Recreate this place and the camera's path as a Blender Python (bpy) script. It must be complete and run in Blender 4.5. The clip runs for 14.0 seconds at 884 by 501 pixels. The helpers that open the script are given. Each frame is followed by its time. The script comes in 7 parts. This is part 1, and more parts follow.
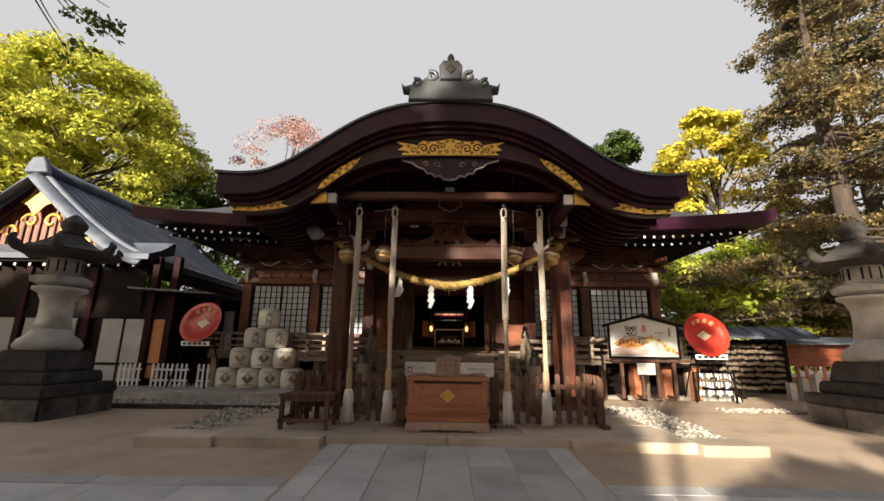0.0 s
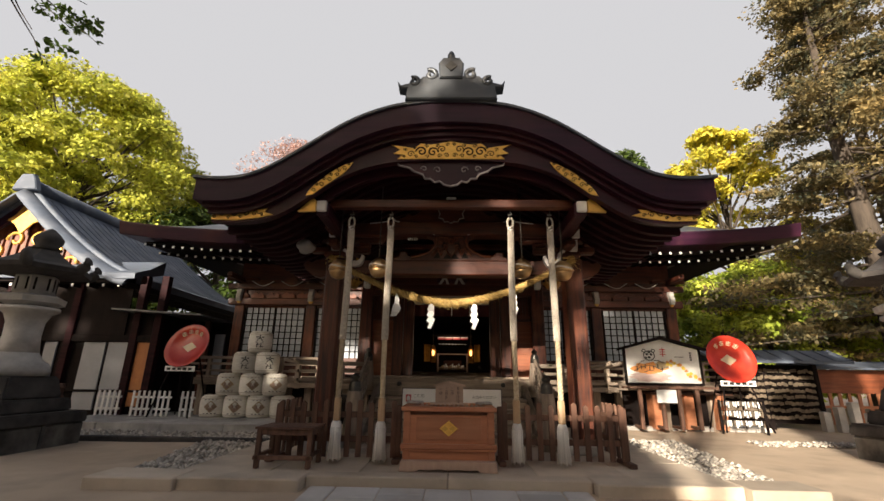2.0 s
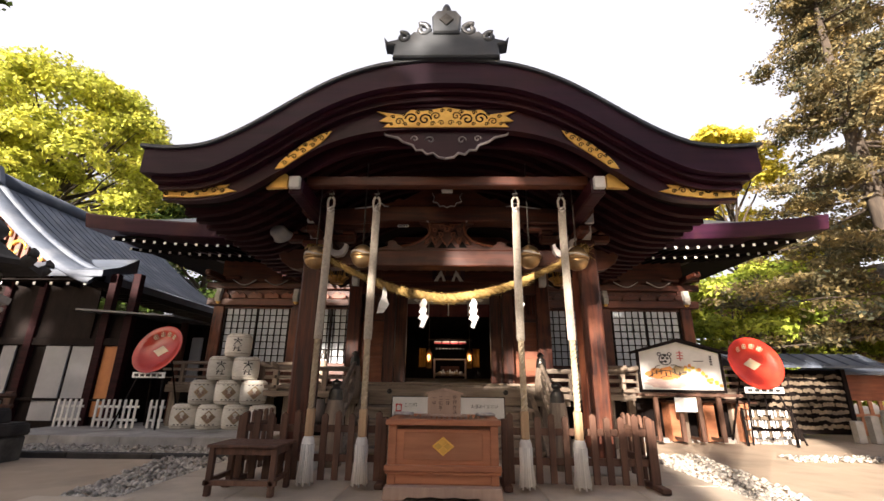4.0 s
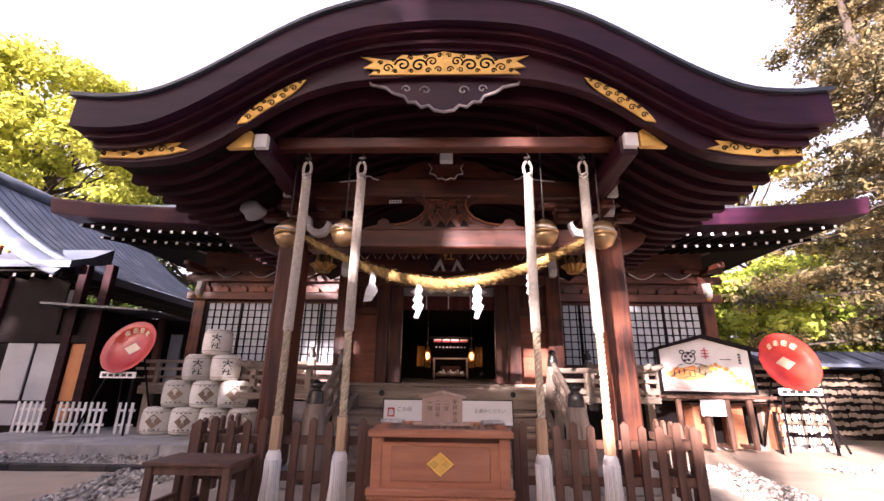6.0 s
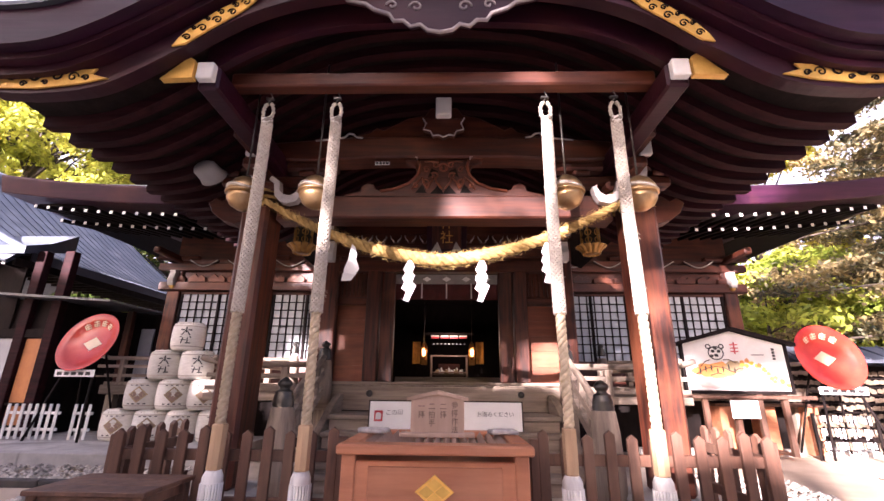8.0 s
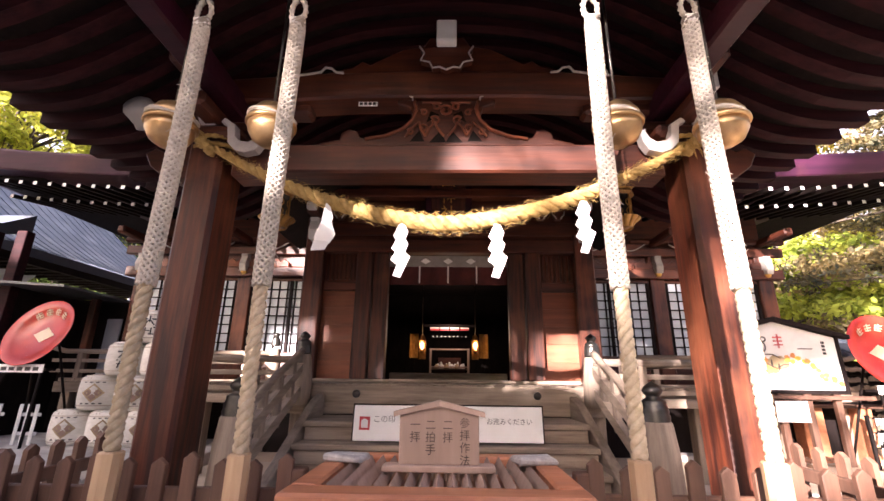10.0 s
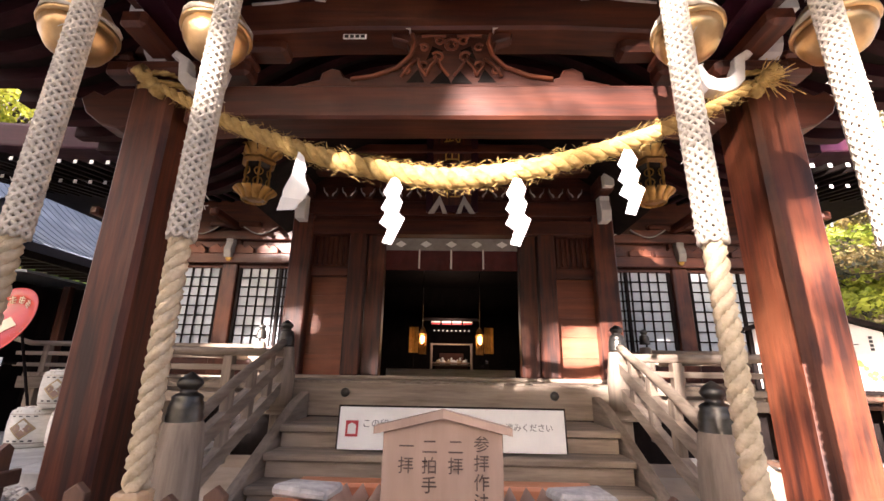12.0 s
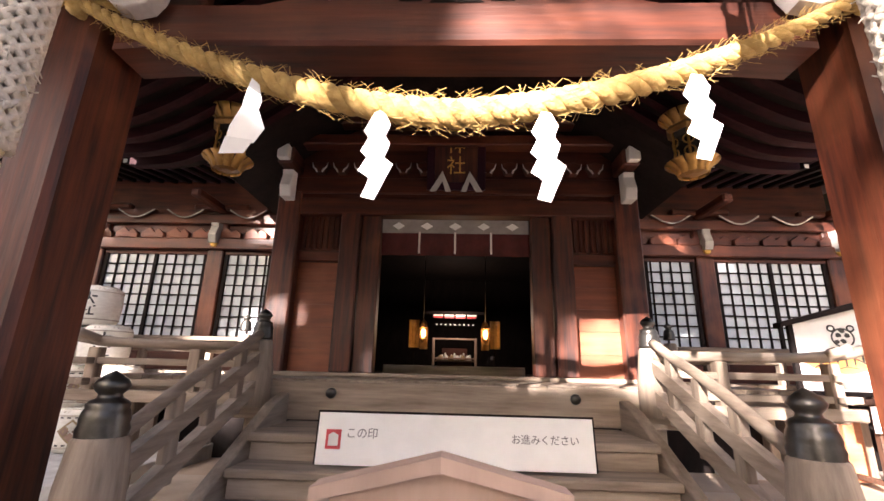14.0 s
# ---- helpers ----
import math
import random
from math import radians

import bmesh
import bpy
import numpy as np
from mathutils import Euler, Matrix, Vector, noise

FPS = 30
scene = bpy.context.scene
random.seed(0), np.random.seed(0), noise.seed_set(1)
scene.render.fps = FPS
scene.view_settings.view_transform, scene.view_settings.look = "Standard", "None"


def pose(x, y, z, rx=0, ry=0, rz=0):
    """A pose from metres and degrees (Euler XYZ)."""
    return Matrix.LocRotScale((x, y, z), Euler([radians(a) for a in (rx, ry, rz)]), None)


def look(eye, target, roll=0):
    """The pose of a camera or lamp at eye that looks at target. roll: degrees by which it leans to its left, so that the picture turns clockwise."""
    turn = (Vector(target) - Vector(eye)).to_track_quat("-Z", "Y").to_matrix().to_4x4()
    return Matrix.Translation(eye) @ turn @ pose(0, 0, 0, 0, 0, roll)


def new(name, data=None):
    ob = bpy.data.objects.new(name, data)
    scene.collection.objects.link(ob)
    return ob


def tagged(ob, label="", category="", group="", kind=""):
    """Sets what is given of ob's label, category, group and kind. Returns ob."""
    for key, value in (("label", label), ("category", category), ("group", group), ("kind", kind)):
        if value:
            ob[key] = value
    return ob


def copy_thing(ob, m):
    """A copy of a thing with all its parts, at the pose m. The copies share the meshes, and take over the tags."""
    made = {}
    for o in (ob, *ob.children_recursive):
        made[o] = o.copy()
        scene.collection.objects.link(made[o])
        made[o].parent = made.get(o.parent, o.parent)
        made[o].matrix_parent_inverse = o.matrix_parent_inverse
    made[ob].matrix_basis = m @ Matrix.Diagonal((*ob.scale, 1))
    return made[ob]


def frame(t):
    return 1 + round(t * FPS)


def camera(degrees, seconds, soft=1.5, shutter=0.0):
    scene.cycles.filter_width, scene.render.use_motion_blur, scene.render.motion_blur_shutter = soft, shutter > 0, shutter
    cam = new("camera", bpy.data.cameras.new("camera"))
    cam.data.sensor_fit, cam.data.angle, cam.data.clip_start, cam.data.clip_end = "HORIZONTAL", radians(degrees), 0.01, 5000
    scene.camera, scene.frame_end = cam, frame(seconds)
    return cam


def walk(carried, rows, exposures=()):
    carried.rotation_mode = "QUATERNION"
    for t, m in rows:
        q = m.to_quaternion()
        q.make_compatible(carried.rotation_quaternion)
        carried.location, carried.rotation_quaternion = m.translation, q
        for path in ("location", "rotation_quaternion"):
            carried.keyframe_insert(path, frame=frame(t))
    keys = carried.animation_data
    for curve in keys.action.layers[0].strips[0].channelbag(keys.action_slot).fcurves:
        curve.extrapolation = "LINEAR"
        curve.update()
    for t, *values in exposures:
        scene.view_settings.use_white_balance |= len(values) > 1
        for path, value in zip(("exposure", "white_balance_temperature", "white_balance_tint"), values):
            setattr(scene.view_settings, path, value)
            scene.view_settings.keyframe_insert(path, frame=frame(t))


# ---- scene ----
cam = camera(92.0, 14.0)
PATH = [
    (0, (0.016, -0.471, 1.263), (-0.022, 1.476, 1.72), 0.8),
    (0.5, (0.029, -0.322, 1.272), (-0.011, 1.619, 1.756), 0.6),
    (1, (0.062, -0.18, 1.272), (0.016, 1.752, 1.785), 0.7),
    (1.5, (0.055, 0.0, 1.273), (0.002, 1.924, 1.817), 0.8),
    (2, (0.064, 0.245, 1.257), (0.005, 2.162, 1.824), 0.8),
    (2.5, (0.087, 0.487, 1.241), (0.033, 2.398, 1.827), 0.7),
    (3, (0.084, 0.711, 1.246), (0.036, 2.621, 1.837), 0.7),
    (5.5, (0.114, 2.011, 1.256), (0.058, 3.918, 1.856), 0.7),
    (6, (0.109, 2.221, 1.259), (0.053, 4.128, 1.856), 0.7),
    (6.5, (0.102, 2.474, 1.252), (0.044, 4.382, 1.852), 0.7),
    (7, (0.078, 2.709, 1.259), (0.018, 4.614, 1.866), 0.6),
    (7.5, (0.104, 2.992, 1.266), (0.046, 4.899, 1.869), 0.7),
    (8, (0.106, 3.257, 1.249), (0.057, 5.166, 1.844), 0.6),
    (10.5, (0.051, 4.576, 1.324), (0.005, 6.495, 1.886), 0.7),
    (11, (0.062, 4.788, 1.316), (0.006, 6.707, 1.875), 0.7),
    (11.5, (0.026, 4.948, 1.314), (-0.021, 6.868, 1.871), 0.9),
    (12, (0.028, 5.083, 1.319), (-0.025, 7.005, 1.87), 1.0),
    (12.5, (0.029, 5.226, 1.328), (-0.033, 7.148, 1.876), 1.1),
    (13, (0.036, 5.372, 1.327), (-0.038, 7.295, 1.873), 1.2),
    (13.5, (0.034, 5.558, 1.337), (-0.039, 7.482, 1.876), 1.4),
    (14, (0.022, 5.765, 1.351), (-0.047, 7.693, 1.88), 1.4),
]

walk(cam, [(t, look(eye, target, roll)) for t, eye, target, roll in PATH], exposures=[(0, 1.15, 6450, 12), (3.2, 1.2, 6400, 14), (4.2, 2.05, 6200, 20), (5.3, 2.45, 5900, 38), (8.2, 3.0, 5800, 37), (10.3, 3.08, 5950, 28), (14, 3.42, 5850, 21)])

# ---- light: low autumn sun from behind and the left, open sky ----
SUN_EL, SUN_AZ = radians(16), radians(205)   # azimuth of the sun, clockwise from +y
world = bpy.data.worlds.new("sky")
scene.world = world
world.use_nodes = True
wn = world.node_tree
wn.nodes.clear()
wo = wn.nodes.new("ShaderNodeOutputWorld")
wb = wn.nodes.new("ShaderNodeBackground")
ws = wn.nodes.new("ShaderNodeTexSky")
ws.sky_type, ws.sun_disc, ws.sun_elevation, ws.sun_rotation = "NISHITA", False, SUN_EL, SUN_AZ
ws.air_density, ws.dust_density, ws.ozone_density = 1.0, 8.0, 1.0
wb.inputs["Strength"].default_value = 0.05
wn.links.new(ws.outputs[0], wb.inputs[0])
wn.links.new(wb.outputs[0], wo.inputs[0])
sun_data = bpy.data.lights.new("sun", "SUN")
sun_data.energy, sun_data.angle, sun_data.color = 5.0, radians(0.6), (1.0, 0.88, 0.70)
sun = new("sun", sun_data)
sun_dir = Vector((math.sin(SUN_AZ) * math.cos(SUN_EL), math.cos(SUN_AZ) * math.cos(SUN_EL), math.sin(SUN_EL)))
sun.matrix_world = look(sun_dir * 60, (0, 0, 0))

# bright white haze over the northern horizon, a plain far backdrop
haze = bpy.data.materials.new("white_haze")
haze.use_nodes = True
hn = haze.node_tree
hn.nodes.clear()
he, ho = hn.nodes.new("ShaderNodeEmission"), hn.nodes.new("ShaderNodeOutputMaterial")
he.inputs["Color"].default_value, he.inputs["Strength"].default_value = (1.0, 1.0, 1.0, 1), 0.30
hn.links.new(he.outputs[0], ho.inputs[0])
ring = [(math.cos(radians(a)), math.sin(radians(a))) for a in range(0, 181, 6)]
levels = [(420, -20), (420, 260), (360, 460), (230, 600)]
backdrop_me = bpy.data.meshes.new("backdrop")
backdrop_me.from_pydata([(c * r, s * r, z) for r, z in levels for c, s in ring], [], [(j * 31 + i, j * 31 + i + 1, j * 31 + i + 32, j * 31 + i + 31) for j in range(3) for i in range(30)])
backdrop_me.materials.append(haze)
tagged(new("backdrop", backdrop_me), "plain white hazy sky beyond the woods", "sky", kind="structure")


# ---- materials ----
def mat(name, c1, c2, scale=(4, 4, 4), rough=0.6, metal=0.0, bump=0.2, fine=30.0, c3=None, spots=0.0, island=0.0, spec=0.5, contrast=(0.3, 0.7), dist=0.01):
    """Two colours mixed by stretched noise, a finer grain on top, stains of a third colour, slight change from piece to piece."""
    m = bpy.data.materials.new(name)
    m.use_nodes = True
    nt = m.node_tree
    nd, ln = nt.nodes, nt.links
    b = nd["Principled BSDF"]
    b.inputs["Metallic"].default_value = metal
    b.inputs["Specular IOR Level"].default_value = spec
    tc = nd.new("ShaderNodeTexCoord")
    mp = nd.new("ShaderNodeMapping")
    mp.inputs["Scale"].default_value = scale
    ln.new(tc.outputs["Object"], mp.inputs[0])
    oi = nd.new("ShaderNodeObjectInfo")
    add = nd.new("ShaderNodeVectorMath")
    add.operation = "MULTIPLY_ADD"
    add.inputs[1].default_value = (37, 53, 71)
    cx = nd.new("ShaderNodeCombineXYZ")
    for i in range(3):
        ln.new(oi.outputs["Random"], cx.inputs[i])
    ln.new(cx.outputs[0], add.inputs[0])
    ln.new(mp.outputs[0], add.inputs[2])
    n1 = nd.new("ShaderNodeTexNoise")
    n1.inputs["Scale"].default_value, n1.inputs["Detail"].default_value, n1.inputs["Roughness"].default_value = 1.0, 6.0, 0.6
    ln.new(add.outputs[0], n1.inputs["Vector"])
    mr = nd.new("ShaderNodeMapRange")
    mr.inputs[1].default_value, mr.inputs[2].default_value = contrast
    ln.new(n1.outputs["Fac"], mr.inputs[0])
    mx = nd.new("ShaderNodeMix")
    mx.data_type = "RGBA"
    mx.inputs[6].default_value, mx.inputs[7].default_value = (*c1, 1), (*c2, 1)
    ln.new(mr.outputs[0], mx.inputs[0])
    col = mx.outputs[2]
    n2 = nd.new("ShaderNodeTexNoise")
    n2.inputs["Scale"].default_value, n2.inputs["Detail"].default_value = fine / max(scale), 4.0
    ln.new(add.outputs[0], n2.inputs["Vector"])
    if c3:
        n3 = nd.new("ShaderNodeTexNoise")
        n3.inputs["Scale"].default_value, n3.inputs["Detail"].default_value = 1.3, 5.0
        ln.new(tc.outputs["Object"], n3.inputs["Vector"])
        r3 = nd.new("ShaderNodeMapRange")
        r3.inputs[1].default_value, r3.inputs[2].default_value, r3.inputs[4].default_value = 0.5, 0.72, spots
        ln.new(n3.outputs["Fac"], r3.inputs[0])
        m3 = nd.new("ShaderNodeMix")
        m3.data_type = "RGBA"
        m3.inputs[7].default_value = (*c3, 1)
        ln.new(r3.outputs[0], m3.inputs[0])
        ln.new(col, m3.inputs[6])
        col = m3.outputs[2]
    hsv = nd.new("ShaderNodeHueSaturation")
    vr = nd.new("ShaderNodeMapRange")
    vr.inputs[3].default_value, vr.inputs[4].default_value = 0.82, 1.18
    if island:
        ge = nd.new("ShaderNodeNewGeometry")
        vr.inputs[3].default_value, vr.inputs[4].default_value = 1 - island, 1 + island
        ln.new(ge.outputs["Random Per Island"], vr.inputs[0])
    else:
        ln.new(oi.outputs["Random"], vr.inputs[0])
    ln.new(vr.outputs[0], hsv.inputs["Value"])
    ln.new(col, hsv.inputs["Color"])
    ln.new(hsv.outputs[0], b.inputs["Base Color"])
    rr = nd.new("ShaderNodeMapRange")
    rr.inputs[3].default_value, rr.inputs[4].default_value = max(rough - 0.12, 0.02), min(rough + 0.12, 1)
    ln.new(n2.outputs["Fac"], rr.inputs[0])
    ln.new(rr.outputs[0], b.inputs["Roughness"])
    if bump:
        bp = nd.new("ShaderNodeBump")
        bp.inputs["Strength"].default_value, bp.inputs["Distance"].default_value = bump, dist
        ln.new(n2.outputs["Fac"], bp.inputs["Height"])
        ln.new(bp.outputs[0], b.inputs["Normal"])
    return m


def glow(name, color, strength):
    m = bpy.data.materials.new(name)
    m.use_nodes = True
    b = m.node_tree.nodes["Principled BSDF"]
    b.inputs["Base Color"].default_value = (*color, 1)
    b.inputs["Emission Color"].default_value = (*color, 1)
    b.inputs["Emission Strength"].default_value = strength
    return m


def leaf_mat(name, a, b2, thin=0.35):
    """Leaves of several greens, a part of the light passing through."""
    m = mat(name, a, b2, (0.9, 0.9, 0.9), 0.55, bump=0, island=0.4, spec=0.25, contrast=(0.35, 0.65))
    nt = m.node_tree
    tr = nt.nodes.new("ShaderNodeBsdfTranslucent")
    mxs = nt.nodes.new("ShaderNodeMixShader")
    mxs.inputs[0].default_value = thin
    p = nt.nodes["Principled BSDF"]
    nt.links.new(p.inputs["Base Color"].links[0].from_socket, tr.inputs["Color"])
    nt.links.new(p.outputs[0], mxs.inputs[1])
    nt.links.new(tr.outputs[0], mxs.inputs[2])
    nt.links.new(mxs.outputs[0], nt.nodes["Material Output"].inputs["Surface"])
    return m


RED1, RED2 = (0.108, 0.025, 0.0095), (0.025, 0.0058, 0.0034)
wood_z = mat("dark_wood_upright", RED1, RED2, (16, 16, 1.2), 0.5, bump=0.3, c3=(0.235, 0.078, 0.032), spots=0.7, contrast=(0.38, 0.62))
wood_x = mat("dark_wood_lengthways", RED1, RED2, (1.2, 16, 16), 0.5, bump=0.3, c3=(0.21, 0.062, 0.025), spots=0.5)
wood_y = mat("dark_wood_across", RED1, RED2, (16, 1.2, 16), 0.55, bump=0.3)
lacquer = mat("dark_red_lacquered_wood", (0.042, 0.0068, 0.0165), (0.015, 0.0025, 0.009), (0.8, 6, 6), 0.42, bump=0.12, c3=(0.10, 0.026, 0.02), spots=0.35, spec=0.3)
panel_wood = mat("red_brown_panel", (0.25, 0.073, 0.03), (0.13, 0.035, 0.015), (1.5, 10, 14), 0.5, bump=0.25, c3=(0.35, 0.15, 0.08), spots=0.4)
grey_wood_x = mat("weathered_wood_x", (0.36, 0.285, 0.22), (0.165, 0.125, 0.092), (1.5, 16, 16), 0.75, bump=0.4, c3=(0.36, 0.30, 0.24), spots=0.5)
grey_wood_y = mat("weathered_wood_y", (0.36, 0.285, 0.22), (0.165, 0.125, 0.092), (16, 1.5, 16), 0.75, bump=0.4)
grey_wood_z = mat("weathered_wood_z", (0.36, 0.285, 0.22), (0.165, 0.125, 0.092), (16, 16, 1.5), 0.75, bump=0.4)
box_wood = mat("orange_brown_wood", (0.50, 0.205, 0.10), (0.34, 0.125, 0.06), (1.4, 12, 12), 0.45, bump=0.2, c3=(0.52, 0.28, 0.165), spots=0.5)
pale_wood = mat("pale_wood", (0.47, 0.33, 0.255), (0.36, 0.245, 0.185), (12, 12, 1.4), 0.6, bump=0.2)
fence_wood = mat("fence_wood", (0.16, 0.075, 0.045), (0.06, 0.028, 0.018), (14, 14, 1.4), 0.65, bump=0.35, c3=(0.24, 0.15, 0.1), spots=0.5)
# Timber darkened so that its colour carries the shade under the eaves.
shade_wood = mat("shade_dark_wood", (0.036, 0.008, 0.010), (0.012, 0.003, 0.005), (1.2, 14, 14), 0.7, bump=0.25, spec=0.15)
bright_gilt = mat("lantern_gilt", (0.62, 0.36, 0.09), (0.34, 0.18, 0.045), (9, 9, 9), 0.38, 0.5)
dark_gilt = mat("aged_gilt", (0.34, 0.19, 0.05), (0.18, 0.09, 0.025), (9, 9, 9), 0.45, 0.5)
# Near-black wood; also stands in for shade under roofs, indoors and in openings.
black_wood_shade = mat("black_wood_and_shade", (0.016, 0.010, 0.009), (0.006, 0.0045, 0.004), (6, 6, 2), 0.8, bump=0.2, spec=0.15)
copper = mat("aged_copper_roof", (0.115, 0.125, 0.135), (0.065, 0.072, 0.082), (1.0, 1.0, 3.0), 0.42, 0.5, bump=0.2, c3=(0.16, 0.14, 0.12), spots=0.5)
roof_edge = mat("brown_roof_edge", (0.046, 0.0095, 0.029), (0.018, 0.004, 0.0145), (0.6, 8, 8), 0.48, bump=0.15, c3=(0.11, 0.036, 0.03), spots=0.4, spec=0.3)
stained_base = mat("lichened_base_stone", (0.27, 0.25, 0.225), (0.05, 0.046, 0.042), (2.2, 2.2, 2.2), 0.85, bump=0.6, fine=60, c3=(0.03, 0.03, 0.027), spots=0.8)
slate = mat("blue_grey_roof", (0.115, 0.14, 0.185), (0.078, 0.094, 0.126), (0.7, 1.2, 3), 0.6, 0.1, bump=0.15, spec=0.35, c3=(0.25, 0.27, 0.30), spots=0.5)
gold = mat("gilt_metal", (0.86, 0.54, 0.12), (0.66, 0.36, 0.07), (9, 9, 9), 0.36, 0.4, bump=0.3)
brass = mat("worn_brass", (0.62, 0.42, 0.20), (0.40, 0.25, 0.12), (8, 8, 8), 0.35, 0.9, bump=0.2)
bronze = mat("dark_bronze", (0.10, 0.095, 0.085), (0.05, 0.045, 0.04), (10, 10, 10), 0.35, 0.8, bump=0.2)
white_paint = mat("white_paint", (0.80, 0.79, 0.76), (0.68, 0.67, 0.64), (5, 5, 5), 0.6, bump=0.1)
paper = mat("white_paper", (0.86, 0.85, 0.83), (0.80, 0.79, 0.77), (6, 6, 6), 0.7, bump=0.05)
shoji = mat("window_paper_glass", (0.66, 0.71, 0.77), (0.50, 0.55, 0.60), (2, 2, 2), 0.18, bump=0.05, spec=0.6)
# White plaster, greyed to put the deep eave's shade into its colour.
plaster = mat("shaded_white_plaster", (0.38, 0.39, 0.41), (0.30, 0.31, 0.325), (2, 2, 2), 0.8, bump=0.15)
granite = mat("pale_granite", (0.55, 0.53, 0.49), (0.39, 0.37, 0.345), (5, 5, 5), 0.75, bump=0.4, fine=90, c3=(0.18, 0.165, 0.14), spots=0.7)
dark_stone = mat("lichened_dark_stone", (0.075, 0.066, 0.06), (0.028, 0.025, 0.024), (4, 4, 4), 0.85, bump=0.6, fine=60, c3=(0.14, 0.13, 0.11), spots=0.5)
slab_stone = mat("tan_slab_stone", (0.60, 0.50, 0.39), (0.47, 0.39, 0.30), (2, 2, 2), 0.8, bump=0.35, fine=120, c3=(0.20, 0.16, 0.12), spots=0.5)
paving = mat("grey_paving", (0.60, 0.58, 0.56), (0.47, 0.45, 0.43), (2, 2, 2), 0.75, bump=0.35, fine=120, c3=(0.29, 0.27, 0.25), spots=0.6)
earth = mat("packed_earth", (0.56, 0.44, 0.32), (0.43, 0.33, 0.235), (0.8, 0.8, 0.8), 0.9, bump=0.5, fine=60, c3=(0.33, 0.26, 0.19), spots=0.7)
pebble = mat("river_pebble", (0.60, 0.55, 0.47), (0.34, 0.30, 0.26), (7, 7, 7), 0.75, bump=0.2, island=0.5)
straw = mat("straw", (0.62, 0.43, 0.15), (0.38, 0.235, 0.065), (22, 22, 22), 0.8, bump=0.6, fine=120, island=0.25)
hemp = mat("hemp_rope", (0.58, 0.52, 0.44), (0.40, 0.35, 0.28), (26, 26, 26), 0.85, bump=0.6, fine=140)
tan_hemp = mat("tan_hemp_rope", (0.64, 0.53, 0.37), (0.44, 0.34, 0.21), (26, 26, 26), 0.85, bump=0.6, fine=140)
rope_core = mat("dark_rope_core", (0.34, 0.29, 0.24), (0.20, 0.165, 0.13), (26, 26, 26), 0.9, bump=0.5, fine=140)
tassel_white = mat("white_tassel", (0.80, 0.77, 0.72), (0.66, 0.62, 0.57), (40, 40, 4), 0.85, bump=0.5)
barrel_white = mat("straw_mat_white", (0.80, 0.77, 0.70), (0.64, 0.61, 0.54), (9, 9, 30), 0.8, bump=0.5, fine=140)
ink = mat("black_ink", (0.025, 0.024, 0.024), (0.04, 0.038, 0.036), (8, 8, 8), 0.6, bump=0)
faded_ink = mat("brown_ink", (0.07, 0.045, 0.035), (0.11, 0.075, 0.06), (20, 20, 20), 0.7, bump=0)
red_lacquer = mat("vermilion_lacquer", (0.60, 0.055, 0.025), (0.46, 0.03, 0.018), (3, 3, 3), 0.22, bump=0.03)
red_ink = mat("red_print", (0.62, 0.07, 0.07), (0.5, 0.05, 0.06), (6, 6, 6), 0.6, bump=0)
orange_print = mat("orange_print", (0.72, 0.32, 0.08), (0.55, 0.2, 0.06), (9, 9, 9), 0.6, bump=0, island=0.4)
yellow_print = mat("yellow_print", (0.80, 0.60, 0.08), (0.7, 0.45, 0.06), (9, 9, 9), 0.6, bump=0, island=0.3)
mauve_print = mat("mauve_print", (0.42, 0.30, 0.28), (0.60, 0.46, 0.40), (4, 4, 9), 0.6, bump=0)
tan_print = mat("tan_print", (0.40, 0.30, 0.17), (0.32, 0.235, 0.13), (9, 9, 9), 0.7, bump=0.1)
bark = mat("tree_bark", (0.085, 0.066, 0.05), (0.036, 0.028, 0.022), (7, 7, 1.5), 0.9, bump=0.8, fine=40)
leaf_yellow = leaf_mat("yellow_green_leaves", (0.62, 0.60, 0.10), (0.36, 0.41, 0.06))
leaf_gold = leaf_mat("golden_leaves", (0.72, 0.61, 0.08), (0.48, 0.46, 0.06))
leaf_green = leaf_mat("green_leaves", (0.09, 0.14, 0.025), (0.045, 0.075, 0.018))
# Warm and dark bluish tones imitate sunlit boughs and the shade between them.
leaf_conifer = leaf_mat("dull_conifer_needles", (0.33, 0.245, 0.10), (0.06, 0.08, 0.058))
leaf_bush = leaf_mat("bright_green_leaves", (0.54, 0.58, 0.09), (0.22, 0.31, 0.04))
leaf_pink = leaf_mat("faded_pink_leaves", (0.60, 0.38, 0.34), (0.45, 0.3, 0.27))
lamp_glow = glow("warm_lantern_glow", (1.0, 0.50, 0.13), 2.2)


# ---- building helpers ----
def linked(name, me, parent=None, label=""):
    ob = new(name, me)
    if parent is not None:
        ob.parent = parent
    if label:
        ob["label"] = label
    return ob


def part(name, bm, material, parent=None, label="", smooth=False):
    """One mesh object under a thing or a part."""
    me = bpy.data.meshes.new(name)
    bm.normal_update()
    bm.to_mesh(me)
    bm.free()
    for mm in (material if isinstance(material, (list, tuple)) else [material]):
        me.materials.append(mm)
    if smooth:
        me.polygons.foreach_set("use_smooth", [True] * len(me.polygons))
    return linked(name, me, parent, label)


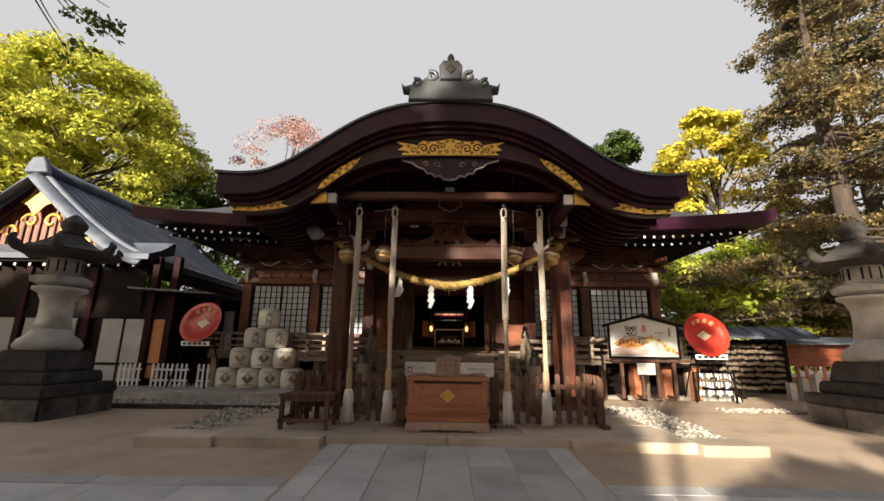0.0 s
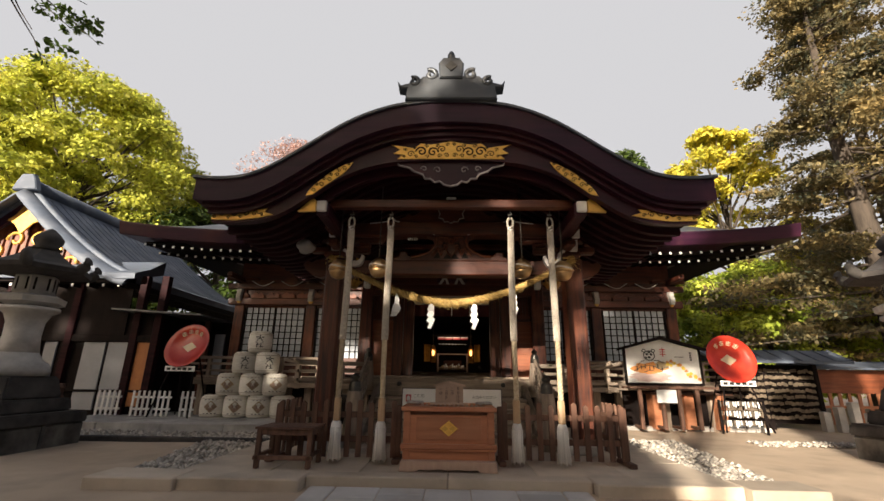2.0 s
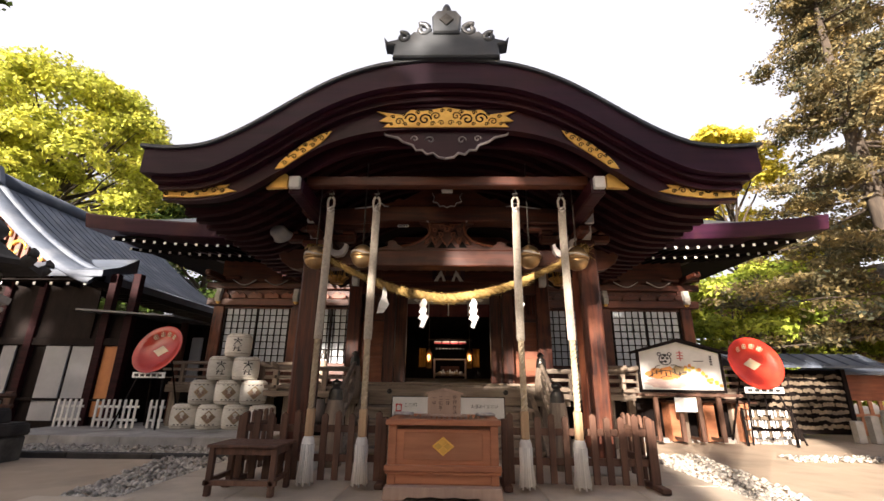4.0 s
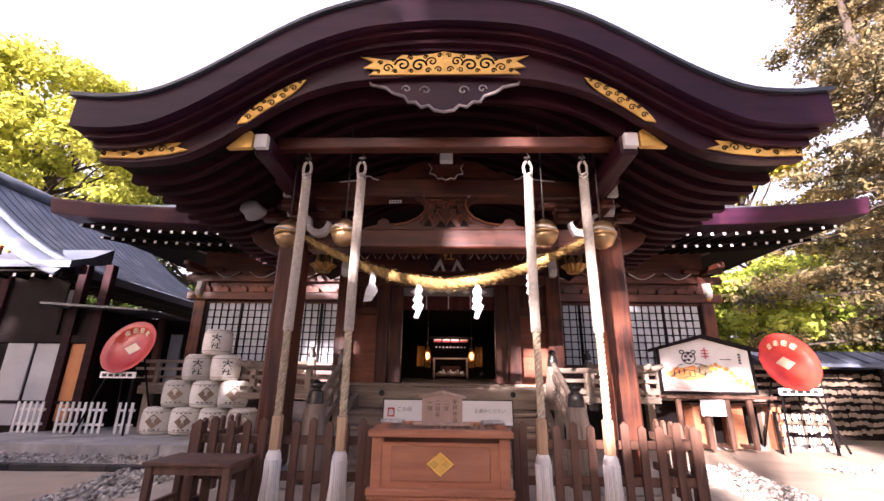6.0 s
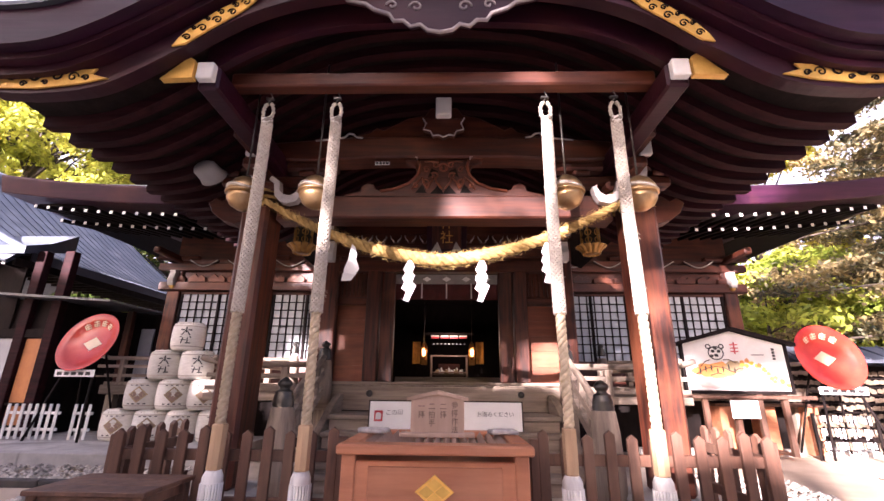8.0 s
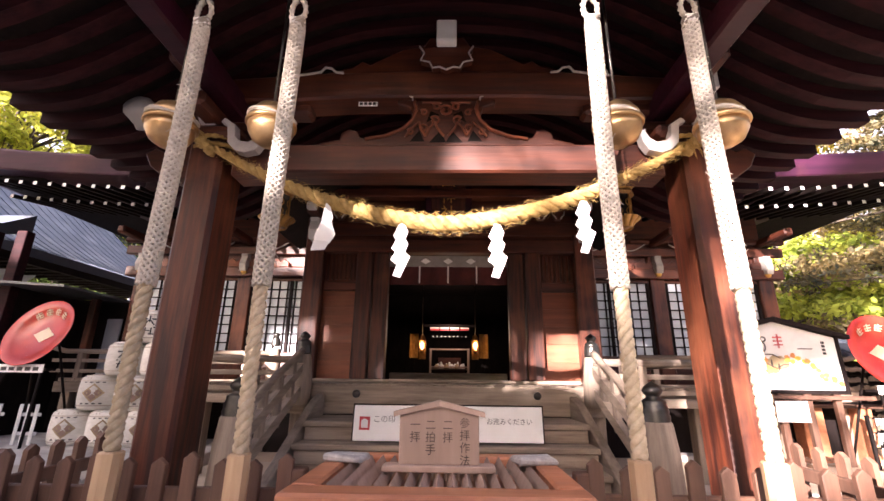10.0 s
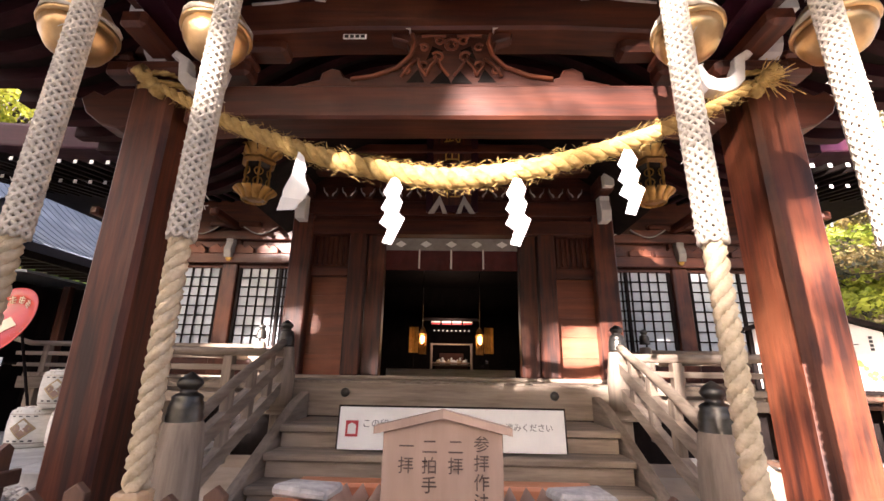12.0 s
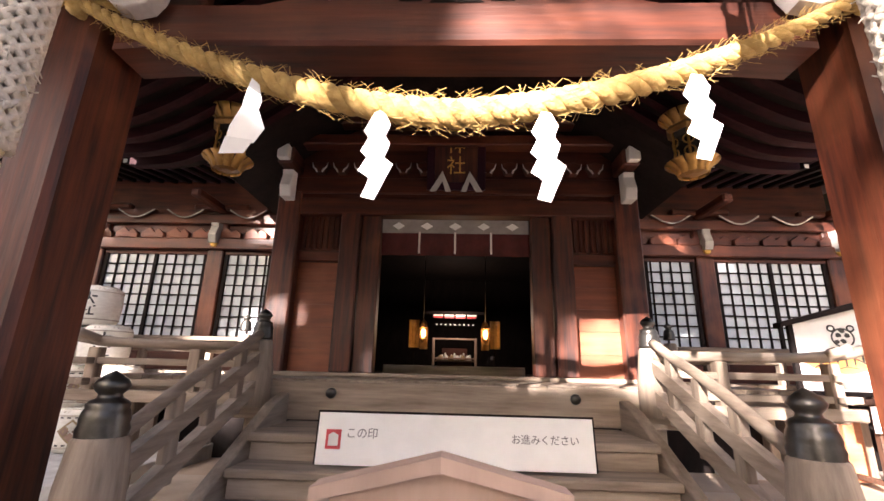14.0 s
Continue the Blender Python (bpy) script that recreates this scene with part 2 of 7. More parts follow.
def raw(name, vs, fs, material, parent=None, label="", smooth=False, idx=None):
    me = bpy.data.meshes.new(name)
    me.from_pydata([tuple(v) for v in vs], [], [tuple(f) for f in fs])
    for mm in (material if isinstance(material, (list, tuple)) else [material]):
        me.materials.append(mm)
    if idx is not None:
        me.polygons.foreach_set("material_index", idx)
    if smooth:
        me.polygons.foreach_set("use_smooth", [True] * len(me.polygons))
    return linked(name, me, parent, label)


def thing(name, loc=(0, 0, 0), rz=0.0, label="", category="", group="", kind="", rx=0.0, ry=0.0):
    ob = new(name)
    ob.matrix_world = pose(*loc, rx, ry, rz)
    return tagged(ob, label, category, group, kind)


def box_bm(lo, hi, bev=0.006, bm=None):
    own = bm is None
    bm = bm or bmesh.new()
    r = bmesh.ops.create_cube(bm, size=1)
    s = [max(h - l, 1e-4) for l, h in zip(lo, hi)]
    c = [(h + l) / 2 for l, h in zip(lo, hi)]
    for v in r["verts"]:
        v.co = Vector((v.co.x * s[0] + c[0], v.co.y * s[1] + c[1], v.co.z * s[2] + c[2]))
    if bev:
        es = list({e for v in r["verts"] for e in v.link_edges})
        bmesh.ops.bevel(bm, geom=es, offset=min(bev, min(s) * 0.3), segments=1, affect="EDGES")
    return bm


def bx(name, lo, hi, material, parent=None, bev=0.006, label=""):
    return part(name, box_bm(lo, hi, bev), material, parent, label)


def prism_bm(outline, y0, y1, bm=None, axis="y", bev=0.0):
    """A flat outline (x, z) given a depth along y, or (y, z) along x, or (x, y) along z."""
    bm = bm or bmesh.new()
    def at(u, w, d):
        return (u, d, w) if axis == "y" else (d, u, w) if axis == "x" else (u, w, d)
    a = [bm.verts.new(at(u, w, y0)) for u, w in outline]
    b = [bm.verts.new(at(u, w, y1)) for u, w in outline]
    n = len(outline)
    f1, f2 = bm.faces.new(a), bm.faces.new(b[::-1])
    sides = [bm.faces.new((a[i], b[i], b[(i + 1) % n], a[(i + 1) % n])) for i in range(n)]
    bmesh.ops.recalc_face_normals(bm, faces=[f1, f2] + sides)
    if bev:
        bmesh.ops.bevel(bm, geom=list({e for f in (f1, f2) for e in f.edges}), offset=bev, segments=1, affect="EDGES")
    if n > 4:
        bmesh.ops.triangulate(bm, faces=[f for f in bm.faces if len(f.verts) > 4])
    return bm


def lathe_bm(profile, n=24, bm=None, c=(0, 0, 0)):
    """(radius, z) rings turned round the z axis."""
    bm = bm or bmesh.new()
    rings = []
    for r, z in profile:
        rings.append([bm.verts.new((c[0] + r * math.cos(2 * math.pi * k / n), c[1] + r * math.sin(2 * math.pi * k / n), c[2] + z)) for k in range(n)])
    for a, b in zip(rings, rings[1:]):
        for k in range(n):
            bm.faces.new((a[k], a[(k + 1) % n], b[(k + 1) % n], b[k]))
    bm.faces.new(rings[0][::-1])
    bm.faces.new(rings[-1])
    return bm


def tube_data(pts, radii, n=8, vs=None, fs=None):
    vs, fs = ([] if vs is None else vs), ([] if fs is None else fs)
    pts = [Vector(p) for p in pts]
    base, up = len(vs), Vector((0, 0, 1))
    for i, p in enumerate(pts):
        d = (pts[min(i + 1, len(pts) - 1)] - pts[max(i - 1, 0)]).normalized()
        if abs(d.z) > 0.93:
            up = Vector((0, 1, 0))
        elif abs(d.y) > 0.93:
            up = Vector((0, 0, 1))
        a = d.cross(up).normalized()
        b = d.cross(a)
        r = radii[i] if isinstance(radii, (list, tuple)) else radii
        for k in range(n):
            w = 2 * math.pi * k / n
            vs.append(p + a * (r * math.cos(w)) + b * (r * math.sin(w)))
    for i in range(len(pts) - 1):
        for k in range(n):
            q = base + i * n
            fs.append((q + k, q + (k + 1) % n, q + n + (k + 1) % n, q + n + k))
    fs.append(tuple(base + k for k in range(n))[::-1])
    fs.append(tuple(base + (len(pts) - 1) * n + k for k in range(n)))
    return vs, fs


def tube(name, pts, radii, material, parent=None, n=10, label=""):
    vs, fs = tube_data(pts, radii, n)
    return raw(name, vs, fs, material, parent, label, smooth=True)


def twist(name, pts, radii, material, parent=None, strands=3, pitch=0.2, n=7, label="", share=0.56):
    """A laid rope: strands wound round a line."""
    pts = [Vector(p) for p in pts]
    vs, fs, run = [], [], 0.0
    lens = [0.0]
    for a, b in zip(pts, pts[1:]):
        lens.append(lens[-1] + (b - a).length)
    for s in range(strands):
        line, rad = [], []
        for i, p in enumerate(pts):
            d = (pts[min(i + 1, len(pts) - 1)] - pts[max(i - 1, 0)]).normalized()
            u = d.cross(Vector((0, 1, 0.01))).normalized()
            w = d.cross(u)
            r = radii[i] if isinstance(radii, (list, tuple)) else radii
            ang = 2 * math.pi * (lens[i] / pitch + s / strands)
            line.append(p + u * (r * 0.5 * math.cos(ang)) + w * (r * 0.5 * math.sin(ang)))
            rad.append(r * share)
        tube_data(line, rad, n, vs, fs)
    return raw(name, vs, fs, material, parent, label, smooth=True)


def words(text, size, material, parent, m, name="writing", vertical=False, thick=0.0015):
    """Writing in the built-in font, turned into a mesh. It stands in the plane x, z of m and faces -y."""
    out = []
    rows = list(text) if vertical else [text]
    for i, t in enumerate(rows):
        c = bpy.data.curves.new(name, "FONT")
        c.body, c.size, c.align_x, c.align_y, c.extrude = t, size, "CENTER", "CENTER", thick
        tmp = bpy.data.objects.new("tmp", c)
        scene.collection.objects.link(tmp)
        me = bpy.data.meshes.new_from_object(tmp.evaluated_get(bpy.context.evaluated_depsgraph_get()))
        bpy.data.objects.remove(tmp)
        me.materials.clear()
        me.materials.append(material)
        me.transform(Matrix.Rotation(radians(90), 4, "X"))
        ob = linked(name, me, parent)
        ob.matrix_local = m @ Matrix.Translation((0, 0, -i * size * 1.08))
        out.append(ob)
    return out


def curve_fn(pts):
    """A smooth curve through (x, z) points."""
    xs = [p[0] for p in pts]
    def f(x):
        x = min(max(x, xs[0]), xs[-1])
        i = max(k for k in range(len(xs) - 1) if xs[k] <= x)
        t = (x - xs[i]) / (xs[i + 1] - xs[i])
        def slope(k):
            a, b = max(k - 1, 0), min(k + 1, len(xs) - 1)
            return (pts[b][1] - pts[a][1]) / (xs[b] - xs[a])
        h = xs[i + 1] - xs[i]
        return ((2 * t**3 - 3 * t**2 + 1) * pts[i][1] + (t**3 - 2 * t**2 + t) * h * slope(i)
                + (3 * t**2 - 2 * t**3) * pts[i + 1][1] + (t**3 - t**2) * h * slope(i + 1))
    return f


# ---- setting: ground, slabs, paving ----
SLAB = 0.12


def ground_z(x, y):
    return -0.043 * min(max(5.75 - y, 0), 9)


gx = [-400, -120, -40, -20] + [i * 1.0 for i in range(-12, 13)] + [20, 40, 120, 400]
gy = [-400, -120, -40, -14, -8, -4] + [i * 0.75 for i in range(-4, 25)] + [30, 60, 150, 400]
vs = [(x, y, ground_z(x, y) + 0.012 * noise.noise((x * 0.7, y * 0.7, 0))) for y in gy for x in gx]
w = len(gx)
fs = [(j * w + i, j * w + i + 1, (j + 1) * w + i + 1, (j + 1) * w + i) for j in range(len(gy) - 1) for i in range(w - 1)]
ground = tagged(raw("ground", vs, fs, earth, smooth=True), "packed brown earth of the shrine forecourt", "ground", kind="structure")

pavement = tagged(new("pavement"), "grey stone paved approach with border stones", "pavement", kind="structure")
rnd = random.Random(4)


def sheared(name, lo, hi, material, parent, bev=0.008):
    """A stone laid on the slope of the forecourt; lo and hi heights count from the ground there."""
    bm = box_bm(lo, hi, bev)
    for v in bm.verts:
        v.co.z += ground_z(v.co.x, v.co.y)
    return part(name, bm, material, parent)


def lay(x0, x1, y0, y1, rows, along, parent, material=paving, top=0.012):
    """Courses of stones of uneven length with open joints."""
    if along == "y":
        wd = (x1 - x0) / rows
        for r in range(rows):
            y = y0 - rnd.uniform(0, 0.5)
            while y < y1:
                ln = rnd.uniform(0.7, 1.15)
                a, b = max(y, y0), min(y + ln, y1)
                if b - a > 0.08:
                    sheared("paving_stone", (x0 + r * wd + 0.004, a + 0.004, -0.06), (x0 + (r + 1) * wd - 0.004, b - 0.004, top + rnd.uniform(-0.004, 0.004)), material, parent)
                y += ln
    else:
        wd = (y1 - y0) / rows
        for r in range(rows):
            x = x0 - rnd.uniform(0, 0.5)
            while x < x1:
                ln = rnd.uniform(0.8, 1.3)
                a, b = max(x, x0), min(x + ln, x1)
                if b - a > 0.08:
                    sheared("paving_stone", (a + 0.004, y0 + r * wd + 0.004, -0.06), (b - 0.004, y0 + (r + 1) * wd - 0.004, top + rnd.uniform(-0.004, 0.004)), material, parent)
                x += ln


slab = tagged(new("stone_platform"), "tan stone platform with a low kerb under the porch", "platform", kind="structure")
for a, b, f in ((-4.15, -3.1, 5.5), (-3.1, -1.68, 5.56), (-1.68, 0.0, 5.78), (0.0, 1.68, 5.78), (1.68, 3.3, 5.62), (3.3, 4.15, 5.5)):
    bx("kerb_stone", (a + 0.004, f, -0.25), (b - 0.004, 6.02, SLAB), slab_stone, slab, 0.015)
for i in range(6):
    for j in range(5):
        bx("slab", (-3.3 + i * 1.1 + 0.003, 6.026 + j * 1.0, -0.2), (-2.2 + i * 1.1 - 0.003, 7.02 + j * 1.0, SLAB - 0.004 + rnd.uniform(-0.002, 0.002)), slab_stone, slab, 0.008)
barrel_slab = tagged(new("side_platform"), "low grey stone platform beside the hall", "platform", kind="structure")
for i in range(4):
    bx("slab", (-9.2 + i * 1.42, 10.1, -0.1), (-7.79 + i * 1.42, 13.0, 0.2), granite, barrel_slab, 0.012)
for i in range(4):
    bx("edging_stone", (-9.2 + i * 1.45, 8.85, -0.1), (-7.76 + i * 1.45, 8.98, 0.09), dark_stone, barrel_slab, 0.012)
right_slab = tagged(new("side_platform"), "low grey stone platform beside the hall", "platform", kind="structure")
for i in range(3):
    bx("slab", (3.7 + i * 1.5, 12.2, -0.1), (5.19 + i * 1.5, 13.0, 0.1), granite, right_slab, 0.012)


def pebbles(name, poly, n, label):
    """Loose river stones strewn over a strip given by four corners."""
    vs, fs = [], []
    r = random.Random(7)
    a, b, c, d = [Vector((*p, 0)) for p in poly]
    for i in range(n):
        u, v = r.random(), r.random()
        p = a.lerp(b, u).lerp(d.lerp(c, u), v)
        s = r.uniform(0.025, 0.06)
        base, ang = len(vs), r.uniform(0, 6.28)
        z = ground_z(p.x, p.y) + s * 0.4 + r.uniform(0, 0.03)
        for q in ((1, 0, 0), (0.3, 0.8, 0), (-0.7, 0.6, 0), (-0.9, -0.4, 0), (0.2, -0.8, 0), (0.1, 0.1, 0.62), (0, 0, -0.5)):
            x, y = q[0] * s, q[1] * s * 0.75
            vs.append((p.x + x * math.cos(ang) - y * math.sin(ang), p.y + x * math.sin(ang) + y * math.cos(ang), z + q[2] * s))
        for k in range(5):
            fs += [(base + k, base + (k + 1) % 5, base + 5), (base + (k + 1) % 5, base + k, base + 6)]
    return tagged(raw(name, vs, fs, pebble, smooth=True), label, "gravel", kind="stuff")


pebbles("gravel", ((-4.1, 6.05), (-3.32, 6.05), (-3.6, 10.1), (-4.9, 10.1)), 1500, "grey river stones in a strip beside the platform")
pebbles("gravel", ((-9.2, 9.0), (-3.5, 9.0), (-3.5, 10.08), (-9.2, 10.08)), 1800, "grey river stones below the side platform")
pebbles("gravel", ((3.32, 6.05), (4.1, 6.05), (4.7, 10.1), (3.5, 10.1)), 1200, "grey river stones in a strip beside the platform")
pebbles("gravel", ((6.2, 9.6), (9.5, 9.6), (9.5, 10.2), (6.2, 10.2)), 500, "scattered grey river stones")

# ---- porch: pillars, beams ----
porch = tagged(new("porch"), "dark red-brown timber porch of a shrine hall", "porch", kind="structure")
PX, PY = 2.05, 7.80
dull_carving = mat("grey_carving", (0.36, 0.32, 0.32), (0.24, 0.21, 0.21), (9, 9, 9), 0.6)
pale_carving = mat("grey_white_carving", (0.62, 0.58, 0.55), (0.44, 0.40, 0.38), (9, 9, 9), 0.6)
for s in (-1, 1):
    px = -2.09 if s < 0 else 2.17
    bm = box_bm((px - 0.155, PY - 0.2, SLAB + 0.16), (px + 0.155, PY + 0.2, 3.3), 0.034)
    pil = part("pillar", bm, wood_z, porch)
    part("base_stone", prism_bm([(s * PX - 0.32, PY - 0.32), (s * PX + 0.32, PY - 0.32), (s * PX + 0.32, PY + 0.32), (s * PX - 0.32, PY + 0.32)], SLAB - 0.02, SLAB + 0.16, axis="z", bev=0.04), granite, porch)
    # capital and bracket arms
    bx("capital", (s * PX - 0.25, PY - 0.25, 3.3), (s * PX + 0.25, PY + 0.25, 3.42), wood_x, porch, 0.05)
    for k, (wd, z) in enumerate(((0.55, 3.42), (0.8, 3.62))):
        bx("bracket_arm", (s * PX - wd, PY - 0.09, z), (s * PX + wd, PY + 0.09, z + 0.13), wood_x, porch, 0.03)
        bx("bracket_arm", (s * PX - 0.09, PY - wd, z), (s * PX + 0.09, PY + wd, z + 0.13), wood_y, porch, 0.03)
        for q in (-1, 0, 1):
            bx("bearing_block", (s * PX + q * wd * 0.82 - 0.1, PY - 0.1, z + 0.13), (s * PX + q * wd * 0.82 + 0.1, PY + 0.1, z + 0.2), wood_x, porch, 0.03)
    # nose of the bracket: curved front, its edge painted white
    prof = [(7.505, 3.71), (7.51, 3.6), (7.52, 3.5), (7.545, 3.45), (7.59, 3.42), (7.66, 3.405), (7.76, 3.40)]
    part("bracket_nose", prism_bm(prof + [(7.8, 3.40), (7.8, 3.71)], px - 0.06, px + 0.06, axis="x", bev=0.004), lacquer, porch)
    part("nose_edge", prism_bm([(y - 0.012, z - 0.01) for y, z in prof] + [(y - 0.002, z + 0.004) for y, z in prof[::-1]], px - 0.066, px + 0.066, axis="x"), pale_carving, porch, "white painted curved bracket edge")
    bx("bracket_end", (px - 0.066, 7.33, 3.60), (px + 0.066, 7.39, 3.79), white_paint, porch, 0.008, "white painted end grain")
    bx("bracket_stub", (px - 0.06, 7.392, 3.61), (px + 0.06, 7.7, 3.78), lacquer, porch, 0.008)
    # carved nosing outside the pillar, and the white scroll under the beam inside it
    nose = [(0, 2.98), (0.12, 2.95), (0.26, 2.99), (0.38, 3.08), (0.44, 3.2), (0.36, 3.26), (0.28, 3.22), (0.2, 3.28), (0, 3.28)]
    part("carved_nosing", prism_bm([(s * (PX + 0.2 + u), w_) for u, w_ in nose], PY - 0.1, PY + 0.1, bev=0.008), wood_x, porch)
    scroll = [(0.0, 3.40), (0.06, 3.36), (0.085, 3.2), (0.15, 3.13), (0.23, 3.105), (0.33, 3.13), (0.375, 3.2), (0.395, 3.30), (0.335, 3.33), (0.345, 3.30), (0.315, 3.24), (0.26, 3.205), (0.19, 3.215), (0.14, 3.26), (0.13, 3.37), (0.03, 3.44)]
    part("carved_scroll", prism_bm([(px - s * (0.155 + u), w_) for u, w_ in scroll], 7.5, 7.6, bev=0.006), pale_carving, porch, "pale weathered carving")

part("main_beam", prism_bm([(-1.86, 2.97), (-1.6, 2.99), (1.6, 2.99), (1.86, 2.97), (1.86, 3.26), (-1.86, 3.26)], PY - 0.17, PY + 0.12, bev=0.02), wood_x, porch)
part("upper_beam", prism_bm([(-2.0, 3.72), (-1.5, 3.7), (-0.8, 3.74), (0.8, 3.74), (1.5, 3.7), (2.0, 3.72), (2.0, 3.94), (1.2, 4.0), (0, 4.03), (-1.2, 4.0), (-2.0, 3.94)], PY - 0.17, PY + 0.12, bev=0.02), wood_x, porch)
bx("rope_beam", (-1.9, 6.44, 3.79), (1.9, 6.58, 3.93), wood_x, porch, 0.015)
# a carved frog-leg strut on the main beam
half = [(0, 3.74), (0.32, 3.74), (0.46, 3.79), (0.44, 3.70), (0.33, 3.66), (0.3, 3.58), (0.36, 3.46), (0.5, 3.38), (0.7, 3.34), (0.77, 3.36), (0.8, 3.42), (0.87, 3.44), (0.94, 3.40), (0.95, 3.34), (1.12, 3.3), (1.14, 3.262), (0, 3.262)]
strut = part("frog_leg_strut", prism_bm(half + [(-u, w_) for u, w_ in half[-2:0:-1]], PY - 0.12, PY - 0.02, bev=0.012), wood_x, porch, "carved openwork frog-leg strut, red-brown wood")
for s in (-1, 1):
    for u, v, r0 in ((0.0, 3.62, 0.06), (0.09, 3.66, 0.04), (0.1, 3.52, 0.045), (0.2, 3.6, 0.035), (0.2, 3.44, 0.04), (0.32, 3.4, 0.03)):
        tube("carved_curl", [(s * (u + r0 * (1 - a / 11) * math.cos(a + 0.6)), PY - 0.13, v + r0 * (1 - a / 11) * math.sin(a + 0.6)) for a in np.linspace(0, 6.6, 16)], 0.011, panel_wood, strut, 5)
    for a0, b0 in (((0.02, 3.36), (0.1, 3.5)), ((0.1, 3.5), (0.18, 3.36)), ((0.18, 3.36), (0.24, 3.5)), ((0.24, 3.5), (0.36, 3.35)), ((0.04, 3.7), (0.22, 3.7))):
        tube("carved_vine", [(s * a0[0], PY - 0.132, a0[1]), (s * ((a0[0] + b0[0]) / 2 + 0.015), PY - 0.142, (a0[1] + b0[1]) / 2), (s * b0[0], PY - 0.132, b0[1])], 0.013, panel_wood, strut, 5)
    tube("carved_rib", [(s * (0.27 + u), PY - 0.13, z) for u, z in ((0.02, 3.72), (0, 3.64), (0.03, 3.53), (0.12, 3.43), (0.28, 3.36), (0.45, 3.33))], 0.018, panel_wood, strut, 6)
    part("eave_tip", prism_bm([(s * 0.3, 3.735), (s * 0.48, 3.80), (s * 0.46, 3.83), (s * 0.3, 3.78)], PY - 0.16, PY - 0.11), pale_carving, strut, "pale painted tip")
    part("opening", prism_bm([(s * 0.05, 3.42), (s * 0.15, 3.3), (s * -0.0, 3.3)], PY - 0.124, PY - 0.121), black_wood_shade, strut)
    part("opening", prism_bm([(s * 0.24, 3.42), (s * 0.32, 3.31), (s * 0.19, 3.31)], PY - 0.124, PY - 0.121), black_wood_shade, strut)
    part("opening", prism_bm([(s * 0.14, 3.62), (s * 0.18, 3.5), (s * 0.06, 3.58)], PY - 0.124, PY - 0.121), black_wood_shade, strut)
low = [(0, 4.44), (0.16, 4.44), (0.22, 4.34), (0.42, 4.3), (0.6, 4.2), (0.72, 4.13), (0.8, 4.17), (0.88, 4.1), (1.2, 4.02), (0, 4.02)]
part("upper_strut", prism_bm(low + [(-u, w_) for u, w_ in low[-2:0:-1]], PY - 0.12, PY, bev=0.012), wood_x, porch)
bx("tie_end", (-0.09, 7.42, 4.17), (0.09, 7.52, 4.4), white_paint, porch, 0.012, "white painted end grain")
cart = [(0, 3.92), (0.06, 3.95), (0.12, 3.94), (0.15, 4.0), (0.23, 4.02), (0.2, 4.1), (0.24, 4.17), (0, 4.17)]
part("carved_pendant", prism_bm(cart + [(-u, w_) for u, w_ in cart[-2:0:-1]], 7.5, 7.58, bev=0.012), wood_x, porch)

for s in (-1, 1):
    tube("pale_edge", [(s * u, 7.498, w_) for u, w_ in cart[:-1]], 0.009, pale_carving, porch, 5)
    tube("beam_scroll", [(s * x, PY - 0.175, z) for x, z in ((0.95, 3.99), (1.02, 4.0), (1.06, 4.04), (1.12, 4.05), (1.16, 4.0), (1.3, 3.975), (1.5, 3.955))], 0.012, pale_carving, porch, 5)
label_plate = thing("label_plate", (-0.70, 7.615, 3.63), label="small white plate with dark characters on the beam", category="label")
bx("plate", (-0.085, -0.004, 0.0), (0.085, 0.004, 0.042), paper, label_plate, 0.001)
for k in range(4):
    bx("writing", (-0.074 + k * 0.039, -0.006, 0.008), (-0.045 + k * 0.039, -0.0045, 0.034), ink, label_plate, 0)

# ---- the curved porch roof ----
TOP = curve_fn([(-3.66, 3.885), (-3.3, 3.86), (-2.9, 3.905), (-2.54, 4.07), (-2.19, 4.3), (-1.84, 4.55), (-1.48, 4.78), (-1.11, 4.95), (-0.72, 5.06), (0, 5.12),
                (0.72, 5.06), (1.11, 4.95), (1.48, 4.78), (1.84, 4.55), (2.19, 4.3), (2.54, 4.07), (2.9, 3.905), (3.3, 3.86), (3.66, 3.885)])
LOW = curve_fn([(-3.5, 3.30), (-3.1, 3.28), (-2.6, 3.36), (-2.05, 3.70), (-1.75, 3.92), (-1.46, 4.08), (-1.1, 4.2), (-0.75, 4.255), (0, 4.28),
                (0.75, 4.255), (1.1, 4.2), (1.46, 4.08), (1.75, 3.92), (2.05, 3.70), (2.6, 3.36), (3.1, 3.28), (3.5, 3.30)])
porch_roof = tagged(new("porch_roof"), "undulating gabled porch roof with a thick dark red-brown edge", "roof", kind="structure")


def ribbon(name, top, bottom, x0, x1, y0, y1, material, parent, n=72, label=""):
    """A curved board: between two curves, from y0 to y1."""
    vs, fs = [], []
    for i in range(n + 1):
        x = x0 + (x1 - x0) * i / n
        for y, z in ((y0, top(x)), (y1, top(x)), (y1, bottom(x)), (y0, bottom(x))):
            vs.append((x, y, z))
    for i in range(n):
        q = 4 * i
        for k in range(4):
            fs.append((q + k, q + (k + 1) % 4, q + 4 + (k + 1) % 4, q + 4 + k))
    fs += [(0, 3, 2, 1), (4 * n, 4 * n + 1, 4 * n + 2, 4 * n + 3)]
    return raw(name, vs, fs, material, parent, label)


BACK = 10.05
ribbon("roof_skin", lambda x: TOP(x) + 0.02, lambda x: TOP(x) - 0.02, -3.68, 3.68, 5.66, BACK, copper, porch_roof, label="grey copper roof skin")
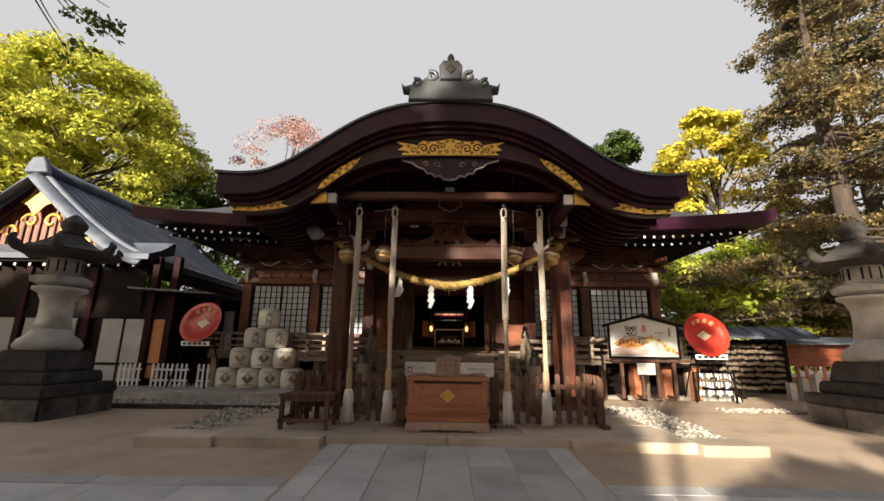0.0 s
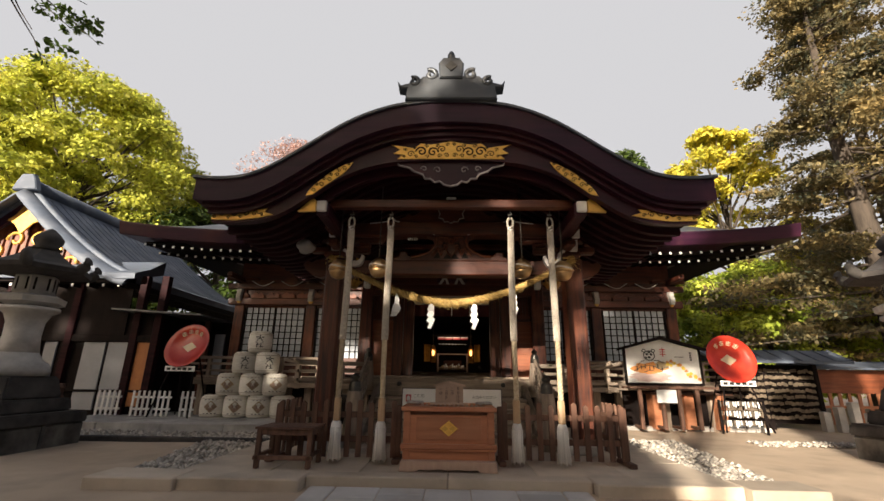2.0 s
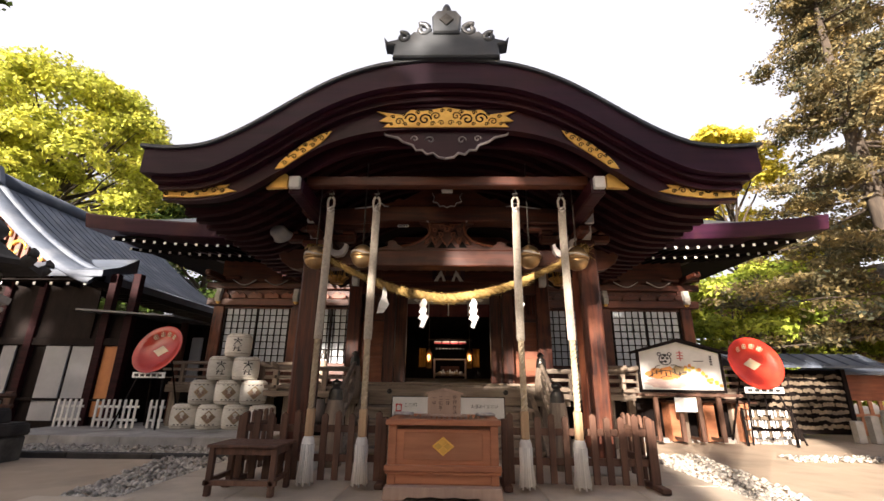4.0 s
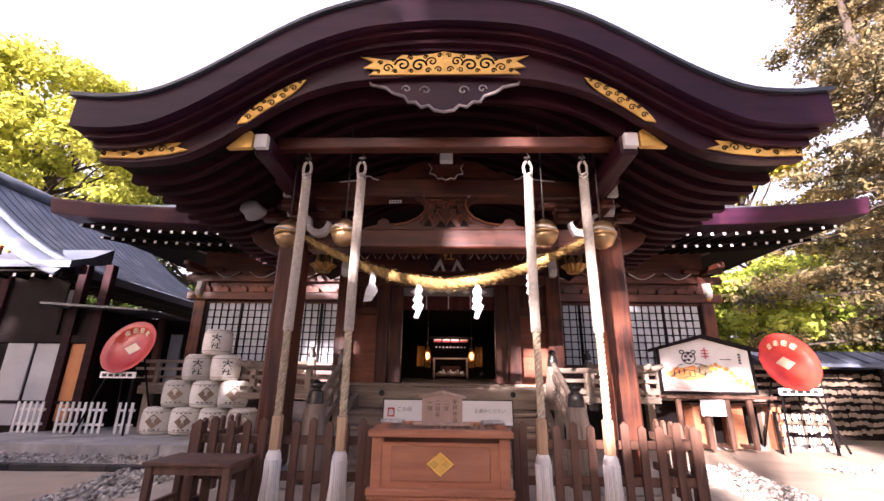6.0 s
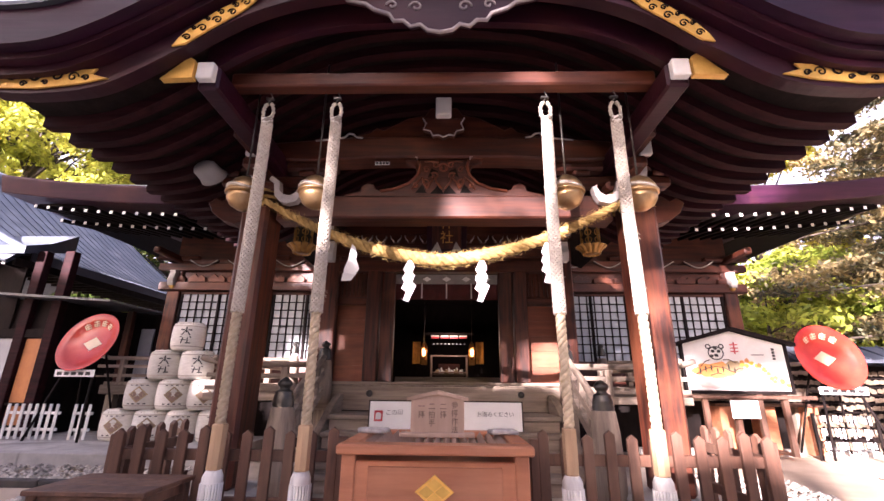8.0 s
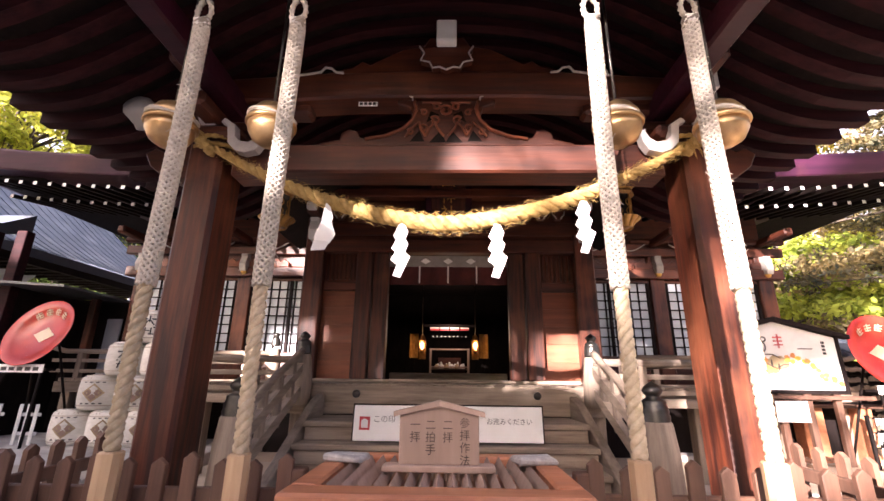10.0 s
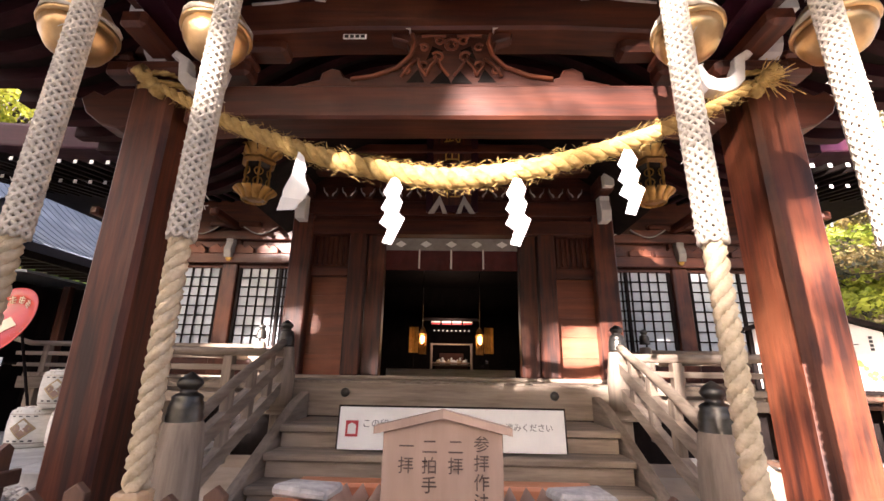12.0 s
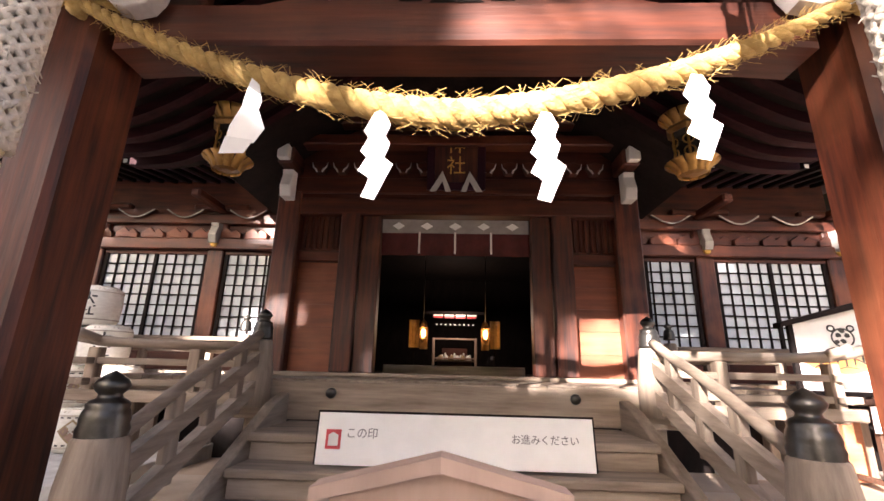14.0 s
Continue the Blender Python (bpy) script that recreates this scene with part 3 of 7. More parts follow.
ribbon("edge_layer", lambda x: TOP(x) - 0.022, lambda x: TOP(x) - 0.34, -3.64, 3.64, 5.7, BACK, roof_edge, porch_roof)
ribbon("edge_moulding", lambda x: TOP(x) - 0.342, lambda x: TOP(x) - 0.40, -3.55, 3.55, 5.79, BACK, lacquer, porch_roof)
ribbon("edge_moulding", lambda x: TOP(x) - 0.402, lambda x: TOP(x) - 0.47, -3.5, 3.5, 5.87, BACK, lacquer, porch_roof)
ribbon("bargeboard", lambda x: TOP(x) - 0.472, LOW, -3.48, 3.48, 5.96, 6.06, lacquer, porch_roof, label="dark red lacquered bargeboard")
ribbon("bargeboard_lip", lambda x: LOW(x) + 0.05, lambda x: LOW(x) + 0.0, -3.44, 3.44, 5.945, 5.958, lacquer, porch_roof)
ribbon("inner_bargeboard", lambda x: LOW(x) + 0.25, lambda x: LOW(x) - 0.09, -2.0, 2.0, 6.2, 6.27, lacquer, porch_roof)
# Boarding black and rafters darkened to stand in for shade under the roof.
ribbon("under_boarding", lambda x: TOP(x) - 0.474, lambda x: TOP(x) - 0.50, -3.46, 3.46, 6.08, BACK, black_wood_shade, porch_roof)
# Added filler that blocks sky light leaking in before the main roof.
ribbon("roof_neck", lambda x: TOP(x) + 0.015, lambda x: TOP(x) - 0.5, -2.75, 2.75, BACK + 0.002, 11.8, black_wood_shade, porch_roof)
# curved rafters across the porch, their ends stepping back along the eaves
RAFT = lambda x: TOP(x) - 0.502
first = ribbon("rafter", RAFT, lambda x: RAFT(x) - 0.10, -3.44, 3.44, 0, 0.1, shade_wood, porch_roof, n=48)
first.location.y = 6.36
for i in range(1, 14):
    c = linked("rafter", first.data, porch_roof)
    c.location.y = 6.36 + i * 0.26
for s in (-1, 1):
    # Purlins take the dark lacquer colour to imitate shade under the roof.
    bx("purlin", (s * 1.93 - 0.09, 6.16, 3.48), (s * 1.93 + 0.09, 8.6, 3.70), lacquer, porch_roof, 0.02)
    bx("purlin_cap", (s * 1.93 - 0.07, 6.09, 3.53), (s * 1.93 + 0.07, 6.159, 3.69), white_paint, porch_roof, 0.008, "white painted beam end")
    part("gilt_cap", prism_bm([(s * (2.01 + u), 3.52 + v) for u, v in ((0, 0), (0.26, -0.01), (0.05, 0.2), (0, 0.17))], 6.07, 6.13), gold, porch_roof, "gilt metal beam cap")


def scrollwork(name, outline, y, material, parent, spirals, label, depth=0.02):
    """A pierced plate: flat plate with raised curls and dark voids."""
    pl = part(name, prism_bm(outline, y - depth, y, bev=0.004), material, parent, label)
    for cx, cz, r, hand in spirals:
        pts = [(cx + hand * r * (1 - a / 9.5) * math.cos(a), y - depth - 0.003, cz + r * (1 - a / 9.5) * math.sin(a)) for a in np.linspace(0, 8.2, 22)]
        tube("void", pts, max(r * 0.13, 0.006), black_wood_shade, pl, 5)
    return pl


cg = [(-0.9, 4.53), (-0.76, 4.45), (-0.86, 4.38), (-0.72, 4.36), (-0.8, 4.29), (0.8, 4.29), (0.72, 4.36), (0.86, 4.38), (0.76, 4.45), (0.9, 4.53), (0.55, 4.47), (0.45, 4.55), (0.3, 4.53), (0.12, 4.56), (0, 4.59), (-0.12, 4.56), (-0.3, 4.53), (-0.45, 4.55), (-0.55, 4.47)]
scrollwork("gilt_plate", cg, 5.944, gold, porch_roof, [(s * x, z, r, s * h) for s in (-1, 1) for x, z, r, h in ((0.13, 4.45, 0.06, 1), (0.27, 4.40, 0.085, -1), (0.44, 4.41, 0.085, 1), (0.6, 4.37, 0.055, -1), (0.06, 4.35, 0.04, 1), (0.36, 4.5, 0.032, 1), (0.17, 4.34, 0.035, -1), (0.52, 4.33, 0.03, 1), (0.68, 4.44, 0.03, 1), (0.2, 4.51, 0.03, -1), (0.35, 4.33, 0.028, 1), (0.54, 4.47, 0.026, -1), (0.05, 4.53, 0.03, -1), (0.7, 4.33, 0.026, 1))], "gilt pierced scrollwork plate")
ribbon("gilt_moulding", lambda x: 4.69 - 0.05 * x * x, lambda x: 4.60 - 0.05 * x * x, -0.95, 0.95, 5.93, 5.95, lacquer, porch_roof, 20)
for s in (-1, 1):
    dg = [(1.46, 4.24), (1.52, 4.14), (1.6, 4.05), (1.85, 3.86), (2.02, 3.72), (2.12, 3.70), (2.08, 3.78), (2.0, 3.88), (1.8, 4.06), (1.58, 4.2)]
    scrollwork("gilt_plate", [(s * u, v) for u, v in dg], 5.944, gold, porch_roof, [(s * x, z, r, s) for x, z, r in ((1.58, 4.13, 0.04), (1.66, 4.1, 0.03), (1.68, 4.03, 0.035), (1.77, 4.03, 0.03), (1.79, 3.95, 0.04), (1.87, 3.96, 0.026), (1.9, 3.87, 0.04), (1.97, 3.87, 0.024), (2.01, 3.78, 0.035), (1.52, 4.2, 0.025))], "gilt pierced diamond plate")
    eg = [(2.56, 3.40), (2.7, 3.44), (2.66, 3.49), (2.8, 3.48), (2.76, 3.55), (2.92, 3.51), (3.46, 3.53), (3.46, 3.32), (3.1, 3.31), (2.8, 3.345)]
    scrollwork("gilt_plate", [(s * u, v) for u, v in eg], 5.944, gold, porch_roof, [(s * x, z, r, s * h) for x, z, r, h in ((3.32, 3.43, 0.08, 1), (3.12, 3.42, 0.075, -1), (2.96, 3.42, 0.06, 1), (2.83, 3.41, 0.045, -1), (3.42, 3.36, 0.03, 1), (3.21, 3.35, 0.028, -1), (3.22, 3.49, 0.028, 1), (3.04, 3.36, 0.026, 1), (2.73, 3.4, 0.03, 1))], "gilt pierced scrollwork plate")
gy_ = [(0, 3.88), (0.1, 3.9), (0.16, 3.96), (0.24, 3.94), (0.3, 4.0), (0.38, 4.0), (0.42, 4.07), (0.55, 4.12), (0.62, 4.18), (0.78, 4.22), (0.8, 4.27), (0, 4.3)]
gout = gy_ + [(-u, v) for u, v in gy_[-2:0:-1]]
pend = part("gable_pendant", prism_bm(gout, 6.0, 6.05, bev=0.01), lacquer, porch_roof, "carved gable pendant with pale edges")
for s in (-1, 1):
    tube("pale_edge", [(s * u, 5.998, v) for u, v in gy_[:-1]], 0.016, dull_carving, pend, 6)
    for cx, cz, r in ((0.2, 4.14, 0.06), (0.4, 4.16, 0.05)):
        tube("carved_curl", [(s * (cx + r * (1 - a / 8) * math.cos(a)), 5.995, cz + r * (1 - a / 8) * math.sin(a)) for a in np.linspace(0, 6.3, 16)], 0.01, dull_carving, pend, 5)
# ridge-end ornament
oni = part("ridge_ornament", prism_bm([(-0.68, 5.1), (0.68, 5.1), (0.66, 5.28), (0.78, 5.3), (0.8, 5.42), (0.75, 5.35), (0.5, 5.42), (0.42, 5.5), (-0.42, 5.5), (-0.5, 5.42), (-0.75, 5.35), (-0.8, 5.42), (-0.78, 5.3), (-0.66, 5.28)], 5.6, 5.8, bev=0.02), copper, porch_roof, "dark copper ridge-end ornament")
part("ornament_plate", prism_bm([(-0.17, 5.44), (0.17, 5.44), (0.19, 5.7), (0.12, 5.8), (-0.12, 5.8), (-0.19, 5.7)], 5.56, 5.78, bev=0.02), copper, oni)
part("crest", prism_bm([(0, 5.54), (0.09, 5.63), (0, 5.72), (-0.09, 5.63)], 5.54, 5.558), bronze, oni)
part("finial", lathe_bm([(0.03, 5.78), (0.055, 5.83), (0.06, 5.9), (0.035, 5.96), (0.01, 5.98)], 12, c=(0, 5.66, 0)), copper, oni, smooth=True)
for s in (-1, 1):
    for cx, cz, r in ((0.3, 5.52, 0.1), (0.55, 5.4, 0.08)):
        tube("curl", [(s * (cx + r * (1 - a / 9) * math.cos(a + 1)), 5.62, cz + r * (1 - a / 9) * math.sin(a + 1)) for a in np.linspace(0, 6.5, 18)], 0.04, copper, oni, 7)
ridge = part("ridge_cap", prism_bm([(-0.3, 5.08), (0.3, 5.08), (0.26, 5.32), (0, 5.36), (-0.26, 5.32)], 5.8, BACK, bev=0.02), copper, porch_roof)

porch_roof.location = (0, 0.02, 0.075)

# ---- main hall: floor, walls, openings ----
FY, WY, FLOOR = 10.87, 12.98, 1.22
hall_floor = tagged(new("floor"), "weathered timber veranda and hall floor", "floor", kind="structure")
for i in range(22):
    bx("plank", (-3.3 + i * 0.3 + 0.002, 9.98, FLOOR - 0.06), (-3.0 + i * 0.3 - 0.002, FY + 0.1, FLOOR), grey_wood_y, hall_floor, 0.004)
bx("edge_beam", (-3.35, 9.96, FLOOR - 0.24), (3.35, 10.06, FLOOR - 0.062), grey_wood_x, hall_floor, 0.01)
# The hall boards hold the indoor shade in their near-black colour.
bx("hall_boards", (-2.06, FY + 0.21, FLOOR - 0.08), (2.06, WY - 0.01, FLOOR - 0.01), black_wood_shade, hall_floor, 0.0)
bx("hall_boards", (-6.4, WY + 0.11, FLOOR - 0.08), (6.4, 19.88, FLOOR - 0.01), black_wood_shade, hall_floor, 0.0)
bx("threshold", (-2.06, WY - 0.008, FLOOR - 0.08), (2.06, WY + 0.108, FLOOR - 0.006), grey_wood_x, hall_floor, 0.0)
for s in (-1, 1):
    for i in range(12):
        a = 3.32 + i * 0.3
        bx("plank", (min(s * a, s * (a + 0.296)), 12.1, FLOOR - 0.06), (max(s * a, s * (a + 0.296)), WY, FLOOR), grey_wood_y, hall_floor, 0.004)
    bx("edge_beam", (min(s * 3.3, s * 6.95), 12.06, FLOOR - 0.24), (max(s * 3.3, s * 6.95), 12.16, FLOOR - 0.062), grey_wood_x, hall_floor, 0.01)
    for x in (1.9, 3.15):
        bx("floor_post", (s * x - 0.08, 10.05, 0.1), (s * x + 0.08, 10.21, FLOOR - 0.24), grey_wood_z, hall_floor, 0.01)
    for x in (4.4, 5.6, 6.8):
        bx("floor_post", (s * x - 0.08, 12.18, 0.0), (s * x + 0.08, 12.34, FLOOR - 0.24), grey_wood_z, hall_floor, 0.01)
# Plain near-black sheet closing the space under the floor.
bx("crawl_space_boards", (-6.9, 12.5, -0.1), (6.9, 12.6, FLOOR - 0.08), black_wood_shade, hall_floor, 0)
bx("sill_beam", (-2.3, FY - 0.12, FLOOR + 0.002), (2.3, FY + 0.2, FLOOR + 0.05), grey_wood_x, hall_floor, 0.012)
bx("inner_step", (-1.1, 12.6, FLOOR), (1.1, 12.8, FLOOR + 0.16), grey_wood_x, hall_floor, 0.012)

front = tagged(new("wall_front"), "dark red-brown timber hall front with posts and panels", "wall", kind="structure")
for s in (-1, 1):
    bx("corner_post", (s * 2.12 - 0.15, FY - 0.08, FLOOR), (s * 2.12 + 0.15, FY + 0.22, 3.5), wood_z, front, 0.02)
    bx("door_post", (s * 1.32 - 0.12, FY - 0.05, FLOOR + 0.05), (s * 1.32 + 0.12, FY + 0.2, 3.3), wood_z, front, 0.015)
    bx("jamb", (s * 1.06 - 0.12, FY + 0.0, FLOOR + 0.05), (s * 1.06 + 0.12, FY + 0.18, 3.2), wood_z, front, 0.01)
    for k in range(5):
        bx("board", (s * 1.71 - 0.26, FY + 0.08, FLOOR + 0.05 + k * 0.265), (s * 1.71 + 0.26, FY + 0.11, FLOOR + 0.3135 + k * 0.265), panel_wood, front, 0.0015)
    bx("panel_rail", (s * 1.71 - 0.262, FY + 0.03, 2.6), (s * 1.71 + 0.262, FY + 0.12, 2.74), wood_x, front, 0.012)
    bx("upper_panel", (s * 1.71 - 0.26, FY + 0.1, 2.74), (s * 1.71 + 0.26, FY + 0.13, 3.3), wood_z, front, 0)
    for k in range(7):
        x = s * 1.71 - 0.21 + k * 0.07
        bx("slat", (x - 0.012, FY + 0.06, 2.78), (x + 0.012, FY + 0.098, 3.2), wood_z, front, 0.003)
    # side wall of the bay, back to the window wall; its black imitates indoor shade
    bx("bay_side", (s * 2.12 - 0.06, FY + 0.22, FLOOR), (s * 2.12 + 0.06, WY - 0.1, 3.5), black_wood_shade, front, 0)
    # carved white noses on the corner posts
    wn_ = [(0, 3.36), (0.16, 3.36), (0.2, 3.5), (0.14, 3.66), (0.16, 3.72), (0, 3.74)]
    part("carved_nose", prism_bm([(FY - 0.08 - u, v) for u, v in wn_], s * 2.12 - 0.07, s * 2.12 + 0.07, axis="x", bev=0.01), white_paint, front, "white painted carved beam end")
    bx("carved_nose", (s * 2.12 - 0.07, FY - 0.46, 3.78), (s * 2.12 + 0.07, FY - 0.36, 3.96), white_paint, front, 0.01, "white painted beam end")
    bx("carved_nose", (s * 2.12 - 0.1, FY - 0.36, 3.76), (s * 2.12 + 0.1, FY + 0.1, 3.98), wood_y, front, 0.02)
bx("lintel", (-2.27, FY - 0.06, 3.2), (2.27, FY + 0.14, 3.42), wood_x, front, 0.015)
bx("lintel", (-2.27, FY - 0.02, 3.5), (2.27, FY + 0.12, 3.72), wood_x, front, 0.015)
bx("upper_wall", (-2.3, FY + 0.02, 3.42), (2.3, FY + 0.1, 5.3), wood_x, front, 0)
for i in range(14):
    x = -1.75 + i * 3.5 / 13
    part("carved_bracket", prism_bm([(x - 0.05, 3.74), (x + 0.05, 3.74), (x + 0.1, 3.86), (x, 3.9), (x - 0.1, 3.86)], FY - 0.14, FY - 0.022, bev=0.008), wood_x, front)
    for q in (-1, 1):
        tube("carved_hook", [(x + q * 0.035, FY - 0.146, 3.735), (x + q * 0.05, FY - 0.148, 3.77), (x + q * 0.085, FY - 0.148, 3.80), (x + q * 0.1, FY - 0.146, 3.865)], [0.012, 0.012, 0.009, 0.004], pale_carving, front, 5)
for z in (4.05, 4.35):
    bx("tie_beam", (-2.3, FY - 0.3, z), (2.3, FY - 0.1, z + 0.14), wood_x, front, 0.015)
# dark red curtain with a pale band of crests over the door
curtain = thing("door_curtain", (0, FY + 0.06, 2.7), label="dark red curtain strip under a grey band with diamond crests", category="curtain")
bx("band", (-0.93, -0.015, 0.29), (0.93, 0.0, 0.47), mat("grey_cloth_band", (0.30, 0.28, 0.26), (0.22, 0.2, 0.19), (9, 9, 9), 0.8), curtain, 0.003)
vs, fs = [], []
for i in range(61):
    x = -0.93 + 1.86 * i / 60
    for z in (0, 0.15, 0.29):
        vs.append((x, 0.012 * math.sin(x * 26) * (1 - z / 0.4), z))
for i in range(60):
    for k in range(2):
        fs.append((3 * i + k, 3 * i + 3 + k, 3 * i + 4 + k, 3 * i + 1 + k))
raw("cloth", vs, fs, mat("dark_red_cloth", (0.085, 0.013, 0.011), (0.04, 0.006, 0.006), (4, 20, 4), 0.85), curtain, smooth=True)
for i in range(5):
    x = -0.72 + i * 0.36
    part("crest", prism_bm([(x - 0.08, 0.38), (x, 0.33), (x + 0.08, 0.38), (x, 0.43)], -0.02, -0.016), paper, curtain)
for i in range(3):
    x = -0.45 + i * 0.45
    bx("tape", (x - 0.012, -0.03, 0.02), (x + 0.012, -0.022, 0.3), tassel_white, curtain, 0.002)

side = tagged(new("wall_windows"), "dark timber hall wall with lattice windows", "wall", kind="structure")


def lattice(x0, x1, z0, z1, y, parent, n, label=""):
    """A window: frame, paper-backed glass, and a lattice of thin bars."""
    wdw = part("window_frame", box_bm((x0 - 0.06, y - 0.02, z0 - 0.08), (x1 + 0.06, y + 0.06, z0), 0.006), wood_x, parent)
    bx("frame_head", (x0 - 0.06, y - 0.02, z1), (x1 + 0.06, y + 0.06, z1 + 0.06), wood_x, wdw, 0.006)
    for x in (x0 - 0.03, (x0 + x1) / 2, x1 + 0.03):
        bx("stile", (x - 0.03, y - 0.012, z0), (x + 0.03, y + 0.05, z1), black_wood_shade, wdw, 0.004)
    bx("pane", (x0, y + 0.03, z0), (x1, y + 0.04, z1), shoji, wdw, 0)
    for i in range(1, n):
        x = x0 + (x1 - x0) * i / n
        bx("bar", (x - 0.011, y, z0), (x + 0.011, y + 0.028, z1), black_wood_shade, wdw, 0)
    for i in range(1, 8):
        z = z0 + (z1 - z0) * i / 8
        bx("bar", (x0, y + 0.002, z - 0.011), (x1, y + 0.026, z + 0.011), black_wood_shade, wdw, 0)
    return wdw


for s in (-1, 1):
    for a, b in ((2.5, 4.02), (4.46, 6.2)):
        lattice(min(s * a, s * b), max(s * a, s * b), 1.74, 3.19, WY, side, 10 if a > 3 else 9)
    for x in (2.33, 4.24, 6.42):
        bx("post", (s * x - 0.15, WY - 0.06, FLOOR), (s * x + 0.15, WY + 0.24, 3.9), wood_z, side, 0.02)
    bx("dado", (min(s * 2.2, s * 6.5), WY + 0.0, FLOOR), (max(s * 2.2, s * 6.5), WY + 0.1, 1.66), wood_x, side, 0.004)
    bx("head_beam", (min(s * 2.2, s * 6.75), WY - 0.14, 3.26), (max(s * 2.2, s * 6.75), WY + 0.05, 3.46), wood_x, side, 0.015)
    bx("upper_boards", (min(s * 2.2, s * 6.5), WY + 0.02, 3.46), (max(s * 2.2, s * 6.5), WY + 0.1, 5.2), wood_x, side, 0)
    bx("tie_beam", (min(s * 2.2, s * 6.85), WY - 0.1, 3.74), (max(s * 2.2, s * 6.85), WY + 0.02, 3.92), wood_x, side, 0.015)
    for i in range(9):
        x = s * (2.6 + i * 0.47)
        # Left carvings lighter as if sunlit, right ones darker as if shaded.
        part("wave_carving", prism_bm([(x - 0.2, 3.47), (x + 0.2, 3.47), (x + 0.2, 3.56), (x + 0.1, 3.64), (x + 0.03, 3.58), (x - 0.06, 3.66), (x - 0.2, 3.57)], WY - 0.1, WY - 0.03, bev=0.008), panel_wood if s < 0 else wood_x, side)
    for x in (2.33, 4.24, 6.42):
        part("boss", lathe_bm([(0.0, 0), (0.07, 0.005), (0.055, 0.03), (0.015, 0.04)], 10), gold, side, "gilt boss").matrix_basis = pose(s * x, WY - 0.14, 3.36, 90, 0, 0)
    for x in (4.24, 6.42):
        bx("bracket_arm", (s * x - 0.5, WY - 0.12, 4.0), (s * x + 0.5, WY + 0.02, 4.12), wood_x, side, 0.03)
        bx("bracket_arm", (s * x - 0.08, WY - 0.9, 3.95), (s * x + 0.08, WY, 4.1), wood_y, side, 0.03)
        part("carved_nose", prism_bm([(WY - 0.06 - u, v) for u, v in wn_], s * x - 0.07, s * x + 0.07, axis="x", bev=0.01), granite, side, "pale carved beam end")
    for x0 in (2.55, 3.35, 4.5, 5.4):
        arc = [(s * (x0 + 0.35 + 0.33 * math.cos(a)), WY - 0.16, 3.98 - 0.12 * math.sin(a) + 0.03 * math.sin(3 * a)) for a in np.linspace(0, math.pi, 16)]
        tube("bracket_edge", arc, 0.014, granite, side, 6, "pale painted edge of a carved bracket")
        part("cloud_bracket", prism_bm([(p[0], p[2]) for p in arc], WY - 0.155, WY - 0.06), wood_x, side)
    bx("end_wall", (s * 6.5 - 0.06, WY + 0.1, FLOOR), (s * 6.5 + 0.06, 20.0, 5.2), wood_y, side, 0)
    bx("plinth_wall", (s * 6.5 - 0.05, 12.6, -0.1), (s * 6.5 + 0.05, 20.0, FLOOR - 0.1), black_wood_shade, side, 0)
# Back wall and ceiling are near-black in place of indoor shade.
back = tagged(bx("wall_back", (-6.44, 19.9, FLOOR - 0.05), (6.44, 20.05, 5.2), black_wood_shade, None, 0), "timber back wall inside the hall, coloured black for shade", "wall", kind="structure")
ceil = tagged(part("ceiling", prism_bm([(-2.04, FY + 0.12), (2.04, FY + 0.12), (2.04, WY + 0.12), (6.42, WY + 0.12), (6.42, 19.88), (-6.42, 19.88), (-6.42, WY + 0.12), (-2.04, WY + 0.12)], 4.2, 4.26, axis="z"), black_wood_shade, None), "boarded ceiling of the hall, coloured black for shade", "ceiling", kind="structure")

# ---- main roof with two rows of white-tipped rafters ----
roof = tagged(new("main_roof"), "wide dark copper hall roof with upturned corners", "roof", kind="structure")
EY = 10.88


def eave(x):
    return 4.88 + 0.27 * max(0, (abs(x) - 4.6) / 4.3) ** 2.2


vs, fs = [], []
NX = 60
for i in range(NX + 1):
    x = -8.95 + 17.9 * i / NX
    e = eave(x)
    for y, z in ((EY, e - 0.3), (EY - 0.08, e - 0.02), (EY - 0.08, e + 0.02), (13.2, e + 0.48 * min(2.4, 9.1 - abs(x))), (16.0, e + 0.48 * min(4.8, 9.1 - abs(x))), (20.5, e + 0.12), (20.5, e - 0.2), (EY + 0.02, e - 0.32)):
        vs.append((x, y, z))
for i in range(NX):
    q = 8 * i
    for k in range(8):
        fs.append((q + k, q + (k + 1) % 8, q + 8 + (k + 1) % 8, q + 8 + k))
fs += [tuple(range(8)), tuple(8 * NX + k for k in range(8))[::-1]]
n8 = NX * 8
idx = [0 if (k % 8) in (2, 3, 4) else 1 for k in range(n8)] + [1, 1]
raw("roof_body", vs, fs, [copper, roof_edge], roof, idx=idx)


def rafter_mesh(ln, tip):
    me = bpy.data.meshes.new("rafter")
    v = [(-0.032, 0, -0.032), (0.032, 0, -0.032), (0.032, 0, 0.032), (-0.032, 0, 0.032), (-0.032, ln, -0.032 + 0.16 * ln), (0.032, ln, -0.032 + 0.16 * ln), (0.032, ln, 0.032 + 0.16 * ln), (-0.032, ln, 0.032 + 0.16 * ln)]
    me.from_pydata(v, [], [(3, 2, 1, 0), (0, 1, 5, 4), (1, 2, 6, 5), (2, 3, 7, 6), (3, 0, 4, 7), (4, 5, 6, 7)])
    me.materials.append(black_wood_shade)
    me.materials.append(tip)
    me.polygons.foreach_set("material_index", [1, 0, 0, 0, 0, 0])
    return me


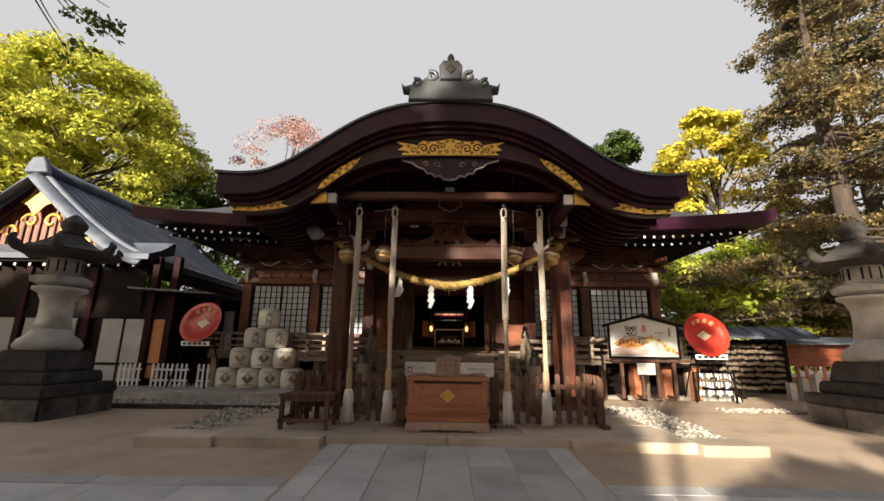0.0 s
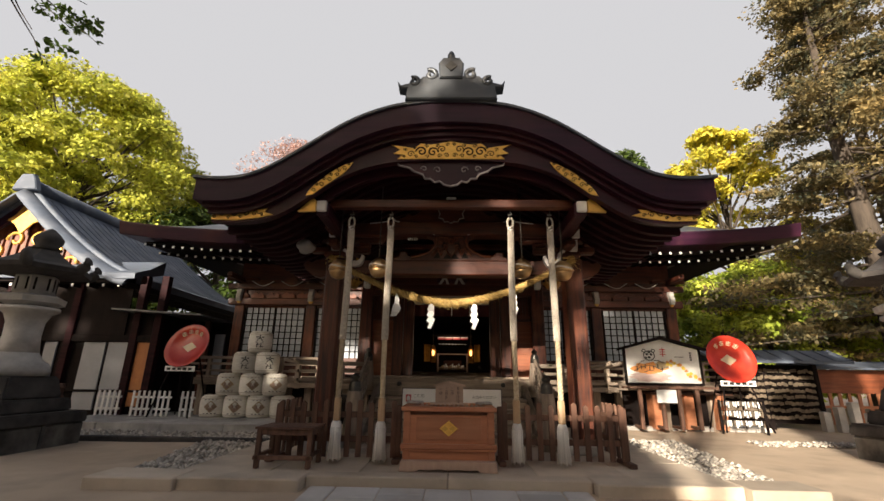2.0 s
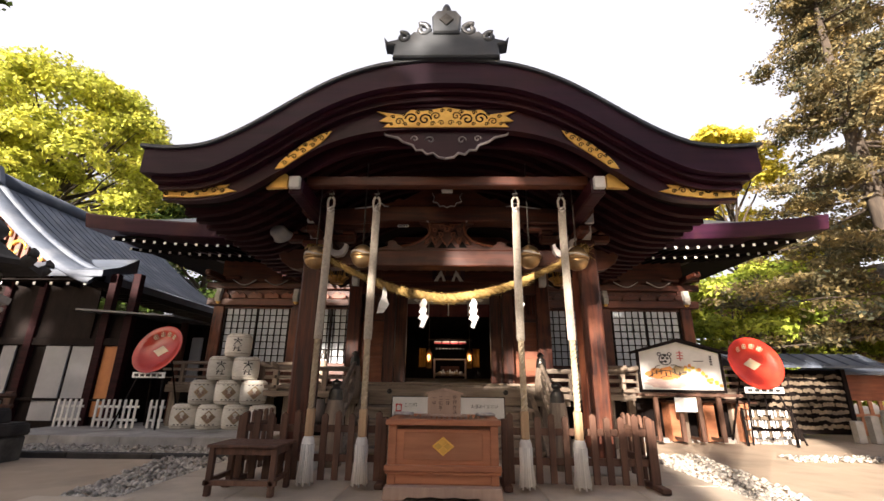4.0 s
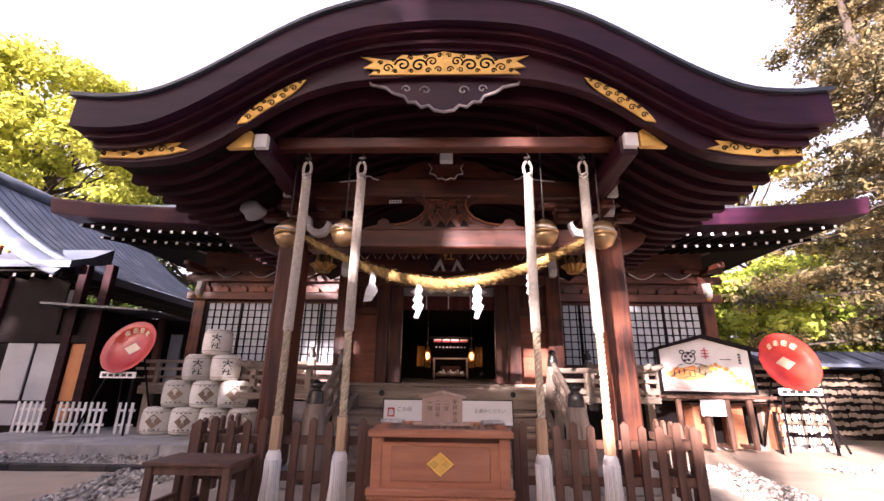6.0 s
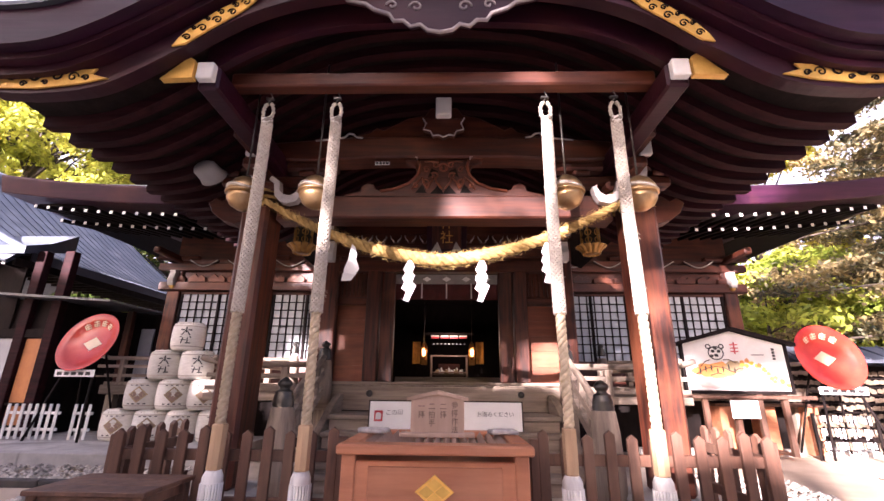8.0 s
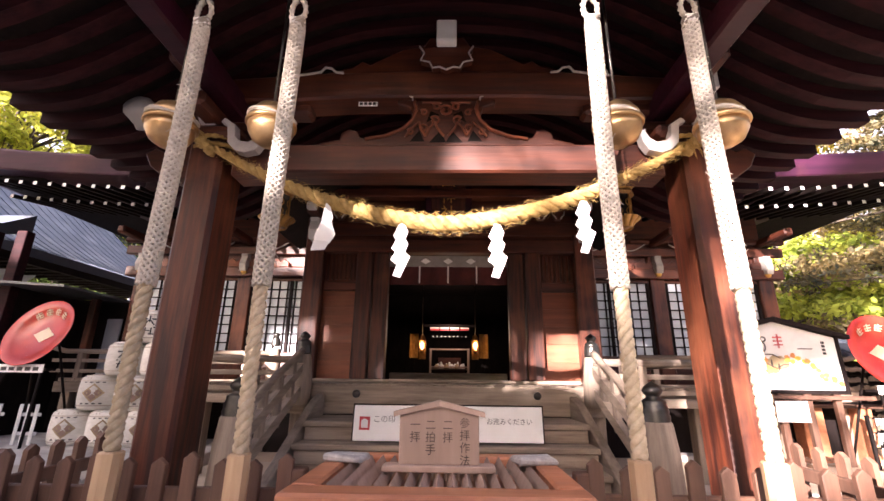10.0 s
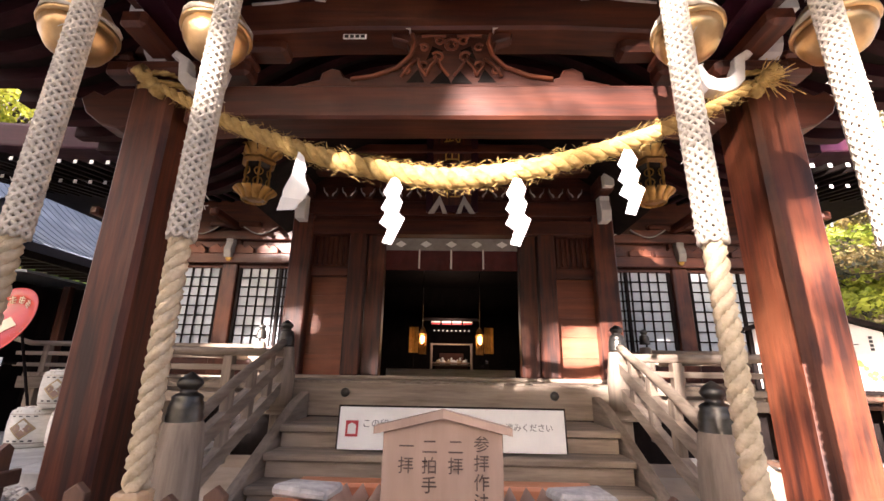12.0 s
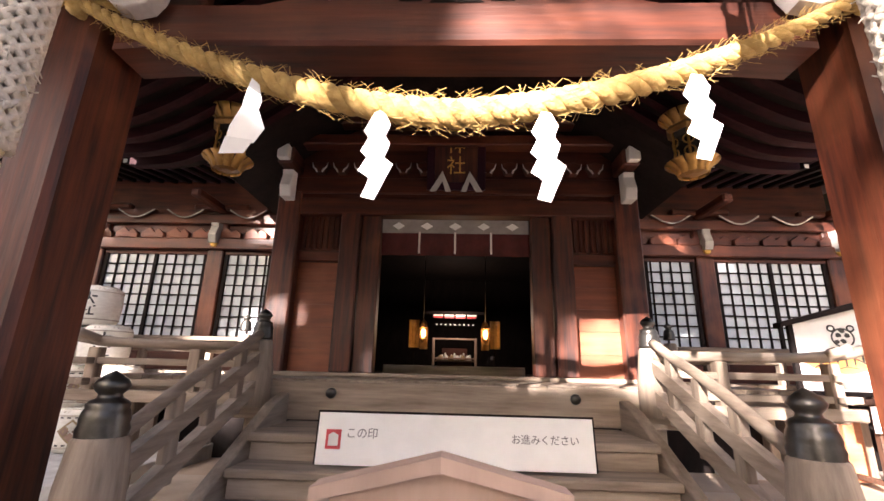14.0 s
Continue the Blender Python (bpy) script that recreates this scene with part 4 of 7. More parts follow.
for ln, y, dz, tip in ((1.6, EY + 0.1, -0.50, white_paint), (1.2, EY + 0.72, -0.57, white_paint)):
    me = rafter_mesh(ln, tip)
    for i in range(33):
        for s in (-1, 1):
            x = s * (0.13 + i * 0.262)
            if abs(x) > 8.4:
                continue
            r = linked("rafter", me, roof)
            r.location = (x, y, eave(x) + dz)
bx("soffit", (-8.4, EY + 0.3, 4.66), (8.4, 20.2, 4.70), black_wood_shade, roof, 0)

# ---- stairs and railings ----
stairs = tagged(new("stairs"), "weathered grey timber steps up to the hall", "stairs", kind="structure")
for k in range(4):
    y = 8.3 + 0.28 * k
    z = SLAB + 0.183 * (k + 1)
    bx("tread", (-1.5, y - 0.03, z - 0.06), (1.5, y + 0.3 if k < 3 else 9.93, z), grey_wood_x, stairs, 0.012)
    bx("riser", (-1.48, y, z - 0.183), (1.48, y + 0.03, z - 0.06), grey_wood_x, stairs, 0.004)
for s in (-1, 1):
    part("stringer", prism_bm([(8.2, SLAB), (8.5, SLAB), (9.6, 0.7), (9.9, 0.7), (9.9, 1.1), (9.6, 1.02), (8.2, 0.32)], s * 1.56 - 0.05, s * 1.56 + 0.05, axis="x", bev=0.008), grey_wood_y, stairs)
bx("top_beam", (-2.35, 9.9, 0.86), (2.35, 9.955, 1.2), grey_wood_x, stairs, 0.01)
for s in (-1, 1):
    part("nail_cover", lathe_bm([(0.0, 0), (0.05, 0.004), (0.045, 0.025), (0.02, 0.04)], 12), bronze, stairs, smooth=True).matrix_basis = pose(s * 1.12, 9.9, 1.1, 90, 0, 0)

GIBOSHI = [(0.0, 0.0), (0.098, 0.0), (0.102, 0.02), (0.096, 0.035), (0.1, 0.06), (0.092, 0.08), (0.095, 0.1), (0.088, 0.13), (0.08, 0.145), (0.084, 0.16), (0.07, 0.175), (0.05, 0.185), (0.045, 0.2), (0.06, 0.215), (0.072, 0.235), (0.06, 0.26), (0.035, 0.28), (0.012, 0.295), (0.003, 0.3)]


def newel(parent, x, y, z0, z1, r=0.1):
    p = part("newel_post", lathe_bm([(r * 1.32, z0), (r * 1.35, z0 + 0.3), (r * 1.22, z1 - 0.5), (r * 1.02, z1 - 0.31), (r * 0.9, z1 - 0.29)], 20, c=(x, y, 0)), grey_wood_z, parent, smooth=True)
    k = r / 0.105
    part("bronze_cap", lathe_bm([(rr * k, zz * k) for rr, zz in GIBOSHI], 20, c=(x, y, z1 - 0.3 * k)), bronze, p, "dark bronze onion-shaped cap", smooth=True)
    return p


for s in (-1, 1):
    rail = tagged(thing("stair_railing"), "weathered timber stair railing with bronze-capped posts", "railing", "stair railings")
    newel(rail, s * 1.63, 7.88, SLAB, 1.3, 0.115)
    newel(rail, s * 1.81, 9.84, FLOOR - 0.25, 1.855, 0.1)
    a, b = Vector((s * 1.64, 7.95, 0.96)), Vector((s * 1.8, 9.76, 1.57))
    top = [a + (b - a) * t + Vector((0, 0, 0.05 * math.sin(t * 3.1) + (0.06 * max(0, t - 0.8) * 5 * (1 - (t - 0.8) * 2)))) for t in np.linspace(0, 1, 14)]
    tube("handrail", top, 0.04, grey_wood_y, rail, 10)
    for dz, h in ((-0.17, 0.055), (-0.42, 0.06)):
        vs = []
        for p in (a + Vector((0, 0, dz)), b + Vector((0, 0, dz))):
            vs += [(p.x - 0.035, p.y, p.z - h), (p.x + 0.035, p.y, p.z - h), (p.x + 0.035, p.y, p.z + h), (p.x - 0.035, p.y, p.z + h)]
        raw("rail", vs, [(0, 1, 2, 3), (7, 6, 5, 4), (0, 4, 5, 1), (1, 5, 6, 2), (2, 6, 7, 3), (3, 7, 4, 0)], grey_wood_y, rail)
    for t in (0.3, 0.55, 0.8):
        p = a.lerp(b, t)
        bx("strut", (p.x - 0.03, p.y - 0.05, p.z - 0.5), (p.x + 0.03, p.y + 0.05, p.z + 0.02), grey_wood_z, rail, 0.006)

    ver = tagged(thing("veranda_railing"), "weathered timber veranda railing with crossing ends", "railing", "veranda railings")
    for z, r in ((1.5, 0.045),):
        tube("handrail", [(s * 1.78, 9.74, z), (s * 2.6, 9.74, z), (s * 3.25, 9.74, z + 0.01), (s * 3.5, 9.74, z + 0.05), (s * 3.62, 9.74, z + 0.09)], r, grey_wood_x, ver, 10)
    for z in (1.34, 1.16):
        bx("rail", (min(s * 1.8, s * 3.5), 9.7, z - 0.03), (max(s * 1.8, s * 3.5), 9.78, z + 0.03), grey_wood_x, ver, 0.006)
    bx("side_rail", (s * 3.3 - 0.035, 9.6, 1.31), (s * 3.3 + 0.035, 12.1, 1.37), grey_wood_y, ver, 0.006)
    bx("side_rail", (s * 3.3 - 0.035, 9.6, 1.13), (s * 3.3 + 0.035, 12.1, 1.19), grey_wood_y, ver, 0.006)
    tube("side_handrail", [(s * 3.3, 9.5, 1.58), (s * 3.3, 9.75, 1.53), (s * 3.3, 12.1, 1.5)], 0.04, grey_wood_y, ver, 10)
    for x in (2.35, 3.3):
        bx("post", (s * x - 0.05, 9.69, FLOOR - 0.25), (s * x + 0.05, 9.79, 1.46), grey_wood_z, ver, 0.008)
    bx("base_rail", (min(s * 1.8, s * 3.5), 9.68, 0.99), (max(s * 1.8, s * 3.5), 9.8, 1.09), grey_wood_x, ver, 0.008)

    far = tagged(thing("veranda_railing"), "weathered timber side veranda railing", "railing", "veranda railings")
    newel(far, s * 3.1, 12.12, FLOOR, 2.05, 0.085)
    tube("handrail", [(s * 3.1, 12.12, 1.68), (s * 6.9, 12.12, 1.68), (s * 7.2, 12.12, 1.75)], 0.042, grey_wood_x, far, 10)
    for z in (1.52, 1.34):
        bx("rail", (min(s * 3.1, s * 7.1), 12.08, z - 0.03), (max(s * 3.1, s * 7.1), 12.16, z + 0.03), grey_wood_x, far, 0.006)
    for x in (3.6, 4.6, 5.6, 6.6):
        bx("post", (s * x - 0.05, 12.07, FLOOR), (s * x + 0.05, 12.17, 1.66), grey_wood_z, far, 0.008)

# ---- offering box with its notice board ----
obox = thing("offering_box", (0, 6.2, SLAB), label="orange-brown wooden offering box with a gilt diamond crest", category="offering box")
part("plinth", prism_bm([(-0.62, 0), (-0.4, 0), (-0.36, 0.03), (-0.25, 0.02), (-0.12, 0.035), (0, 0.02), (0.12, 0.035), (0.25, 0.02), (0.36, 0.03), (0.4, 0), (0.62, 0), (0.6, 0.12), (-0.6, 0.12)], -0.12, 0.9, bev=0.006), pale_wood, obox)
bx("body", (-0.55, 0.012, 0.12), (0.55, 0.86, 0.66), box_wood, obox, 0.008)
for s in (-1, 1):
    bx("corner_post", (s * 0.545 - 0.045, -0.005, 0.12), (s * 0.545 + 0.045, 0.07, 0.7), box_wood, obox, 0.008)
    bx("corner_post", (s * 0.545 - 0.045, 0.8, 0.12), (s * 0.545 + 0.045, 0.88, 0.7), box_wood, obox, 0.008)
bx("lower_moulding", (-0.62, -0.05, 0.25), (0.62, 0.03, 0.31), box_wood, obox, 0.012)
bx("lower_moulding", (-0.61, -0.03, 0.222), (0.61, 0.02, 0.248), box_wood, obox, 0.006)
bx("front_panel", (-0.42, -0.004, 0.36), (0.42, 0.011, 0.63), box_wood, obox, 0.012)
for y0, y1 in ((-0.05, 0.1), (0.8, 0.92)):
    bx("rim", (-0.62, y0, 0.70), (0.62, y1, 0.76), box_wood, obox, 0.012)
for s in (-1, 1):
    bx("rim", (min(s * 0.5, s * 0.62), 0.102, 0.70), (max(s * 0.5, s * 0.62), 0.798, 0.76), box_wood, obox, 0.012)
for i in range(15):
    x = -0.46 + i * 0.92 / 14
    part("slat", prism_bm([(x - 0.026, 0.715), (x + 0.026, 0.715), (x, 0.765)], 0.1, 0.8), pale_wood, obox)
part("crest", prism_bm([(-0.12, 0.495), (0, 0.40), (0.12, 0.495), (0, 0.59)], -0.022, -0.005, bev=0.004), gold, obox, "gilt diamond crest")
for a, b in ((0, 0.04), (0, -0.04), (0.05, 0), (-0.05, 0)):
    part("petal", prism_bm([(a - 0.046, 0.495 + b), (a, 0.46 + b), (a + 0.046, 0.495 + b), (a, 0.53 + b)], -0.026, -0.0225), gold, obox)

board = thing("notice_board", (0, 6.6, SLAB + 0.76), label="pale wooden notice board with brushed writing and a gabled top", category="sign")
part("panel", prism_bm([(-0.195, 0.03), (0.195, 0.03), (0.195, 0.25), (0, 0.295), (-0.195, 0.25)], -0.012, 0.012, bev=0.003), pale_wood, board)
for s in (-1, 1):
    part("gable_board", prism_bm([(0, 0.296), (s * 0.225, 0.245), (s * 0.225, 0.268), (0, 0.322)], -0.03, 0.03), pale_wood, board)
bx("foot", (-0.27, -0.05, 0), (0.27, 0.05, 0.03), pale_wood, board, 0.006)
for x, t, z in ((0.125, "参拝作法", 0.215), (0.042, "二拝", 0.205), (-0.042, "二拍手", 0.205), (-0.118, "一拝", 0.205)):
    words(t, 0.052, faded_ink, board, pose(x, -0.0135, z), vertical=True)

mat("grey_ink", (0.16, 0.15, 0.15), (0.28, 0.27, 0.27), (20, 20, 20), 0.7, bump=0)
sheet = thing("paper_sign", (0.025, 8.92, 0.695), rx=-6, label="long white paper sign on the steps", category="sign")
bx("sheet", (-0.95, 0, 0), (0.95, 0.012, 0.335), paper, sheet, 0.002)
bx("backing", (-0.965, 0.013, 0), (0.965, 0.03, 0.35), black_wood_shade, sheet, 0.003)
words("お進みください", 0.066, bpy.data.materials["grey_ink"], sheet, pose(0.62, -0.002, 0.19))
part("red_mark", prism_bm([(-0.89, 0.1), (-0.785, 0.1), (-0.785, 0.225), (-0.89, 0.225)], -0.003, -0.001), red_ink, sheet)
part("mark_field", prism_bm([(-0.872, 0.12), (-0.803, 0.12), (-0.803, 0.19), (-0.84, 0.208), (-0.872, 0.19)], -0.005, -0.0035), paper, sheet)
words("この印", 0.075, bpy.data.materials["grey_ink"], sheet, pose(-0.64, -0.002, 0.2))
for s in (-1, 1):
    bag = thing("cloth_pad", (s * 0.5, 6.75 + 0.08, SLAB + 0.76), rz=s * 12, label="crumpled pale grey cloth pad on the box rim", category="pad")
    bm = box_bm((-0.11, -0.07, 0), (0.11, 0.07, 0.035), 0.012)
    for v in bm.verts:
        v.co.z += 0.012 * noise.noise(v.co * 14) if v.co.z > 0.01 else 0
    part("pad", bm, mat("grey_cloth", (0.50, 0.48, 0.46), (0.28, 0.26, 0.25), (26, 26, 26), 0.9) if s < 0 else bpy.data.materials["grey_cloth"], bag)

# ---- bell ropes, bells, shimenawa with paper streamers ----
for i, x in enumerate((-1.55, -0.935, 0.925, 1.535)):
    rope = thing("bell_rope", (x, 6.51, 3.76), label="thick white hemp bell rope with wooden grip and white tassel", category="rope", group="bell ropes")
    loop = [(0.045 * math.sin(a), 0, -0.2 + 0.09 * math.cos(a)) for a in np.linspace(0.3, 2 * math.pi - 0.3, 14)]
    twist("loop", loop, 0.02, hemp, rope, pitch=0.08, n=6)
    tube("hook", [(0, 0, 0.0), (0.02, 0, -0.04), (0, 0, -0.08), (-0.012, 0, -0.11), (0.005, 0, -0.125)], 0.007, bronze, rope, 6)
    bx("hook_plate", (-0.035, -0.015, -0.075), (0.035, 0.015, -0.055), bronze, rope, 0.003)
    line = [(0.006 * math.sin(z * 2 + i), 0, -z) for z in np.linspace(1.96, 2.8, 60)]
    twist("rope", line, 0.038, tan_hemp, rope, pitch=0.15, n=7, label="bare twisted tan rope end")
    line = [(0.006 * math.sin(z * 2 + i), 0, -z) for z in np.linspace(0.27, 1.98, 110)]
    twist("rope_core", line, [0.037 + (0.012 if k < 6 else 0) for k in range(110)], rope_core, rope, pitch=0.15, n=7)
    # a net of thin cord over the upper part
    vs, fs = [], []
    for q in range(8):
        for h in (-1, 1):
            w0 = q * math.pi / 4 + 0.2 * i
            tube_data([(0.042 * math.cos(h * z * 22 + w0) + 0.006 * math.sin(z * 2 + i), 0.042 * math.sin(h * z * 22 + w0), -z) for z in np.linspace(0.33, 2.0, 96)], 0.0092, 5, vs, fs)
    for q in range(26):
        a, z = rnd.uniform(0, 6.28), rnd.uniform(0.4, 1.98)
        tube_data([(0.045 * math.cos(a), 0.045 * math.sin(a), -z), (0.062 * math.cos(a), 0.062 * math.sin(a), -z + rnd.uniform(-0.03, 0.03))], 0.002, 3, vs, fs)
    raw("cord_net", vs, fs, hemp, rope, smooth=True)
    twist("binding", [(0.0, 0, -0.27), (0.0, 0, -0.34)], 0.055, tassel_white, rope, pitch=0.03)
    g = part("grip", prism_bm([(0.05 * math.cos(a) * (1.12 if k % 2 else 1), 0.05 * math.sin(a) * (1.12 if k % 2 else 1)) for k, a in enumerate(np.linspace(0, 2 * math.pi, 9)[:-1])], -3.1, -2.8, axis="z", bev=0.008), mat("grip_wood", (0.55, 0.38, 0.22), (0.42, 0.27, 0.15), (14, 14, 2), 0.5) if i == 0 else bpy.data.materials["grip_wood"], rope)
    tz = part("tassel", lathe_bm([(0.05, -3.1), (0.068, -3.14), (0.07, -3.2), (0.062, -3.3), (0.072, -3.45), (0.085, -3.56), (0.08, -3.57)], 22), tassel_white, rope, smooth=True)
    for k in range(22):
        a = k * 2 * math.pi / 22
        tube("strand", [((0.066 + 0.002 * k % 0.004) * math.cos(a), 0.066 * math.sin(a), -3.18), (0.067 * math.cos(a), 0.067 * math.sin(a), -3.36), (0.088 * math.cos(a), 0.088 * math.sin(a), -3.56 - 0.02 * (k % 3))], 0.009, tassel_white, tz, 5)

    bs = -1 if x < 0 else 1
    bell = thing("bell", (x + bs * 0.2, 6.7 if abs(x) > 1.2 else 6.77, 2.845 if abs(x) > 1.2 else 2.89), label="round worn brass shrine bell", category="bell", group="bells")
    part("upper_shell", lathe_bm([(0.012, 0.165), (0.05, 0.155), (0.1, 0.12), (0.138, 0.06), (0.145, 0.012)], 22), brass, bell, smooth=True)
    part("rim_band", lathe_bm([(0.145, 0.012), (0.16, 0.008), (0.16, -0.012), (0.145, -0.016)], 22), brass, bell, smooth=True)
    part("lower_shell", lathe_bm([(0.145, -0.016), (0.14, -0.06), (0.11, -0.115), (0.06, -0.148), (0.01, -0.155)], 22), brass, bell, smooth=True)
    tube("hanger", [(0, 0, 0.16), (0, 0, 0.6), (0, 0, 1.1 if abs(x) > 1.2 else 1.4)], 0.01, bronze, bell, 6)
    tube("cord", [(0.14 * math.cos(a), 0.14 * math.sin(a), 0.03 + 0.02 * math.sin(a * 2)) for a in np.linspace(0, 6.28, 20)], 0.018, hemp, bell, 6)

shime = thing("shimenawa", (0, 7.45, 0), label="thick twisted straw shimenawa rope strung between the pillars", category="rope")
NP = 150
line = []
for k in range(NP):
    t = -1 + 2 * k / (NP - 1)
    line.append((t * 1.98, 0.1 * t * t, 2.45 + 0.72 * (0.55 * t * t + 0.45 * abs(t) ** 1.4)))
rad = [0.034 + 0.036 * (1 - abs(-1 + 2 * k / (NP - 1)) ** 1.5) for k in range(NP)]
twist("straw_rope", line, rad, straw, shime, strands=3, pitch=0.24, n=8, share=0.53)
vs, fs = [], []
r = random.Random(11)
for k in range(1300):
    j = r.randrange(2, NP - 3)
    p, q = Vector(line[j]), Vector(line[j + 1])
    d = (q - p).normalized()
    u = Vector((r.gauss(0, 1), r.gauss(0, 1), r.gauss(-0.2, 1))).cross(d).normalized()
    a = p + u * rad[j] * 0.95
    b = a + d * r.uniform(-0.06, 0.09) + u * r.uniform(0.005, 0.045)
    tube_data([a, (a + b) / 2 + u * 0.004, b], 0.0012, 3, vs, fs)
raw("straw_fringe", vs, fs, straw, shime)
for s in (-1, 1):
    knot = twist("knot", [(s * (2.0 + 0.02 * k), 0.08 + 0.05 * math.sin(k), 3.14 + 0.02 * k) for k in range(8)], 0.06, straw, shime, pitch=0.1)
    wrap = [(s * 2.06 + 0.225 * math.cos(a) * (1 if abs(math.cos(a)) < 0.7 else 1.0), PY - 7.45 + 0.235 * math.sin(a), 3.17 + 0.012 * a) for a in np.linspace(0, 12.5, 50)]
    twist("wrap", wrap, 0.022, straw, shime, pitch=0.08, n=6)
    if s < 0:
        continue
    vs, fs = [], []
    for k in range(70):
        a = Vector((s * 2.06 + r.uniform(-0.05, 0.05), 0.1, 3.2))
        b = a + Vector((s * r.uniform(-0.04, 0.16), r.uniform(-0.12, -0.02), r.uniform(-0.16, 0.14)))
        tube_data([a, (a + b) / 2 + Vector((0, -0.02, 0.01)), b], 0.003, 3, vs, fs)
    raw("frayed_end", vs, fs, straw, shime)


def streamer(x, z, y, size, lean, plain=False):
    """A folded zigzag paper streamer."""
    st = thing("paper_streamer", (x, y, z), rz=lean, label="white folded zigzag paper streamer hung from the straw rope", category="streamer", group="paper streamers")
    if plain:
        for k, pts in enumerate(([(0, 0), (0.035, -0.03), (0.055, -0.11), (0.045, -0.16), (-0.02, -0.15), (-0.02, -0.12), (-0.01, -0.05)],
                                 [(-0.02, -0.145), (0.05, -0.155), (0.085, -0.24), (0.05, -0.31), (-0.06, -0.3), (-0.055, -0.24)],
                                 [(0.05, -0.3), (0.02, -0.36), (-0.075, -0.37), (-0.06, -0.29)])):
            part("fold", prism_bm([(u * 1.08, v * 1.08) for u, v in pts], -0.008 * k - 0.0015, -0.008 * k), paper, st)
    folds = ([(-0.015, 0), (0.025, -0.007), (0.052, -0.066), (0.032, -0.12), (-0.037, -0.129), (-0.061, -0.093)],
             [(-0.037, -0.124), (0.032, -0.116), (0.056, -0.153), (0.032, -0.22), (-0.037, -0.217), (-0.068, -0.186)],
             [(-0.037, -0.211), (0.032, -0.214), (0.072, -0.246), (0.052, -0.293), (-0.021, -0.308), (-0.071, -0.273)],
             [(-0.021, -0.303), (0.065, -0.253), (0.071, -0.25), (0.005, -0.4), (-0.05, -0.386)])
    for k, pts in enumerate(() if plain else folds):
        part("fold", prism_bm([(u * 1.05 * size, v * 1.1 * size) for u, v in pts], -0.004 * k - 0.0016, -0.004 * k), paper, st)
    return st


for x, lean, pl in ((-0.97, 8, True), (-0.37, 0, False), (0.36, 0, False), (1.03, -8, False)):
    t = x / 1.98
    z = 2.45 + 0.72 * (0.55 * t * t + 0.45 * abs(t) ** 1.4) - 0.05
    streamer(x + 0.04, z, 7.42, 0.98, lean, pl)

# ---- picket fence on either side of the box ----
for s in (-1, 1):
    fen = tagged(thing("picket_fence"), "dark weathered wooden picket barrier on the platform", "fence", "picket barriers")
    for k, z in enumerate((0.36, 0.68)):
        bx("rail", (min(s * 0.72, s * 2.46), 6.73, z), (max(s * 0.72, s * 2.46), 6.77, z + 0.08), fence_wood, fen, 0.006)
        bx("rail", (s * 2.42 - 0.02, 6.77, z), (s * 2.42 + 0.02, 7.7, z + 0.08), fence_wood, fen, 0.006)
    for i in range(11):
        x = s * (0.78 + i * 0.163)
        hh = 0.9 if i % 3 else 0.93
        part("picket", prism_bm([(x - 0.038, SLAB + 0.05), (x + 0.038, SLAB + 0.05), (x + 0.038, hh - 0.03), (x, hh), (x - 0.038, hh - 0.03)], 6.695, 6.728, bev=0.004), fence_wood, fen)
    for i in range(5):
        y = 6.9 + i * 0.18
        part("picket", prism_bm([(y - 0.038, SLAB + 0.05), (y + 0.038, SLAB + 0.05), (y + 0.038, 0.87), (y, 0.9), (y - 0.038, 0.87)], s * 2.443, s * 2.475, axis="x"), fence_wood, fen)
    for x in (0.72, 2.44):
        bx("foot", (s * x - 0.05, 6.5, SLAB), (s * x + 0.05, 7.0, SLAB + 0.06), fence_wood, fen, 0.01)
        bx("post", (s * x - 0.04, 6.7, SLAB + 0.06), (s * x + 0.04, 6.78, 0.86), fence_wood, fen, 0.008)

# ---- low table beside the fence ----
tbl = thing("low_table", (-2.1, 6.34, SLAB), label="low dark brown wooden table on the platform", category="table")
for i in range(3):
    bx("top_board", (-0.38, -0.27 + i * 0.18, 0.46), (0.38, -0.094 + i * 0.18, 0.49), fence_wood, tbl, 0.005)
for sx in (-1, 1):
    for sy in (-1, 1):
        bx("leg", (sx * 0.33 - 0.03, sy * 0.22 - 0.03, 0), (sx * 0.33 + 0.03, sy * 0.22 + 0.03, 0.46), fence_wood, tbl, 0.006)
    bx("apron", (sx * 0.33 - 0.015, -0.19, 0.39), (sx * 0.33 + 0.015, 0.19, 0.455), fence_wood, tbl, 0.004)
    bx("stretcher", (sx * 0.33 - 0.02, -0.19, 0.12), (sx * 0.33 + 0.02, 0.19, 0.17), fence_wood, tbl, 0.004)
for sy in (-1, 1):
    bx("apron", (-0.3, sy * 0.22 - 0.015, 0.39), (0.3, sy * 0.22 + 0.015, 0.455), fence_wood, tbl, 0.004)
bx("stretcher", (-0.38, -0.25, 0.1), (0.38, -0.19, 0.15), fence_wood, tbl, 0.004)

